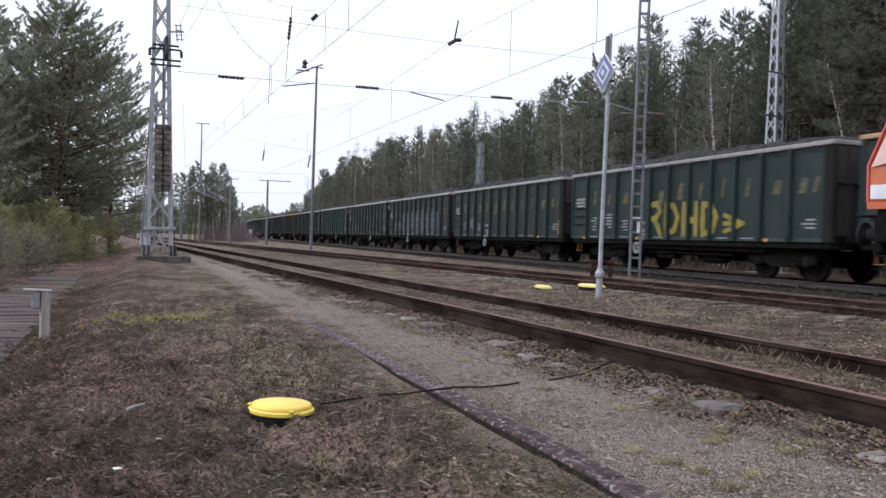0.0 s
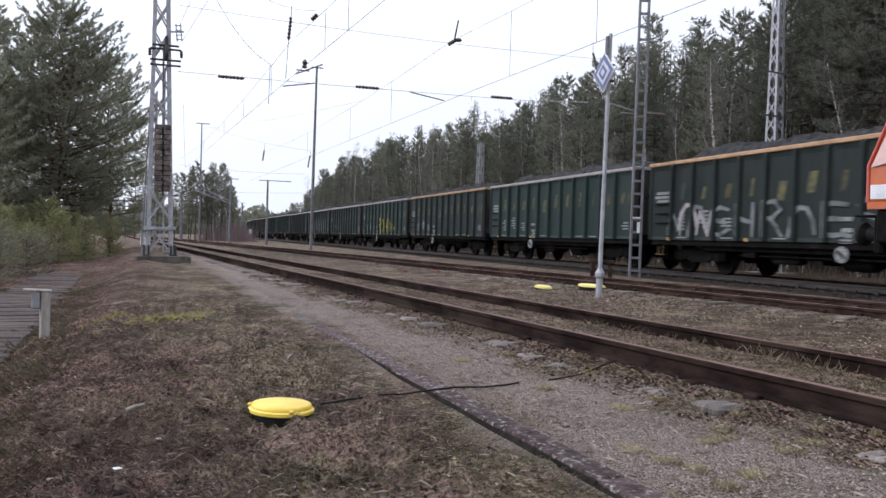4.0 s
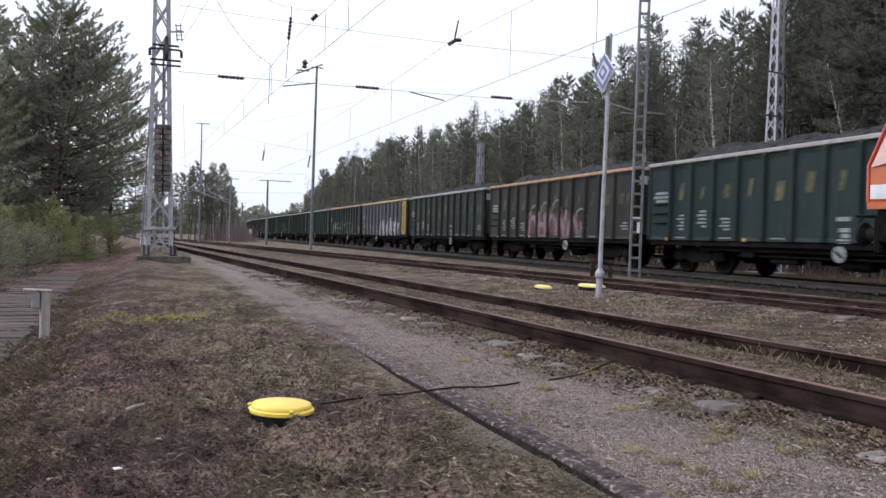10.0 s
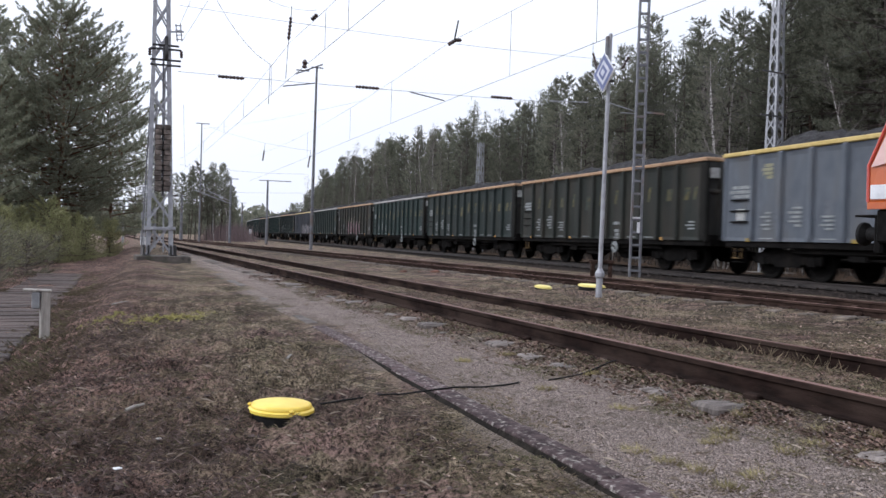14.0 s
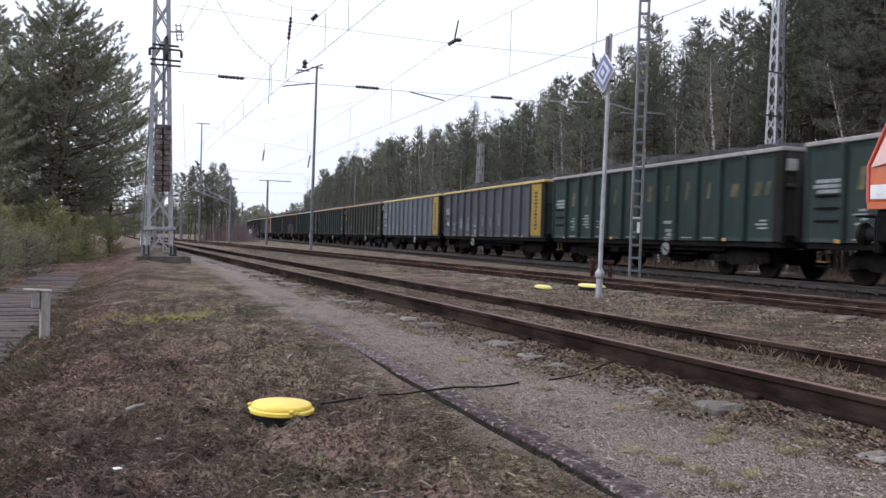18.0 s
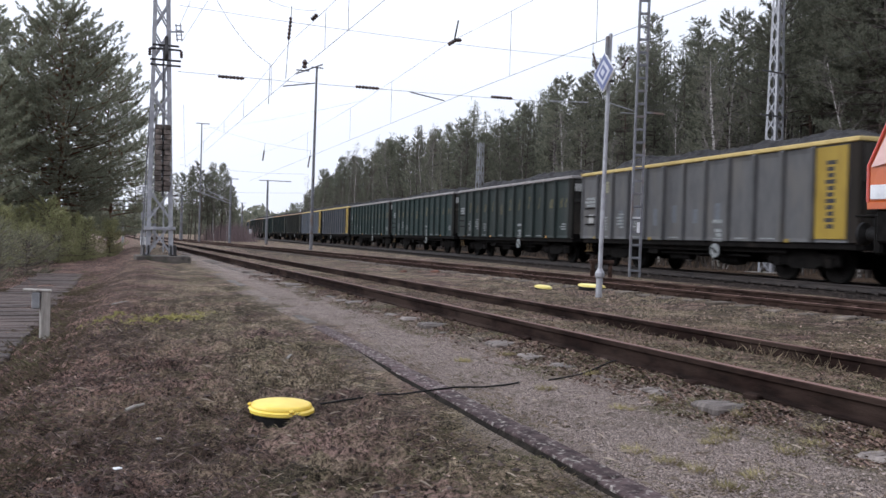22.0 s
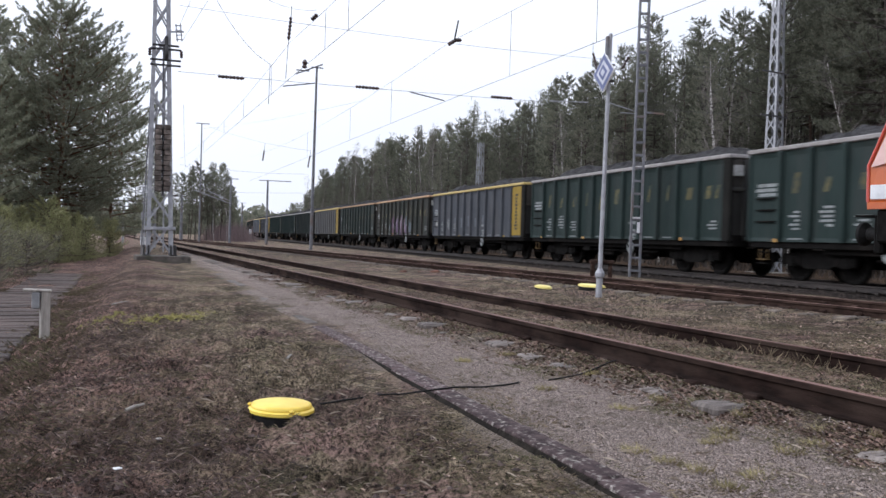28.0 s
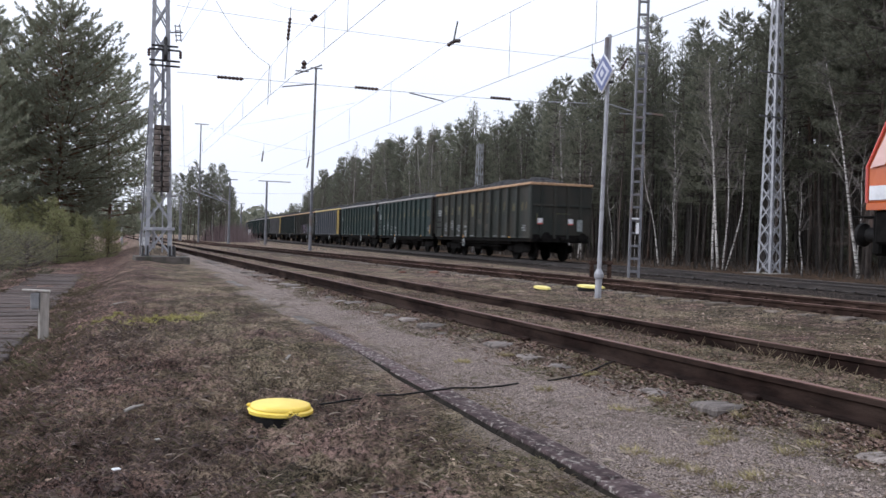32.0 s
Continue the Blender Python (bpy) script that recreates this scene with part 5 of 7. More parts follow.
    if panel and not tags:
        for k in range(3, 9):
            part("faded_patch", cached("faded_patch_%d" % (k % 3), lambda k=k: Mesh().box((0, 0, 0), (0.004, 0.72 - 0.1 * (k % 3), 0.42 + 0.12 * (k % 2)), 0.0), FADED), None, w, "faded paler paint patch", m=pose(-1.428, RIBS[k] + 0.5, 1.72 + 0.08 * (k % 2)))
    if tail:
        for k, (h_, z_, mt) in enumerate(((0.40, 2.3, LETTER), (0.5, 1.45, OCHRE), (0.34, 2.35, OCHRE), (0.55, 1.4, OCHRE), (0.42, 2.3, LETTER), (0.36, 1.6, OCHRE), (0.4, 1.3, OCHRE))):
            part("faded_patch", spray(70 + k, 0.75, h_, 0.0), mt, w, "faded ochre and pale blotch", m=pose(-1.438, RIBS[9 - k] + 0.52, z_))
    if panel:
        yp = part("yellow_panel", cached("yellow_panel", lambda: Mesh().box((0, 0, 0), (0.012, 0.98, 2.2), 0.003), PANELYELLOW), None, w, "yellow painted end panel", m=pose(-1.468, -HALF + 0.84, 2.18))
        for i in range(11):
            part("panel_bar", cached("panel_bar_%d" % (i % 3), lambda i=i: Mesh().box((0, 0, 0), (0.004, (0.22, 0.30, 0.20)[i % 3], 0.10)), SPRAYDARK), None, yp, m=pose(-0.009, 0.02 * (i % 2), -0.80 + i * 0.152))
    for i, (word, kind, y0, z0, wide, high, stroke, mt, lift) in enumerate(tags):
        shape = spray(40 + 7 * i + n, wide, high, 0.0) if kind == "cloud" else figure(kind, wide, high, stroke)
        part("graffiti", shape, mt, w, word + " spray paint", m=pose(-1.463 - 0.0025 * lift - 0.0004 * (i % 5), y0, z0))
    if tail:
        for x in (-1.05, 0.42):
            pl = part("tail_plate", cached("tail_plate", lambda: Mesh().box((0, 0, 0), (0.23, 0.014, 0.26), 0.003), WHITEPAINT), None, w, "white and red tail plate", m=pose(x, -HALF - 0.08, 1.75))
            part("red_edge", cached("red_edge", lambda: Mesh().box((0, -0.009, -0.10), (0.23, 0.004, 0.06)), REDPLATE), None, pl)
        part("side_plate", cached("side_plate", lambda: Mesh().box((0, 0, 0), (0.26, 0.014, 0.5), 0.003), MARK), None, w, m=pose(0.88, -HALF - 0.06, 1.6))
        part("end_mark", cached("end_mark", lambda: Mesh().box((0, 0, 0), (0.7, 0.006, 0.03)), LETTER), None, w, m=pose(0.1, -HALF - 0.048, 2.1))
        part("ladder_end", cached("ladder_end", lambda: Mesh().box((0, 0, 0), (0.05, 0.05, 0.36), 0.01), LETTER), None, w, m=pose(-1.2, -HALF - 0.07, 1.9))
    return w


WAGONS = {
    -3: ("green", "g", 5.2), -2: ("green", "g", 8.6), -1: ("green", "g", 8.6),
    0: ("bright", "g", 8.6), 1: ("green", "o", 8.6), 2: ("bright", "g", 8.6), 3: ("green", "o", 5.2), 4: ("grey", "y", 8.6),
    5: ("green", "g", 5.2), 6: ("brown", "o", 5.2), 7: ("bright", "g", 5.2), 8: ("green", "o", 5.2), 9: ("olive", "o", 5.2),
    10: ("sky", "y", 5.2), 11: ("grey", "y", 8.6), 12: ("bright", "g", 5.2), 13: ("bright", "g", 5.2), 14: ("green", "g", 5.2),
    15: ("pale", "y", 5.2), 16: ("green", "o", 5.2), 17: ("olive", "o", 5.2), 18: ("grey", "y", 5.2), 19: ("bright", "g", 5.2),
    20: ("bright", "g", 8.6), 21: ("olive", "o", 8.6)}
def lettering(word, y0, z0, step, kinds, highs, stroke, fill, outline=None, gap=0.86):
    """A row of sprayed figures, each with a wider outline behind."""
    row_ = []
    for i, (kind, high) in enumerate(zip(kinds, highs)):
        at = y0 - step * i
        if outline:
            row_.append((word, kind, at, z0, step * gap, high, stroke + 0.20, outline, 1))
        row_.append((word, kind, at, z0, step * gap, high, stroke, fill, 3))
    return row_


TAGS = {
    -2: [("faded teal", "cloud", y, 1.0 + 0.2 * (k % 2), 1.5, 1.5, 0, SPRAYTEAL, 0) for k, y in enumerate((2.4, 1.2, 0.0, -1.3, -2.6, -3.9))]
    + lettering("faded mauve", 1.2, 1.15, 1.05, ("twin", "comb", "fold", "hook", "snake"), (0.95, 0.9, 0.95, 0.9, 0.85), 0.16, SPRAYMAUVE),
    0: lettering("yellow", 1.25, 1.17, 0.94, ("hook", "loop", "twin", "loop"), (0.98, 0.95, 0.92, 0.90), 0.22, SPRAYYELLOW) + [("yellow", "wedge", -2.65, 1.2, 0.8, 0.62, 0.15, SPRAYYELLOW, 3)],
    3: lettering("faded white", 5.6, 1.15, 1.06, ("fold", "arch", "snake", "twin", "hook", "arch", "comb", "snake", "loop"), (0.8, 0.9, 0.8, 0.85, 0.9, 0.75, 0.8, 0.9, 0.8), 0.13, SPRAYGREY)
    + [("white", "arch", 5.0, 1.35, 0.9, 0.75, 0.15, SPRAYROSE, 4), ("white", "fold", 4.1, 1.15, 0.7, 0.7, 0.11, SPRAYROSE, 4)],
    4: [("black", "cloud", 0.45 - 0.75 * i, 1.02 + 0.03 * i, 0.95, 1.0 + 0.04 * i, 0, SPRAYDARK, 0) for i in range(7)]
    + lettering("white", 0.7, 1.10, 0.72, ("arch", "fold", "wedge", "arch", "fold", "wedge", "arch"), (0.78, 0.85, 0.88, 0.92, 0.98, 1.08, 1.15), 0.34, SPRAYROSE, SPRAYDARK, 0.92)
    + [("black", k, 0.55 - 0.72 * i, 1.2, 0.5, 0.62, 0.045, SPRAYDARK, 5) for i, k in enumerate(("fold", "arch", "twin", "fold", "arch", "twin", "fold"))] + [("white", "arch", -4.35, 1.2, 0.8, 0.6, 0.16, SPRAYROSE, 3)],
    6: [("crimson", "cloud", y, 1.05, 1.0, 1.05, 0, SPRAYCRIMSON, 0) for y in (1.6, 0.7, -0.2, -1.1, -2.0)]
    + lettering("pink", 2.0, 1.12, 0.92, ("arch", "twin", "arch", "fold", "arch"), (0.78, 0.84, 0.84, 0.92, 0.70), 0.24, SPRAYPINK)
    + lettering("cream", 1.9, 1.98, 1.05, ("arch", "arch", "arch"), (0.40, 0.50, 0.58), 0.07, SPRAYCREAM) + [("pale", "arch", -2.3, 1.80, 0.9, 0.34, 0.07, SPRAYCREAM, 3), ("pink", "twin", -2.7, 1.15, 0.5, 0.45, 0.12, SPRAYPINK, 3)],
    17: [("pale blue", "cloud", y, 1.15, 1.0, h, 0, SPRAYBLUE, 0) for y, h in ((2.3, 0.7), (-1.7, 1.15), (-2.4, 0.85))]
    + [("maroon", "cloud", 1.55, 0.95, 1.5, 1.25, 0, SPRAYMAROON, 1), ("purple", "cloud", 0.45, 0.98, 1.4, 1.35, 0, SPRAYPURPLE, 2), ("purple", "cloud", -0.75, 0.98, 1.3, 1.35, 0, SPRAYMAROON, 3), ("purple", "cloud", -1.7, 1.0, 1.0, 0.8, 0, SPRAYPURPLE, 4)]
    + [("purple", "arch", 2.2, 1.12, 1.35, 1.12, 0.10, SPRAYPURPLE, 5), ("lilac", "arch", 1.0, 1.12, 1.25, 1.2, 0.08, SPRAYLILAC, 5), ("lilac", "arch", -0.15, 1.12, 1.1, 1.22, 0.13, SPRAYLILAC, 6), ("lilac", "fold", 1.75, 1.35, 0.35, 0.50, 0.07, SPRAYLILAC, 6), ("lilac", "arch", -1.35, 1.2, 0.6, 0.5, 0.09, SPRAYLILAC, 6)],
}
PLATES = {-4, -3, 5, 6, 7, 8, 9, 12, 13, 14, 16, 17, 19}    # wagons with a plate on the rear end
train = []
for n in range(-LEAD, LAST + 1):
    colour, rim, disc = WAGONS.get(n, (("green", "bright", "olive", "green", "brown")[n % 5], "g" if n % 3 else "o", 5.2))
    train.append((n, wagon(n, colour, rim, disc, letters=colour not in ("grey", "pale", "sky"), panel=colour in ("grey", "pale", "sky"), tags=TAGS.get(n, ()), plate=n in PLATES, detail=n > -6, tail=n == LAST)))


# ---------------------------------------------------------------- standing locomotive
def build_locomotive():
    y0 = 9.07
    h = radians(T2_ANGLE)
    base = Matrix.Translation((track2_x(y0), y0, 0)) @ Matrix.Rotation(-h, 4, "Z")
    loco = thing("locomotive", base, "orange locomotive with a white stripe, standing on the second track", "locomotive")
    # profile along the track (y) and height; mirrored sections across
    def hull(profile, half_w):
        m = Mesh()
        k = len(profile)
        for s in (-1, 1):
            m.v += [(s * hw, y, z) for (y, z), hw in zip(profile, half_w)]
        m.f += [tuple(range(k)), tuple(reversed(range(k, 2 * k)))]
        m.f += [(i, k + i, k + (i + 1) % k, (i + 1) % k) for i in range(k)]
        return m
    side = [(-0.30, 1.40), (-0.27, 1.50), (-0.27, 1.95), (-0.55, 2.62), (-0.92, 3.45), (-1.15, 3.75), (-17.0, 3.75), (-17.0, 1.40)]
    part("body", hull(side, [1.36, 1.40, 1.40, 1.36, 1.28, 1.1, 1.1, 1.4]), ORANGE, loco, "glossy orange body shell")
    part("stripe", Mesh().box((-1.412, -8.6, 1.61), (0.012, 16.6, 0.19), 0.003), WHITEPAINT, loco, "broad white stripe")
    part("lower_band", Mesh().box((-1.40, -8.6, 1.43), (0.02, 16.7, 0.10), 0.006), ORANGE, loco)
    edge = Mesh().tube([(-1.405, -0.262, 1.48), (-1.41, -0.258, 1.96), (-1.37, -0.545, 2.64), (-1.29, -0.915, 3.46)], 0.022, 6)
    part("edge_trim", edge, REDEDGE, loco, "red edge of the cab front")
    # pale facet laid on the cab side to paint the sky's sheen
    glass = Mesh()
    glass.v = [(-1.418, -0.30, 1.94), (-1.418, -0.52, 1.98), (-1.385, -0.86, 2.62), (-1.31, -1.1, 3.3), (-1.30, -0.96, 3.4), (-1.38, -0.60, 2.6)]
    glass.f = [(0, 1, 2, 5), (5, 2, 3, 4)]
    part("cab_glass", glass, SKYSHEEN, loco, "pale facet painted as sky sheen on the cab side")
    part("windscreen", Mesh().prism([(-1.1, 0), (1.1, 0), (1.0, 0.78), (-1.0, 0.78)], Matrix.Translation((0, -0.53, 2.62)) @ Euler((radians(114), 0, 0)).to_matrix().to_4x4(), 0.02), DARKSTEEL, loco)
    part("frame", Mesh().box((0, -8.7, 1.16), (2.72, 16.7, 0.46), 0.03), UNDER, loco)
    part("headstock", Mesh().box((0, -0.34, 1.05), (2.6, 0.14, 0.55), 0.03), UNDER, loco)
    for s in (-1, 1):
        part("buffer", Mesh().lathe([(0.14, 0.0), (0.14, 0.1), (0.10, 0.12), (0.10, 0.36), (0.09, 0.38), (0.165, 0.44), (0.17, 0.48), (0.08, 0.50)], 20, pose(s * 0.875, -0.28, 1.06, -90, 0, 0)), BLACKRUBBER, loco, "black buffer")
        part("buffer_plate", Mesh().box((s * 0.875, -0.02, 1.31), (0.42, 0.42, 0.03), 0.008), UNDER, loco)
        part("hose", Mesh().tube([(s * 0.45, -0.25, 0.95), (s * 0.47, -0.05, 0.85), (s * 0.45, 0.02, 0.6), (s * 0.40, -0.08, 0.45)], 0.025, 6), BLACKRUBBER, loco)
    part("coupling", Mesh().box((0, -0.05, 1.04), (0.12, 0.45, 0.2), 0.03), UNDER, loco)
    for z in (0.4, 0.72):
        part("step", Mesh().box((-1.33, -0.85, z), (0.2, 0.5, 0.04), 0.008), UNDER, loco)
    for yb in (-4.3, -13.6):
        bg = part("bogie", Mesh().box((0, yb, 0.66), (2.3, 3.9, 0.42), 0.05), UNDER, loco)
        for x, dy in itertools.product((-0.75, 0.75), (-1.5, 0.0, 1.5)):
            part("wheel", cached("loco_wheel", lambda: Mesh().lathe([(0.08, -0.07), (0.5, -0.05), (0.57, -0.06), (0.545, 0.0), (0.54, 0.07), (0.4, 0.06), (0.14, 0.09)], 24, pose(0, 0, 0, 0, -90, 0)), UNDER), None, bg, m=pose(x, yb + dy, 0.54))
    part("lamp", Mesh().lathe([(0.10, 0), (0.11, 0.04), (0.03, 0.06)], 14, pose(-1.0, -0.27, 1.62, -90, 0, 0)), WHITEPAINT, loco)


build_locomotive()


# ---------------------------------------------------------------- trees
def unit(r):
    while True:
        v = Vector((r.uniform(-1, 1), r.uniform(-1, 1), r.uniform(-1, 1)))
        if 0.05 < v.length < 1:
            return v.normalized()


def needles(mesh, r, c, way, length, width, count):
    """A brush of narrow needles round a shoot that points along way."""
    for _ in range(count):
        d = (way * 0.9 + unit(r)).normalized() * length * r.uniform(0.7, 1.25)
        s = d.cross(unit(r)).normalized() * (width / 2)
        b = c - way * length * r.uniform(0.0, 0.8)
        k = len(mesh.v)
        mesh.v += [tuple(b + s), tuple(b - s), tuple(b + d)]
        mesh.f.append((k, k + 1, k + 2))


def pine_parts(seed, h, start, spread, whorls, limbs, gap, puffs, count, length, width, lean=0.0, dome=0.0, thick=1.0, bare=0.25, dead=0):
    """Trunk with limbs in whorls; each limb bears side twigs whose upturned ends carry brushes of needles."""
    r = random.Random(seed)
    trunk, crown = Mesh(), Mesh()
    bend = [Vector((lean * (z / h) ** 2 * h + 0.12 * math.sin(z * 0.5 + seed), 0.1 * math.sin(z * 0.4 + 2 * seed), z)) for z in [h * i / 8 for i in range(9)]]
    base_r = (0.0085 * h + 0.02) * thick
    trunk.tube(bend, [base_r * (1 - 0.93 * (i / 8) ** 0.9) for i in range(9)], 8)

    def axis(z):
        t = max(0.0, min(7.999, z / h * 8))
        return bend[int(t)].lerp(bend[int(t) + 1], t - int(t))

    for b in range(int(dead)):
        z, a, ln = h * r.uniform(0.08, start + 0.1), r.uniform(0, 6.283), r.uniform(0.5, 1.5)
        p0 = axis(z)
        p1 = p0 + Vector((math.cos(a), math.sin(a), r.uniform(-0.25, 0.25))) * ln
        trunk.tube([p0, p1], [0.014, 0.004], 3, cap=False)
        for _ in range(3):
            c = p0.lerp(p1, r.uniform(0.3, 1.0))
            trunk.tube([c, c + (p1 - p0).normalized() * 0.3 + unit(r) * 0.3], [0.007, 0.003], 3, cap=False)
    for w in range(whorls):
        q = max(0.0, (w + r.uniform(-0.3, 0.3)) / whorls)
        z = h * (start + (0.975 - start) * q)
        full = (1 - min(1.0, q) ** (1 + 1.2 * dome)) ** (0.75 + 0.1 * dome) * (0.6 + 0.4 * min(1, q * 4 + 0.2))
        for b in range(r.randint(*limbs)):
            a = r.uniform(0, 6.283)
            ln = spread * full * r.uniform(0.5, 1.15) + 0.22
            rise = r.uniform(-0.05, 0.25) + 0.55 * q - 0.12 * (1 - q)
            p0 = axis(z)
            out = Vector((math.cos(a), math.sin(a), rise))
            side = Vector((-math.sin(a), math.cos(a), 0))
            p1 = p0 + out * ln * 0.6
            p2 = p0 + out * ln + Vector((0, 0, 0.16 * ln))
            trunk.tube([p0, p1, p2], [0.010 + 0.011 * ln, 0.007 + 0.004 * ln, 0.004], 3, cap=False)
            twigs = max(2, int(ln / gap))
            for i in range(twigs + 1):
                t = bare + (1 - bare) * (i + r.uniform(0, 0.8)) / twigs if i < twigs else 1.0
                c = p0.lerp(p1, t / 0.6) if t < 0.6 else p1.lerp(p2, min(1.0, (t - 0.6) / 0.4))
                hand = (1 if i % 2 else -1) * r.uniform(0.4, 1.1) if i < twigs else 0.0
                reach = (0.40 * ln * (1.1 - t) + 0.18) * r.uniform(0.7, 1.2)
                way = (out * 0.6 + side * hand * 1.15 + Vector((0, 0, r.uniform(0.0, 0.5)))).normalized()
                up = (way + Vector((0, 0, 0.7))).normalized()
                e = c + way * reach
                for j in range(puffs):
                    v = (j + 1) / puffs
                    needles(crown, r, c.lerp(e, v) + Vector((0, 0, 0.05 * v * v)), up if j == puffs - 1 else way, length, width, count)
    for k in range(4):
        needles(crown, r, bend[-1] - Vector((0, 0, 0.12 * k)), Vector((0, 0, 1)), length * 1.1, width, count)
    return trunk, crown


def birch_parts(seed, h, r0):
    """A thin, bent, white stem with bare limbs and fine twigs."""
    r = random.Random(seed)
    trunk, twigs = Mesh(), Mesh()
    lx, ly = r.uniform(-0.10, 0.10), r.uniform(-0.06, 0.06)
    bend = [Vector((lx * z * (0.4 + 0.6 * z / h) + 0.10 * math.sin(z * 0.7 + seed), ly * z + 0.08 * math.sin(z * 0.5), z)) for z in [h * i / 10 for i in range(11)]]
    trunk.tube(bend, [r0 * (1 - 0.9 * i / 10) for i in range(11)], 8)
    for b in range(26):
        q = 0.38 + 0.6 * (b + r.random()) / 26
        t = q * 10
        p = bend[min(9, int(t))].lerp(bend[min(10, int(t) + 1)], t - int(t))
        a, ln = r.uniform(0, 6.283), (1.05 - q) * h * 0.24 * r.uniform(0.6, 1.2) + 0.3
        out = Vector((math.cos(a), math.sin(a), r.uniform(0.7, 1.5))).normalized()
        p1, p2 = p + out * ln * 0.5, p + out * ln + Vector((0, 0, 0.1 * ln))
        twigs.tube([p, p1, p2], [0.018, 0.011, 0.005], 3, cap=False)
        for i in range(9):
            s = p.lerp(p2, r.uniform(0.3, 1.0))
            d = (out + unit(r) * 0.9).normalized()
            e = s + d * r.uniform(0.25, 0.7)
            e.z -= 0.08
            twigs.tube([s, e], [0.007, 0.003], 3, cap=False)
    return trunk, twigs


def plant(name, x, y, trunk_data, crown_data, label, category, group, scale=1.0, turn=0.0, crown_name="crown"):
    m = Matrix.Translation((x, y, ground_z(x, y) - 0.05)) @ Matrix.Rotation(turn, 4, "Z") @ Matrix.Diagonal((scale, scale, scale, 1))
    t = thing(name, m, label, category, group)
    part("trunk", trunk_data, None, t)
    part(crown_name, crown_data, None, t)
    return t


rnd = random.Random(77)
forest_pines = []
for i in range(7):
    a, b = pine_parts(100 + i, 13.0 + (i % 3) * 1.2, (0.26, 0.38, 0.22, 0.42, 0.32, 0.28, 0.40)[i], (2.0, 1.7, 2.2, 1.8, 2.1, 1.9, 1.6)[i], 32, (3, 5), 0.40, 3, 7, 0.23, 0.048, dome=0.25, thick=0.7, dead=14)
    forest_pines.append((a.data("pine_trunk", PINEBARK, True), b.data("pine_crown", PINE)))
fine_pines = []
for i in range(4):
    a, b = pine_parts(140 + i, 13.6 + i % 3, (0.30, 0.42, 0.36, 0.45)[i], (2.0, 1.7, 1.9, 1.5)[i], 32, (3, 6), 0.25, 3, 15, 0.135, 0.025, dome=0.2, thick=0.6, dead=34)
    fine_pines.append((a.data("pine_trunk", PINEBARK, True), b.data("pine_crown", PINE)))
birches = []
for i in range(5):
    a, b = birch_parts(300 + i, 10.5 + i * 0.7, 0.048 + 0.008 * (i % 3))
    birches.append((a.data("birch_trunk", BIRCHBARK, True), b.data("birch_twigs", TWIG)))


def edge_x(y):
    """Where the wood's edge stands behind the running line."""
    return 26.0 + (0.0 if y < BEND_AT else (y - BEND_AT) ** 2 / (2 * BEND_R))


# height of the wood along the line: distance, metres
SKYLINE = (0, 17.0, 28, 17.0, 29.3, 15.5, 30, 14, 31.5, 13.2, 32.3, 11.5, 33.5, 11.4, 35, 12, 37.5, 13.7, 39.2, 12.5, 42, 13.8, 44.5, 12.6, 49, 11.6, 51, 11.5, 54.5, 13.1, 58.5, 12.6, 62, 11.3, 65, 13, 68, 14, 74, 12.9, 82.5, 13.6, 91, 14, 104, 14.9, 120, 14.3, 138, 15.2, 161, 12.8, 197, 9.8, 240, 8.0)


def wood_height(x, y):
    """Height of the wood; trees deeper in stand a little taller."""
    deep = x / edge_x(y) if y < BEND_AT else 1.0
    return float(np.interp(y / deep, SKYLINE[::2], SKYLINE[1::2])) * 1.05 * min(1.25, deep ** 0.5)


y = 21.0
while y < 250:
    step = 2.6 + 0.012 * y
    for row_, (dx, jit) in enumerate(((0.0, 0.9), (3.0, 1.1), (6.2, 1.3))):
        if row_ == 2 and y > 42:
            continue
        x = edge_x(y) + dx + rnd.uniform(-jit, jit)
        yy = y + rnd.uniform(-0.9, 0.9)
        k = rnd.randrange(7)
        fine = yy < 48 and row_ < 2
        tall = 13.6 + (k % 4) % 3 if fine else 13.0 + (k % 3) * 1.2
        rise = wood_height(x, yy) / tall
        plant("pine_tree", x, yy, *(fine_pines[k % 4] if fine else forest_pines[k]), "slender dark green pine at the edge of the wood", "tree", "pines of the wood", rise * (rnd.uniform(0.90, 1.10) if row_ else rnd.uniform(0.78, 1.06)) * (1.0 if yy < 60 else 0.9 if yy < 85 else 0.85), rnd.uniform(0, 6.28))
    y += step
for k in range(20):
    yy = 40 + 4.6 * k * (1 + 0.012 * k) + rnd.uniform(-0.8, 0.8)
    if 200 < yy:
        break
    plant("birch_tree", edge_x(yy) - 2.2 + rnd.uniform(-0.6, 1.2), yy, *birches[k % 5], "thin white-stemmed birch, bare in winter", "tree", "birches at the wood's edge", rnd.uniform(0.5, 0.76) if yy < 56 else rnd.uniform(0.72, 1.0), rnd.uniform(0, 6.28))
# close pines on the near stretch of the wood's edge
for k, (x, yy, s) in enumerate(((26.6, 26.0, 1.2), (28.2, 27.6, 1.3), (30.0, 29.2, 1.35), (27.0, 28.8, 1.15), (31.5, 30.6, 1.4), (29.6, 30.4, 1.2), (33.0, 32.4, 1.35), (27.6, 25.4, 1.3))):
    plant("pine_tree", x, yy, *fine_pines[k % 4], "tall dark pine at the near edge of the wood", "tree", "pines of the wood", s, k * 1.1)
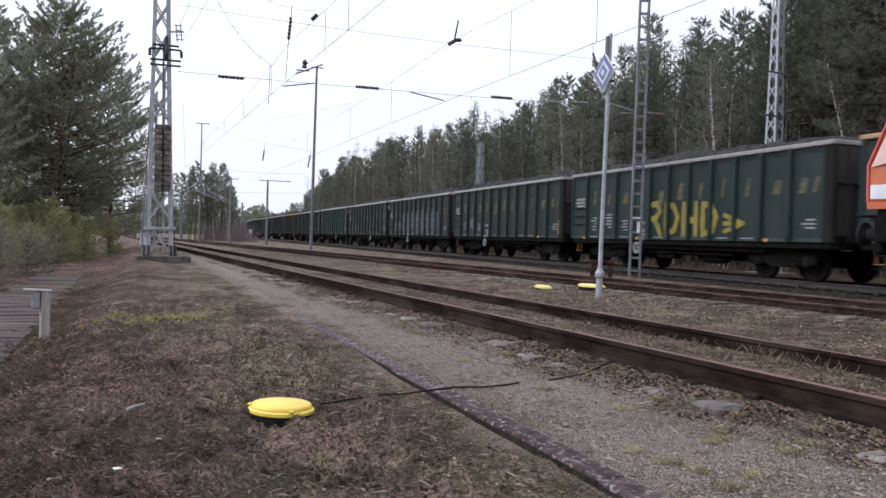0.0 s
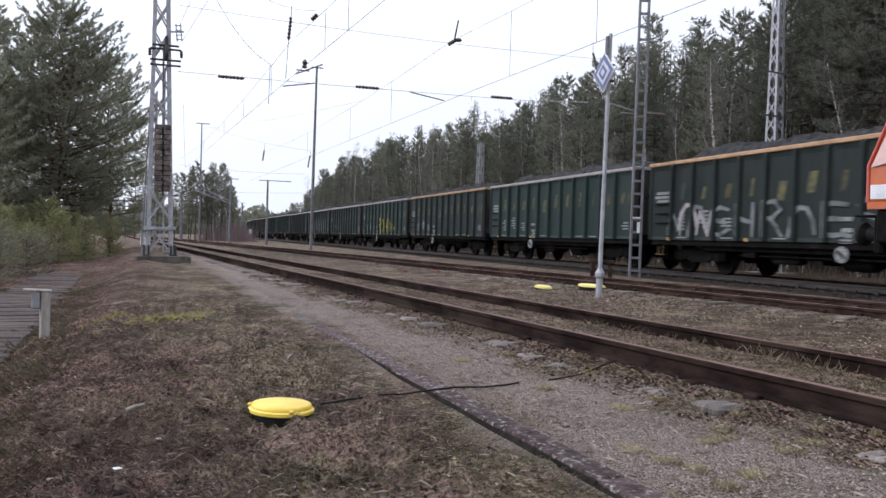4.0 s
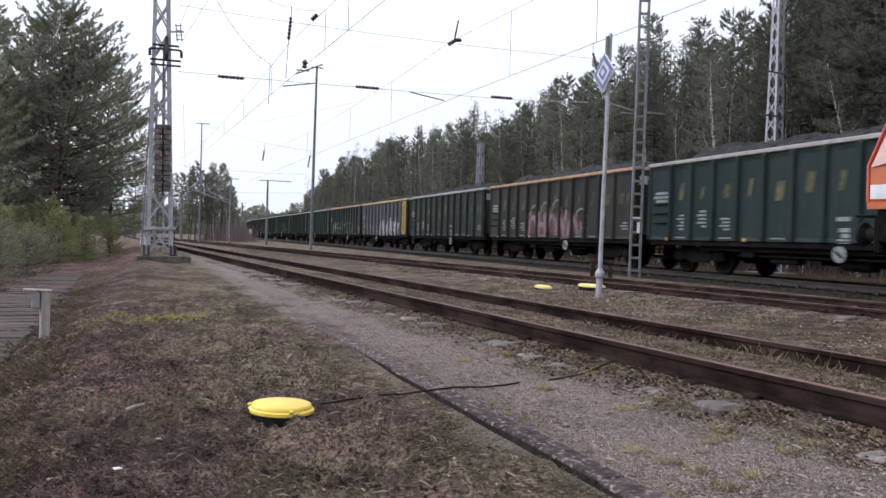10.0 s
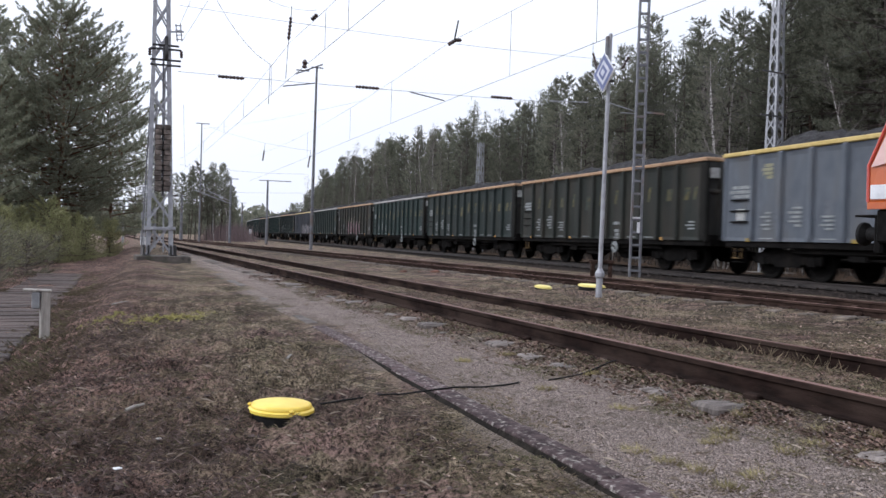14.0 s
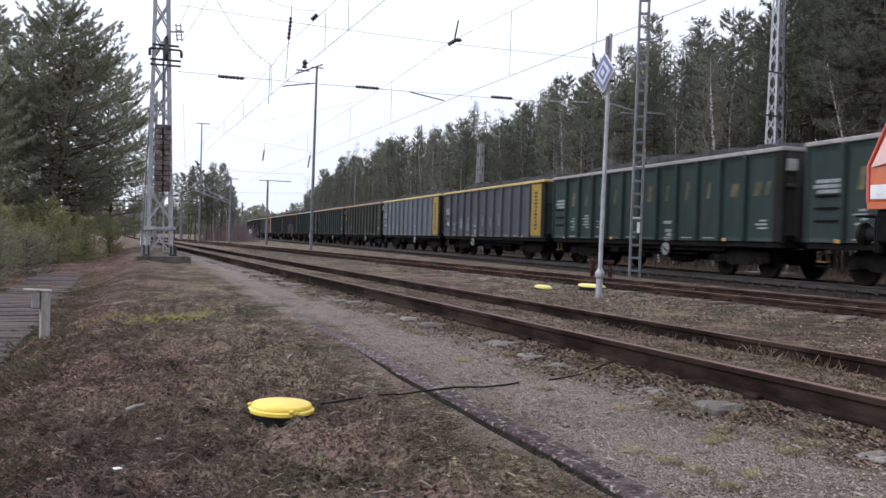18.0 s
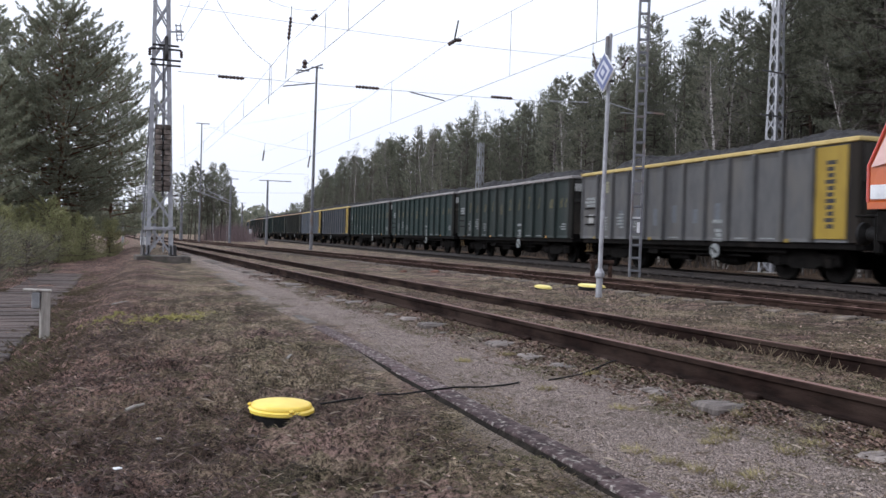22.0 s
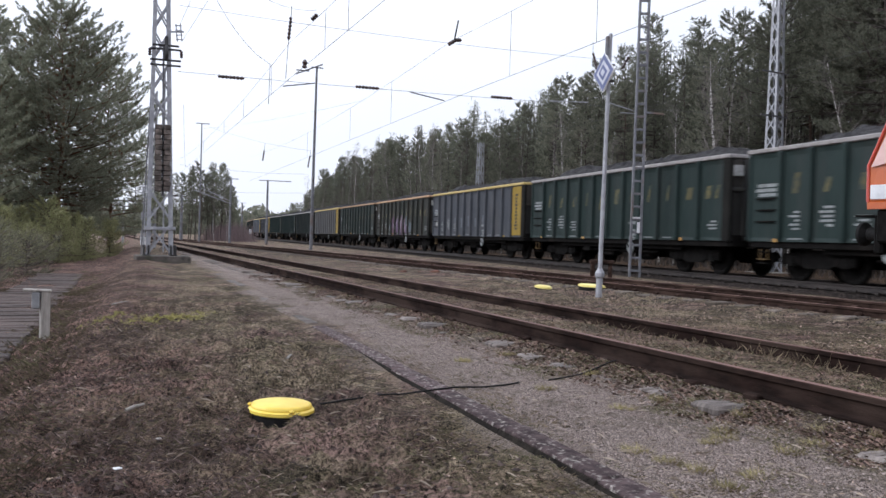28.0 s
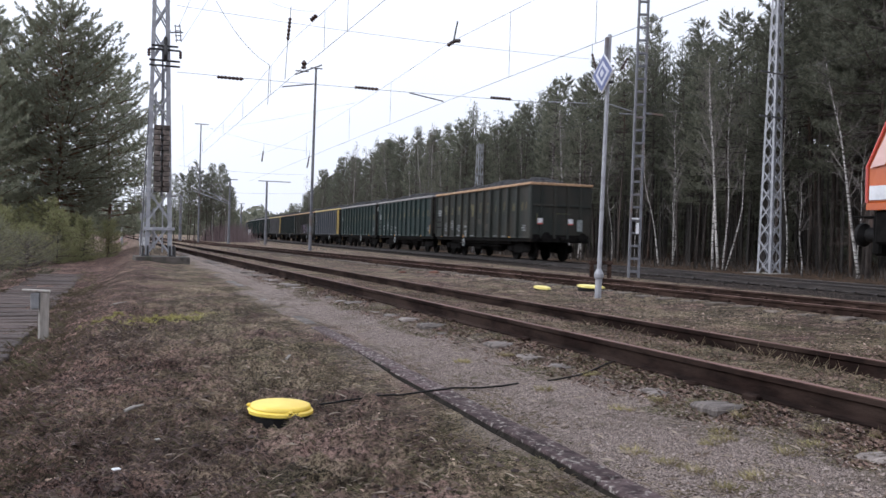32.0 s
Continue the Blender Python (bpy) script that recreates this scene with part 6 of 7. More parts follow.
# birches that lean before the wood: foot (x, y), sideways drift at a third, two thirds and the top, height, radius
def leaning_birch(x, y, drift, h, r0, seed, boughs):
    r = random.Random(seed)
    trunk, twigs = Mesh(), Mesh()
    aside = Vector((y, -x, 0)).normalized()
    knots = (0.0, drift[0], drift[1], drift[2])
    bend = []
    for i in range(13):
        t = i / 12
        off = float(np.interp(t * 3, (0, 1, 2, 3), knots)) + 0.05 * math.sin(t * 9 + seed)
        bend.append(aside * off + Vector((0.05 * math.sin(t * 7), 0, h * t)))
    trunk.tube(bend, [0.75 * r0 * (1 - 0.85 * i / 12) for i in range(13)], 8)
    for b in range(boughs):
        q = 0.35 + 0.63 * (b + r.random()) / boughs
        t = q * 12
        p = bend[min(11, int(t))].lerp(bend[min(12, int(t) + 1)], t - int(t))
        a, ln = r.uniform(0, 6.283), (1.05 - q) * h * 0.2 * r.uniform(0.5, 1.2) + 0.3
        out = Vector((math.cos(a), math.sin(a), r.uniform(0.9, 1.8))).normalized()
        p2 = p + out * ln + Vector((0, 0, 0.1 * ln))
        twigs.tube([p, p + out * ln * 0.5, p2], [0.020, 0.012, 0.005], 3, cap=False)
        for i in range(8):
            s = p.lerp(p2, r.uniform(0.3, 1.0))
            e = s + (out + unit(r) * 0.9).normalized() * r.uniform(0.25, 0.7)
            twigs.tube([s, e], [0.007, 0.003], 3, cap=False)
    t = thing("birch_tree", pose(x, y, ground_z(x, y) - 0.05), "white birch stem with dark bands, bare in winter", "tree", "birches at the wood's edge")
    part("trunk", trunk, BIRCHBARK, t, smooth=True)
    part("crown", twigs, PALETWIG, t)


for k, (x, y, drift, h, r0, boughs) in enumerate((
        (23.9, 31.7, (-0.20, -0.42, -0.62), 9.6, 0.095, 26), (23.8, 31.9, (-0.08, -0.20, -0.45), 9.2, 0.085, 22), (24.0, 31.4, (0.05, 0.12, 0.05), 8.4, 0.06, 20),
        (24.3, 31.6, (0.55, 0.80, 0.70), 8.8, 0.055, 18), (25.2, 28.8, (-0.10, -0.20, -0.28), 8.5, 0.060, 18), (25.0, 27.7, (-0.05, -0.05, -0.12), 4.2, 0.050, 8),
        (24.4, 24.1, (-0.35, -0.75, -1.3), 8.2, 0.085, 16), (24.6, 36.2, (-0.08, -0.05, -0.12), 8.2, 0.065, 18), (24.3, 37.0, (-0.40, -0.75, -1.0), 6.2, 0.060, 12),
        (24.2, 35.7, (0.05, 0.00, 0.05), 5.0, 0.045, 10), (24.0, 41.4, (-0.15, -0.3, -0.2), 7.0, 0.050, 16), (24.4, 47.3, (-0.35, -0.75, -0.95), 9.4, 0.085, 30),
        (24.6, 46.8, (0.30, 0.7, 0.9), 7.4, 0.055, 22), (25.0, 81.0, (0.1, 0.3, 0.5), 13.0, 0.12, 30), (25.2, 82.5, (-0.2, -0.5, -0.8), 12.6, 0.10, 28), (25.0, 79.6, (0.2, 0.2, 0.1), 12.0, 0.09, 28),
        (25.0, 94.0, (-0.3, -0.9, -1.4), 12.0, 0.10, 34), (25.2, 117.0, (0.0, 0.1, 0.1), 14.5, 0.14, 40), (25.6, 30.0, (0.1, 0.25, 0.2), 6.0, 0.040, 10), (25.4, 25.2, (0.1, 0.1, 0.3), 5.6, 0.040, 10))):
    leaning_birch(x, y, drift, h, r0, 700 + k, boughs)


def deep_wood():
    """Crowded stems and thin dark crowns that fill the depth of the wood."""
    r = random.Random(9)
    stems, crowns = Mesh(), Mesh()
    for i in range(620):
        y = r.uniform(20, 240) if i % 3 else r.uniform(24, 80)
        x = edge_x(y) + (r.uniform(2.5, 11) if i % 4 else r.uniform(11, 26))
        z0 = ground_z(x, y)
        h = 0.94 * wood_height(x, y) * r.uniform(0.85, 1.05)
        stems.tube([(x, y, z0 - 0.1), (x + r.uniform(-0.3, 0.3), y, z0 + h)], [r.uniform(0.06, 0.11), 0.02], 5, cap=False)
        for _ in range(60):
            q = r.random() ** 0.8
            a, ln = r.uniform(0, 6.283), 1.9 * (1 - q) * r.uniform(0.3, 1.1) + 0.2
            c = Vector((x + math.cos(a) * ln, y + math.sin(a) * ln, z0 + h * (0.22 + 0.78 * q)))
            for _ in range(8):
                e = c + unit(r) * r.uniform(0, 0.45)
                d, s = unit(r) * r.uniform(0.14, 0.30), unit(r) * r.uniform(0.035, 0.08)
                k = len(crowns.v)
                crowns.v += [tuple(e - d), tuple(e + s), tuple(e + d)]
                crowns.f.append((k, k + 1, k + 2))
    for i in range(44000):
        y = r.uniform(15, 110) if i % 4 else r.uniform(110, 220)
        x = edge_x(max(y, 0)) + r.uniform(10, 34)
        c = Vector((x, y, ground_z(x, y) + 0.78 * wood_height(x, y) * r.random() ** 1.1))
        d, s = unit(r) * r.uniform(0.3, 0.7), unit(r) * r.uniform(0.15, 0.35)
        k = len(crowns.v)
        crowns.v += [tuple(c - d), tuple(c + s), tuple(c + d), tuple(c - s)]
        crowns.f.append((k, k + 1, k + 2, k + 3))
    for i in range(14000):
        y = r.uniform(5, 150)
        x = edge_x(max(y, 0)) + r.uniform(24, 40)
        c = Vector((x, y, ground_z(x, y) + 9.0 * r.random()))
        d, s = unit(r) * r.uniform(0.7, 1.3), unit(r) * r.uniform(0.4, 0.8)
        k = len(crowns.v)
        crowns.v += [tuple(c - d), tuple(c + s), tuple(c + d), tuple(c - s)]
        crowns.f.append((k, k + 1, k + 2, k + 3))
    wood = thing("deep_wood", Matrix(), "dark crowded stems and crowns deep in the pine wood", "wood", kind="stuff")
    part("stems", stems, DEEPBARK, wood)
    part("crowns", crowns, PINE, wood)


deep_wood()

# undergrowth along the wood's edge
brush = Mesh()
r = random.Random(21)
for i in range(5200):
    y = 3 + 150 * r.random() ** 1.4
    x = edge_x(y) + r.uniform(-3.0, 5.0)
    z = ground_z(x, y)
    h = r.uniform(0.2, 0.9) * (1.5 if x > 27 else 0.7)
    d = Vector((r.uniform(-0.5, 0.5), r.uniform(-0.5, 0.5), 1)) * h
    k = len(brush.v)
    w = 0.012 + 0.0004 * y
    brush.v += [(x - w, y, z), (x + w, y, z), (x + d.x, y + d.y, z + d.z)]
    brush.f.append((k, k + 1, k + 2))
tagged(part("undergrowth", brush, GREYSTALK), "grey-brown stalks and grass below the wood", "undergrowth", kind="stuff")

# pines on the near side of the siding
near_specs = ((501, 12.6, 0.13, 3.7, 46, (-5.2, 44.0)), (502, 11.6, 0.10, 3.3, 40, (-8.0, 42.0)), (503, 11.0, 0.10, 3.0, 36, (-3.3, 49.0)), (504, 9.6, 0.06, 3.0, 34, (-8.6, 37.0)), (505, 12.2, 0.10, 3.2, 36, (-6.5, 46.0)))
for seed, h, start, spread, whorls, (x, y) in near_specs:
    a, b = pine_parts(seed, h, start, spread, whorls, (5, 7), 0.26, 3, 20, 0.15, 0.028, dome=1.25)
    plant("pine_tree", x, y, a.data("pine_trunk", REDBARK, True), b.data("pine_crown", PINE_NEAR), "broad dense pine with reddish trunk beside the heath", "tree", "pines beside the heath")

small_a, small_b = pine_parts(611, 3.2, 0.03, 1.3, 22, (5, 7), 0.18, 2, 14, 0.12, 0.020, dome=0.1, bare=0.1)
small = (small_a.data("spruce_trunk", PINEBARK, True), small_b.data("spruce_crown", SPRUCE))
for x, y, s in ((-5.2, 30.0, 0.62), (-4.0, 33.5, 0.60), (-6.2, 33.0, 0.78), (-3.2, 36.0, 0.55), (-7.2, 28.5, 0.62), (-5.0, 38.0, 0.8), (-2.8, 42.0, 0.55), (-8.0, 31.0, 0.85), (-4.6, 31.2, 0.45), (-5.8, 36.0, 0.7), (-3.9, 38.5, 0.6)):
    plant("young_pine", x, y, *small, "young bushy yellow-green pine at the bank", "young tree", "young pines on the bank", s, rnd.uniform(0, 6.28))

low_a, low_b = pine_parts(621, 1.5, 0.02, 1.3, 14, (5, 7), 0.22, 2, 8, 0.12, 0.012, dome=0.8, bare=0.1)
low_bush = (low_a.data("bush_stems", TWIG, True), low_b.data("bush_crown", HEATHER))
for x, y, s in ((-4.4, 21.5, 0.8), (-5.4, 23.5, 1.0), (-6.2, 20.5, 1.0), (-3.9, 25.5, 0.7), (-5.0, 18.5, 0.75), (-6.4, 25.5, 1.1), (-3.7, 17.0, 0.5)):
    plant("heath_bush", x, y, *low_bush, "low grey-green bush on the heath", "bush", "bushes on the heath", s, rnd.uniform(0, 6.28))

# trees far down the line
for k, (x, y, s) in enumerate(((4.0, 100, 0.62), (6.0, 104, 0.68), (2.4, 106, 0.6), (8.2, 120, 0.6), (5.0, 118, 0.66), (0.5, 98, 0.5), (-1.5, 104, 0.55), (7.0, 112, 0.55), (-3.5, 90, 0.6), (-5.5, 86, 0.7), (-7.5, 92, 0.75), (9.6, 138, 0.55), (-2.0, 118, 0.62), (2.0, 97, 0.6), (3.3, 99, 0.64), (4.6, 101, 0.66), (5.6, 100, 0.6), (1.2, 102, 0.62), (6.4, 103, 0.58), (3.0, 108, 0.66), (5.2, 108, 0.68))):
    plant("pine_tree", x, y, *forest_pines[k % 7], "pine in the far clump beside the tracks", "tree", "far pines", s, k * 1.3)
for k, (x, y, s) in enumerate(((3.0, 96, 0.55), (4.6, 95, 0.6), (6.2, 98, 0.5))):
    plant("birch_tree", x, y, *birches[k], "bare birch before the far clump", "tree", "far birches", s, k * 2.0)
rb = Mesh()
r = random.Random(31)
for i in range(2600):
    x, y = r.gauss(6.8, 1.3), r.uniform(98, 112)
    z = ground_z(x, y)
    h = r.uniform(0.6, 2.6)
    k = len(rb.v)
    rb.v += [(x - 0.016, y, z), (x + 0.016, y, z), (x + r.uniform(-0.5, 0.5), y, z + h)]
    rb.f.append((k, k + 1, k + 2))
tagged(part("bare_brush", rb, BRUSHRED), "reddish bare brush beside the far tracks", "brush", kind="stuff")


def far_woods():
    """The dark line of woods that closes the view behind everything."""
    r = random.Random(51)
    m = Mesh()
    for i in range(26000):
        a = r.uniform(-10, 14) if i % 2 else r.uniform(-75, 110)
        d = r.uniform(290, 380)
        x, y = d * math.sin(radians(a)), d * math.cos(radians(a))
        top = (9 if -10 < a < 14 else 13) + 4 * noise.noise((a * 0.8, 2.0, 0)) + 2 * noise.noise((a * 4, 5.0, 0))
        z = r.uniform(-0.5, top)
        s = r.uniform(0.7, 1.6)
        p, q = unit(r) * s, unit(r) * s
        k = len(m.v)
        m.v += [(x - p.x, y - p.y, z - p.z), (x + q.x, y + q.y, z + q.z), (x + p.x, y + p.y, z + p.z + s * 0.5)]
        m.f.append((k, k + 1, k + 2))
    tagged(part("far_woods", m, PINE), "distant dark line of woods", "woods", kind="stuff")


far_woods()


# ---------------------------------------------------------------- grass, moss, leaves and sticks on the ground
def scatter(name, label, category, mat, count, seed, where, length, width, lie=0.5, rise=1.0):
    r = random.Random(seed)
    m = Mesh()
    for i in range(count):
        spot = where(r)
        if spot is None:
            continue
        x, y = spot
        z = ground_z(x, y) - 0.004
        a = r.uniform(0, 6.283)
        ln = length * r.uniform(0.5, 1.4)
        up = (r.uniform(0.05, 1.0) * (1 - lie) + 0.08) * rise
        d = Vector((math.cos(a), math.sin(a), up)).normalized() * ln
        s = Vector((-math.sin(a), math.cos(a), 0)) * (width / 2) * r.uniform(0.6, 1.5)
        b = Vector((x, y, z))
        k = len(m.v)
        mid = b + d * 0.55 + Vector((0, 0, 0.10 * ln))
        m.v += [tuple(b - s), tuple(b + s), tuple(mid + s * 0.8), tuple(b + d), tuple(mid - s * 0.8)]
        m.f.append((k, k + 1, k + 2, k + 3, k + 4))
    return tagged(part(name, m, mat), label, category, kind="stuff")


def wedge(r, far=18.0, power=1.6):
    """A spot on the ground before the camera, denser close by."""
    d = 2.6 + far * r.random() ** power
    a = radians(18.4 + r.uniform(-33, 33))
    return d * math.sin(a), d * math.cos(a)


def on_rails(x, y):
    return any(abs(abs(x - c) - 0.7525) < 0.07 for c in (track1_x(y), track2_x(y))) or abs(x - MAIN_X) < 1.6


def grassy(r, keep, seed):
    x, y = wedge(r)
    u = x + 0.039 * y
    if on_rails(x, y) or 1.80 < u < 2.06 or math.hypot(x - 0.635, y - 4.79) < 0.22:
        return None
    if x > 13.0 or u < -0.9:
        return None
    p = noise.noise((x * 1.3, y * 1.3, seed)) + 0.5 * noise.noise((x * 4, y * 4, seed))
    if u < 1.5 and y < 4.4:
        p -= 0.45 * smooth(4.4, 3.7, y) * smooth(1.5, 1.1, u)
    if 2.1 < u < 3.2 - 0.02 * y:
        p -= 0.55
    return (x, y) if p > keep else None


scatter("dry_grass", "flattened dry winter grass blades", "grass", DRYGRASS, 95000, 1, lambda r: grassy(r, r.uniform(-0.3, 0.25), 2.0), 0.046, 0.0020, 0.6)
scatter("green_grass", "sparse dull green grass", "grass", GREENGRASS, 170000, 2, lambda r: grassy(r, r.uniform(-0.35, 0.35), 9.0), 0.034, 0.0018, 0.5)


def heath(r):
    d = 3.0 + 24 * r.random() ** 1.3
    a = radians(18.4 + r.uniform(-33, -12))
    x, y = d * math.sin(a), d * math.cos(a)
    u = x + 0.039 * y
    if u > 0.3 + 0.5 * noise.noise((x, y, 4)) or -2.65 < x + 0.047 * (y - 9) < -1.62:
        return None
    return x, y


def soil_litter(r):
    x, y = wedge(r, 14.0, 1.3)
    u = x + 0.039 * y
    return (x, y) if u < 1.7 and not -2.65 < x + 0.047 * (y - 9) < -1.55 else None


def heather_spot(r):
    d = 3.2 + 16 * r.random() ** 1.25
    a = radians(18.4 + r.uniform(-33, -17))
    x, y = d * math.sin(a), d * math.cos(a)
    u = x + 0.039 * y
    walk_side = x + 0.047 * (y - 9)
    if u > -0.60 + r.gauss(0, 0.12) + 0.35 * noise.noise((x * 1.6, y * 1.1, 44)) or -2.58 < walk_side < -1.66 - 0.012 * max(0.0, y - 10) + 0.12 * noise.noise((x, y * 1.3, 9)):
        return None
    return (x, y) if noise.noise((x * 2.4, y * 1.6, 41)) > r.uniform(-0.6, 0.5) else None


def verge_spot(r):
    y = 4.2 + 14 * r.random() ** 1.2
    x = track1_x(y) - 0.85 - 0.75 * r.random() ** 1.3
    return (x, y) if noise.noise((x * 1.9, y * 1.1, 52)) > 0.0 else None


HEATHERS = leaf_material("olive_brown_heather", (0.050, 0.040, 0.026), (0.215, 0.172, 0.112), 0.9, 0.3)
scatter("heather", "olive-brown heather and grass clumps beside the walkway", "heath", HEATHERS, 80000, 33, heather_spot, 0.065, 0.0032, 0.25, 1.3)
scatter("verge_grass", "short olive grass along the siding", "grass", GREENGRASS, 34000, 34, verge_spot, 0.030, 0.0026, 0.3)
HEATHBROWN = leaf_material("brown_heath_stalks", (0.05, 0.037, 0.035), (0.25, 0.185, 0.165), 0.95)
scatter("heath_stalks", "brown heather and dead stalks on the bank", "heath", HEATHBROWN, 60000, 3, heath, 0.042, 0.0030, 0.35)
scatter("bank_grass", "dark green grass at the foot of the bank", "grass", GREENGRASS, 22000, 13, lambda r: (lambda s: s if s and s[0] + 0.039 * s[1] < -0.75 and noise.noise((s[0] * 1.1, s[1] * 0.7, 23)) > -0.1 else None)(heath(r)), 0.09, 0.0040, 0.2)
scatter("soil_litter", "dark twigs and needles on bare soil", "litter", HEATHBROWN, 28000, 4, soil_litter, 0.030, 0.0018, 0.6)


def leaf_spot(r):
    x, y = wedge(r, 20.0, 1.4)
    return None if on_rails(x, y) or x > 13 else (x, y)


scatter("dead_leaves", "scattered pale brown dead leaves", "leaves", DEADLEAF, 1700, 5, leaf_spot, 0.028, 0.014, 0.8)


def twig_spot(r):
    x, y = wedge(r, 13.0, 1.3)
    u = x + 0.039 * y
    return None if on_rails(x, y) or u > 4.6 or 1.8 < u < 2.08 or math.hypot(x - 0.635, y - 4.79) < 0.25 else (x, y)


PALESTRAW = leaf_material("bleached_straw_and_twigs", (0.16, 0.125, 0.095), (0.50, 0.42, 0.34), 0.9)
scatter("straw", "bleached straw and thin twigs strewn on the soil", "litter", PALESTRAW, 4200, 35, twig_spot, 0.075, 0.0014, 0.85)
scatter("dry_stalks", "clump of tall pale stalks between the rails", "grass", DRYGRASS, 130, 36, lambda r: (4.74 + r.gauss(0, 0.14), 5.45 + r.gauss(0, 0.32)), 0.11, 0.0009, 0.0, 3.0)


def between_spot(r):
    y = 5.0 + 14 * r.random() ** 1.2
    x = track1_x(y) + 0.85 + r.random() * (track2_x(y) - track1_x(y) - 1.7)
    return (x, y) if noise.noise((x * 1.4, y * 1.1, 71)) > r.uniform(-0.6, 0.3) else None


CRUMBS = leaf_material("leaf_and_bark_crumbs", (0.020, 0.014, 0.012), (0.48, 0.360, 0.290), 0.9)
scatter("leaf_crumbs", "broken leaf and bark crumbs on the soil", "litter", CRUMBS, 34000, 37, twig_spot, 0.014, 0.008, 0.55)
scatter("bark_litter", "brown leaves and bark between the two tracks", "litter", CRUMBS, 15000, 38, between_spot, 0.036, 0.018, 0.55)


def rail_litter(r):
    y = 3.0 + 17 * r.random() ** 1.5
    x = track1_x(y) + (r.uniform(-1.5, 2.6) if r.random() < 0.55 else -0.82 - abs(r.gauss(0, 0.26)))
    if on_rails(x, y) or noise.noise((x * 1.5, y * 1.2, 16)) < -0.15 - (0.25 if abs(x - track1_x(y)) < 1.2 else 0):
        return None
    return x, y


scatter("leaf_litter", "dark brown dead leaves along the siding", "leaves", LITTERLEAF, 30000, 15, rail_litter, 0.040, 0.018, 0.45)


def tall(r):
    y = r.uniform(4.2, 9.5)
    x = track1_x(y) + r.uniform(-0.65, 0.7)
    return (x, y) if noise.noise((x * 2, y * 1.4, 6)) > 0.15 and not on_rails(x, y) else None


scatter("tall_dry_grass", "tall pale dry grass between the rails", "grass", DRYGRASS, 1300, 6, tall, 0.075, 0.0009, 0.0, 2.0)


def stones(name, label, mat, count, seed, spot):
    """Loose stones, each a small uneven pyramid."""
    r = random.Random(seed)
    m = Mesh()
    for i in range(count):
        x, y, s = spot(r)
        if abs(abs(x - track2_x(y)) - 0.7525) < 0.09:
            continue
        c = Vector((x, y, ground_z(x, y) + s * 0.3))
        ring = [c + Vector((math.cos(a) * s * r.uniform(0.6, 1.2), math.sin(a) * s * r.uniform(0.6, 1.2), 0)) for a in (0, 1.6, 3.1, 4.7)]
        k = len(m.v)
        m.v += [tuple(p) for p in ring] + [tuple(c + Vector((r.uniform(-0.3, 0.3) * s, r.uniform(-0.3, 0.3) * s, s * 0.8)))]
        m.f += [(k, k + 1, k + 4), (k + 1, k + 2, k + 4), (k + 2, k + 3, k + 4), (k + 3, k, k + 4)]
    tagged(part(name, m, mat), label, "gravel", kind="stuff")


def path_stone(r):
    while True:
        x, y = wedge(r, 12, 1.2)
        if 2.12 < x + 0.039 * y < 3.8:
            return x, y, 0.003 + 0.008 * r.random() ** 2


def track_stone(r):
    y = r.uniform(5, 40)
    x = MAIN_X + r.uniform(-2.6, -0.9) if r.random() < 0.5 else track2_x(y) + r.uniform(-1.9, 1.9)
    return x, y, r.uniform(0.012, 0.032)


PATHSTONE = leaf_material("pinkish_grey_gravel", (0.060, 0.046, 0.040), (0.34, 0.280, 0.252), 0.9)
TRACKSTONE = leaf_material("dark_brown_ballast", (0.016, 0.0125, 0.011), (0.070, 0.055, 0.047), 0.9)
stones("path_gravel", "loose pinkish-grey gravel on the footpath", PATHSTONE, 16000, 8, path_stone)
stones("track_ballast", "loose dark brown ballast stones along the tracks", TRACKSTONE, 12000, 28, track_stone)


def clods():
    """Lumps of dark soil and bark thrown up on the bank."""
    r = random.Random(18)
    m = Mesh()
    for i in range(9000):
        x, y = wedge(r, 11.0, 1.3)
        u = x + 0.039 * y
        if u > 1.72 or -2.65 < x + 0.047 * (y - 9) < -1.55 or math.hypot(x - 0.635, y - 4.79) < 0.2:
            continue
        if noise.noise((x * 1.7, y * 1.7, 31)) < -0.05:
            continue
        s = 0.004 + 0.017 * r.random() ** 2.5
        c = Vector((x, y, ground_z(x, y) + s * 0.2))
        ring = [c + Vector((math.cos(a) * s * r.uniform(0.6, 1.6), math.sin(a) * s * r.uniform(0.6, 1.3), r.uniform(-0.2, 0.3) * s)) for a in (0, 1.25, 2.5, 3.8, 5.0)]
        k = len(m.v)
        m.v += [tuple(p) for p in ring] + [tuple(c + Vector((r.uniform(-0.4, 0.4) * s, r.uniform(-0.4, 0.4) * s, s * r.uniform(0.5, 1.0))))]
        m.f += [(k + j, k + (j + 1) % 5, k + 5) for j in range(5)]
    CLOD = leaf_material("dark_soil_clods", (0.016, 0.011, 0.010), (0.15, 0.11, 0.10), 0.95)
    tagged(part("soil_clods", m, CLOD), "dark clods of soil and bark on the bank", "soil", kind="stuff")


clods()


TUFTS = ((2.27, 2.9), (2.22, 3.53), (2.25, 3.30), (2.30, 3.16), (2.84, 3.67), (2.94, 3.30), (3.33, 3.17), (2.95, 3.82), (3.19, 3.40), (2.72, 3.6), (2.48, 5.12), (2.65, 4.4), (3.05, 4.6), (2.35, 6.43), (3.45, 3.6), (3.6, 3.35), (3.3, 4.1), (3.75, 3.9), (2.5, 3.0), (3.1, 5.6), (2.9, 6.8))


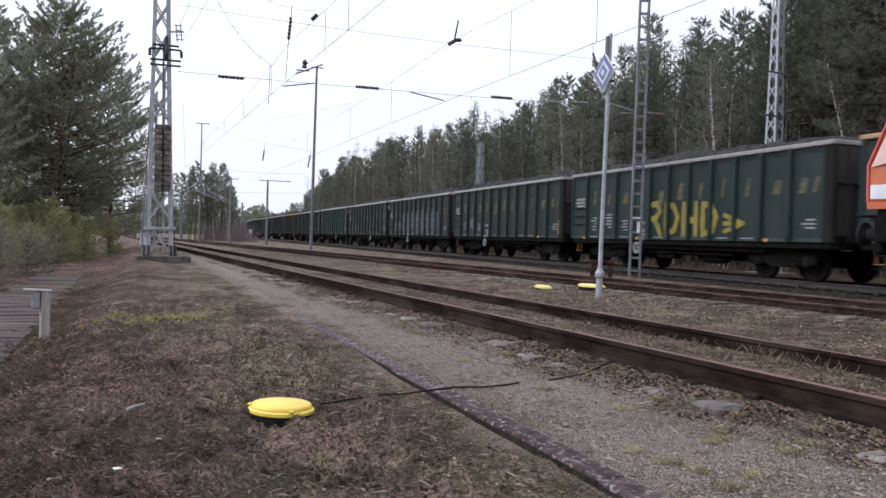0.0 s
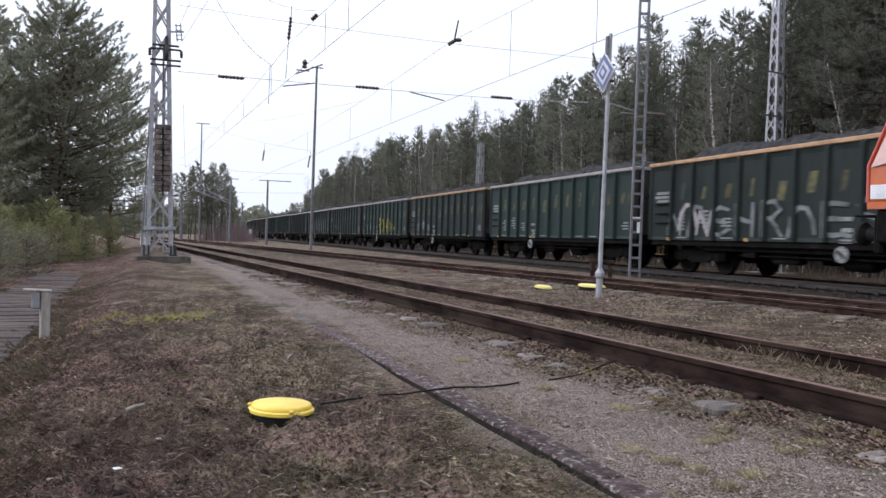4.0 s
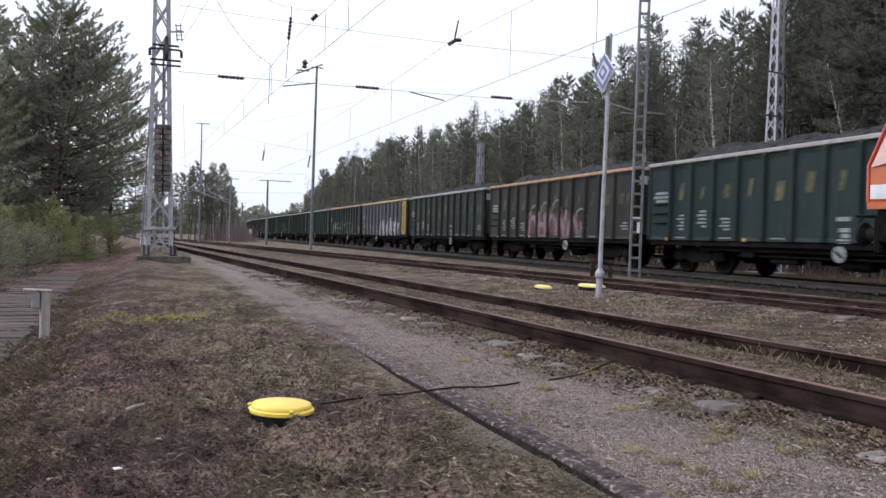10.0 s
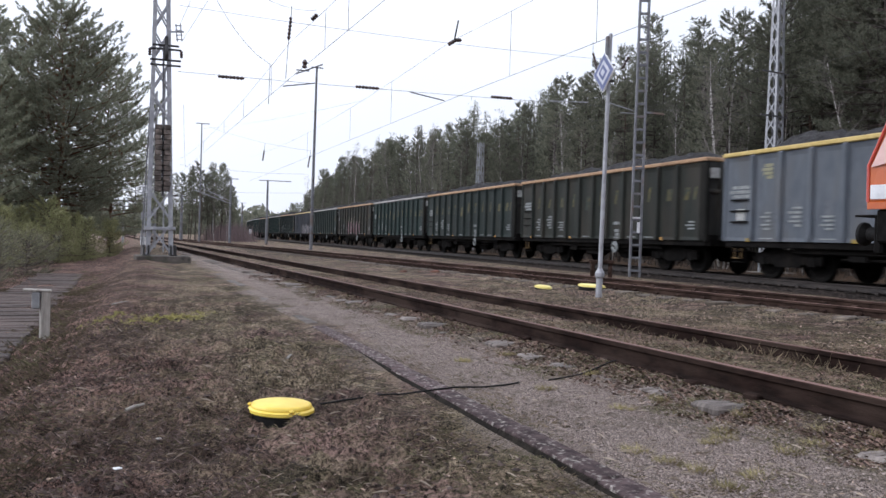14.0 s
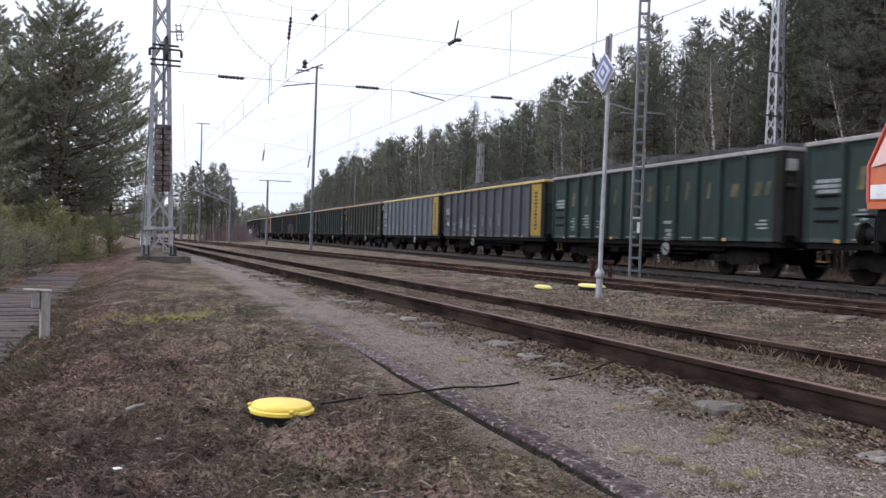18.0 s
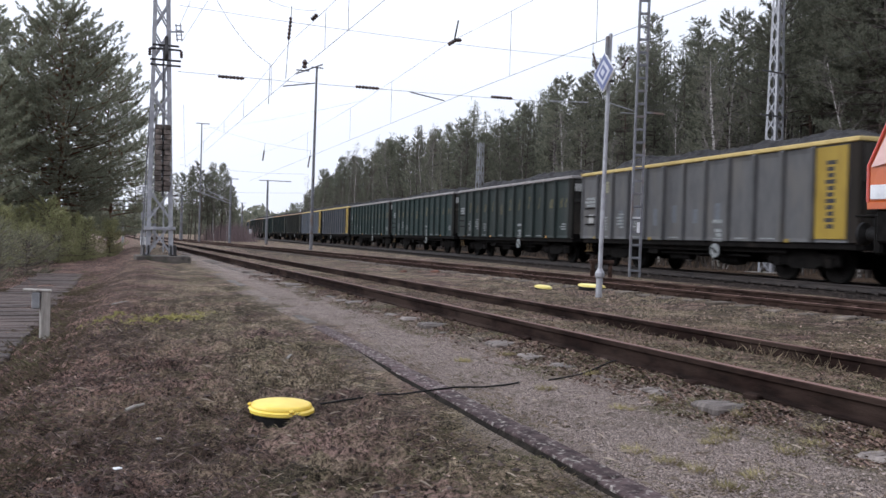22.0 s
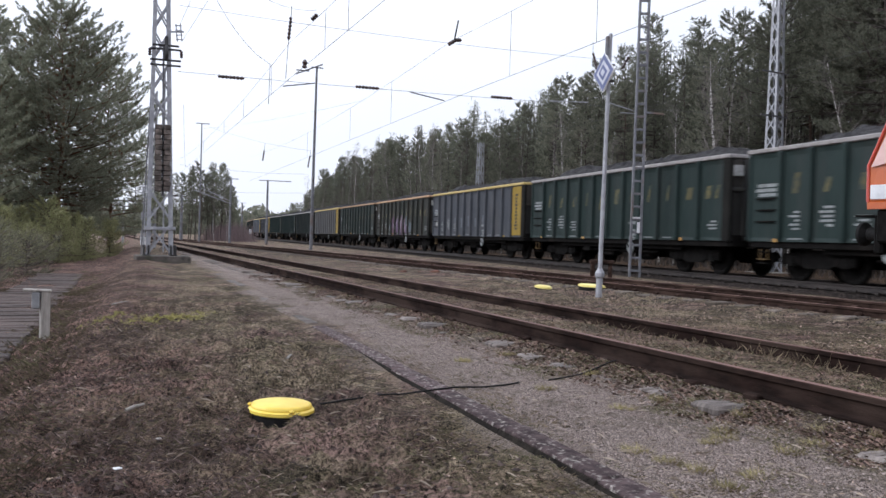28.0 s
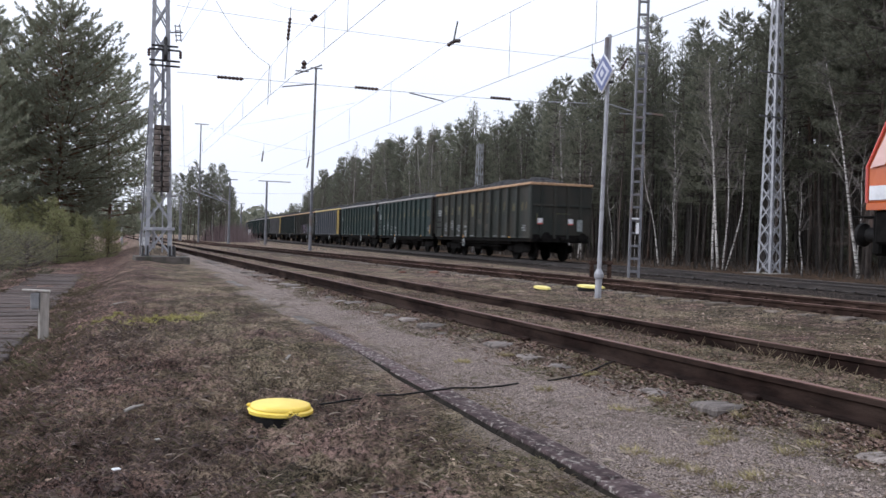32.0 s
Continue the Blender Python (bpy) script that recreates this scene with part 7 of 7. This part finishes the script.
def grass_tuft(x, y, seed):
    r = random.Random(seed)
    m = Mesh()
    for i in range(170):
        a, d = r.uniform(0, 6.28), 0.07 * r.random() ** 0.7
        bx, by = d * math.cos(a), d * math.sin(a)
        ln = r.uniform(0.02, 0.06)
        out = Vector((math.cos(a) + r.uniform(-0.6, 0.6), math.sin(a) + r.uniform(-0.6, 0.6), r.uniform(0.5, 1.6))).normalized() * ln
        k = len(m.v)
        m.v += [(bx - 0.0018, by, 0), (bx + 0.0018, by, 0), (bx + out.x, by + out.y, out.z)]
        m.f.append((k, k + 1, k + 2))
    ob = part("grass_tuft", m, TUFTGRASS, m=pose(x, y, ground_z(x, y) - 0.004))
    tagged(ob, "small yellow-green grass tuft on the gravel path", "grass", "grass tufts on the path")


for k, (x, y) in enumerate(TUFTS):
    grass_tuft(x, y, k)


def moss_patch(cx, cy, length, width, turn, seed, count):
    r = random.Random(seed)
    m = Mesh()
    ca, sa = math.cos(radians(turn)), math.sin(radians(turn))
    for i in range(count):
        p, q = r.gauss(0, length / 2.6), r.gauss(0, width / 2.6)
        x, y = cx + p * ca - q * sa, cy + p * sa + q * ca
        if noise.noise((x * 5, y * 5, seed)) < -0.12:
            continue
        z = ground_z(x, y) - 0.003
        a, ln = r.uniform(0, 6.28), r.uniform(0.02, 0.042)
        k = len(m.v)
        m.v += [(x - 0.006 * math.sin(a), y + 0.006 * math.cos(a), z), (x + 0.006 * math.sin(a), y - 0.006 * math.cos(a), z), (x + ln * 0.6 * math.cos(a), y + ln * 0.6 * math.sin(a), z + ln * 0.7)]
        m.f.append((k, k + 1, k + 2))
    tagged(part("moss_patch", m, MOSS), "bright yellow-green moss on the bank", "moss", kind="stuff")


moss_patch(-0.05, 10.05, 1.0, 0.26, 58, 3, 6500)
moss_patch(-0.68, 10.3, 0.5, 0.30, 50, 4, 3200)

# single sticks and scraps
for x, y, ln, turn, mat, label in ((-0.75, 12.3, 0.42, 60, POSTWOOD, "pale broken stick on the bank"), (0.95, 6.9, 0.18, 62, POSTWOOD, "short pale stick in the grass"), (-0.22, 5.05, 0.12, 35, POSTWOOD, "pale splinter on the soil")):
    ob = part("stick", Mesh().tube([(0, 0, 0), (ln * 0.5, 0.01, 0.012), (ln, 0, 0.02)], [0.012, 0.011, 0.006], 6), mat, m=pose(x, y, ground_z(x, y) + 0.012, 0, 0, turn))
    tagged(ob, label, "stick")
for x, y, s, mat in ((-0.19, 3.72, 0.022, WHITEPAINT), (-0.45, 3.9, 0.04, DEADLEAF), (-0.03, 4.15, 0.016, POSTWOOD), (-0.9, 5.4, 0.014, WHITEPAINT)):
    ob = part("paper_scrap", Mesh().box((0, 0, 0), (s * 1.7, s, 0.006), 0.002), mat, m=pose(x, y, ground_z(x, y) + 0.012, 8, 5, 40))
    tagged(ob, "small pale scrap of litter on the soil", "litter")
BRICK = material("dull_red_brick", (0.10, 0.045, 0.032), (0.20, 0.095, 0.07), 0.9, 9, 0.5)
for x, y, s in ((6.6, 23.5, 0.12), (7.3, 22.6, 0.14), (7.0, 23.2, 0.08)):
    ob = part("brick_rubble", Mesh().box((0, 0, 0), (s * 2, s, s * 0.6), 0.02), BRICK, m=pose(x, y, ground_z(x, y) + 0.02, 10, 8, s * 900))
    tagged(ob, "reddish lump of brick rubble", "rubble")
box = thing("point_indicator", pose(11.6, 20.6, -0.2), "low rusty trackside frame with two legs", "trackside box")
for s in (-0.28, 0.28):
    part("leg", Mesh().box((s, 0, 0.28), (0.10, 0.10, 0.56), 0.012), RUST_PALE, box)
part("crosspiece", Mesh().box((0, 0, 0.5), (0.75, 0.12, 0.10), 0.012), RUST_PALE, box)


# ---------------------------------------------------------------- movement
def motions():
    for n, ob in train:
        rows = []
        for k in range(33):
            t = 32.0 * k / 32
            x, y, h = main_place(rear_at(t) - PITCH * n + HALF)
            rows.append((t, Matrix.Translation((x, y, 0)) @ Matrix.Rotation(-h, 4, "Z")))
        walk(ob, rows)


motions()
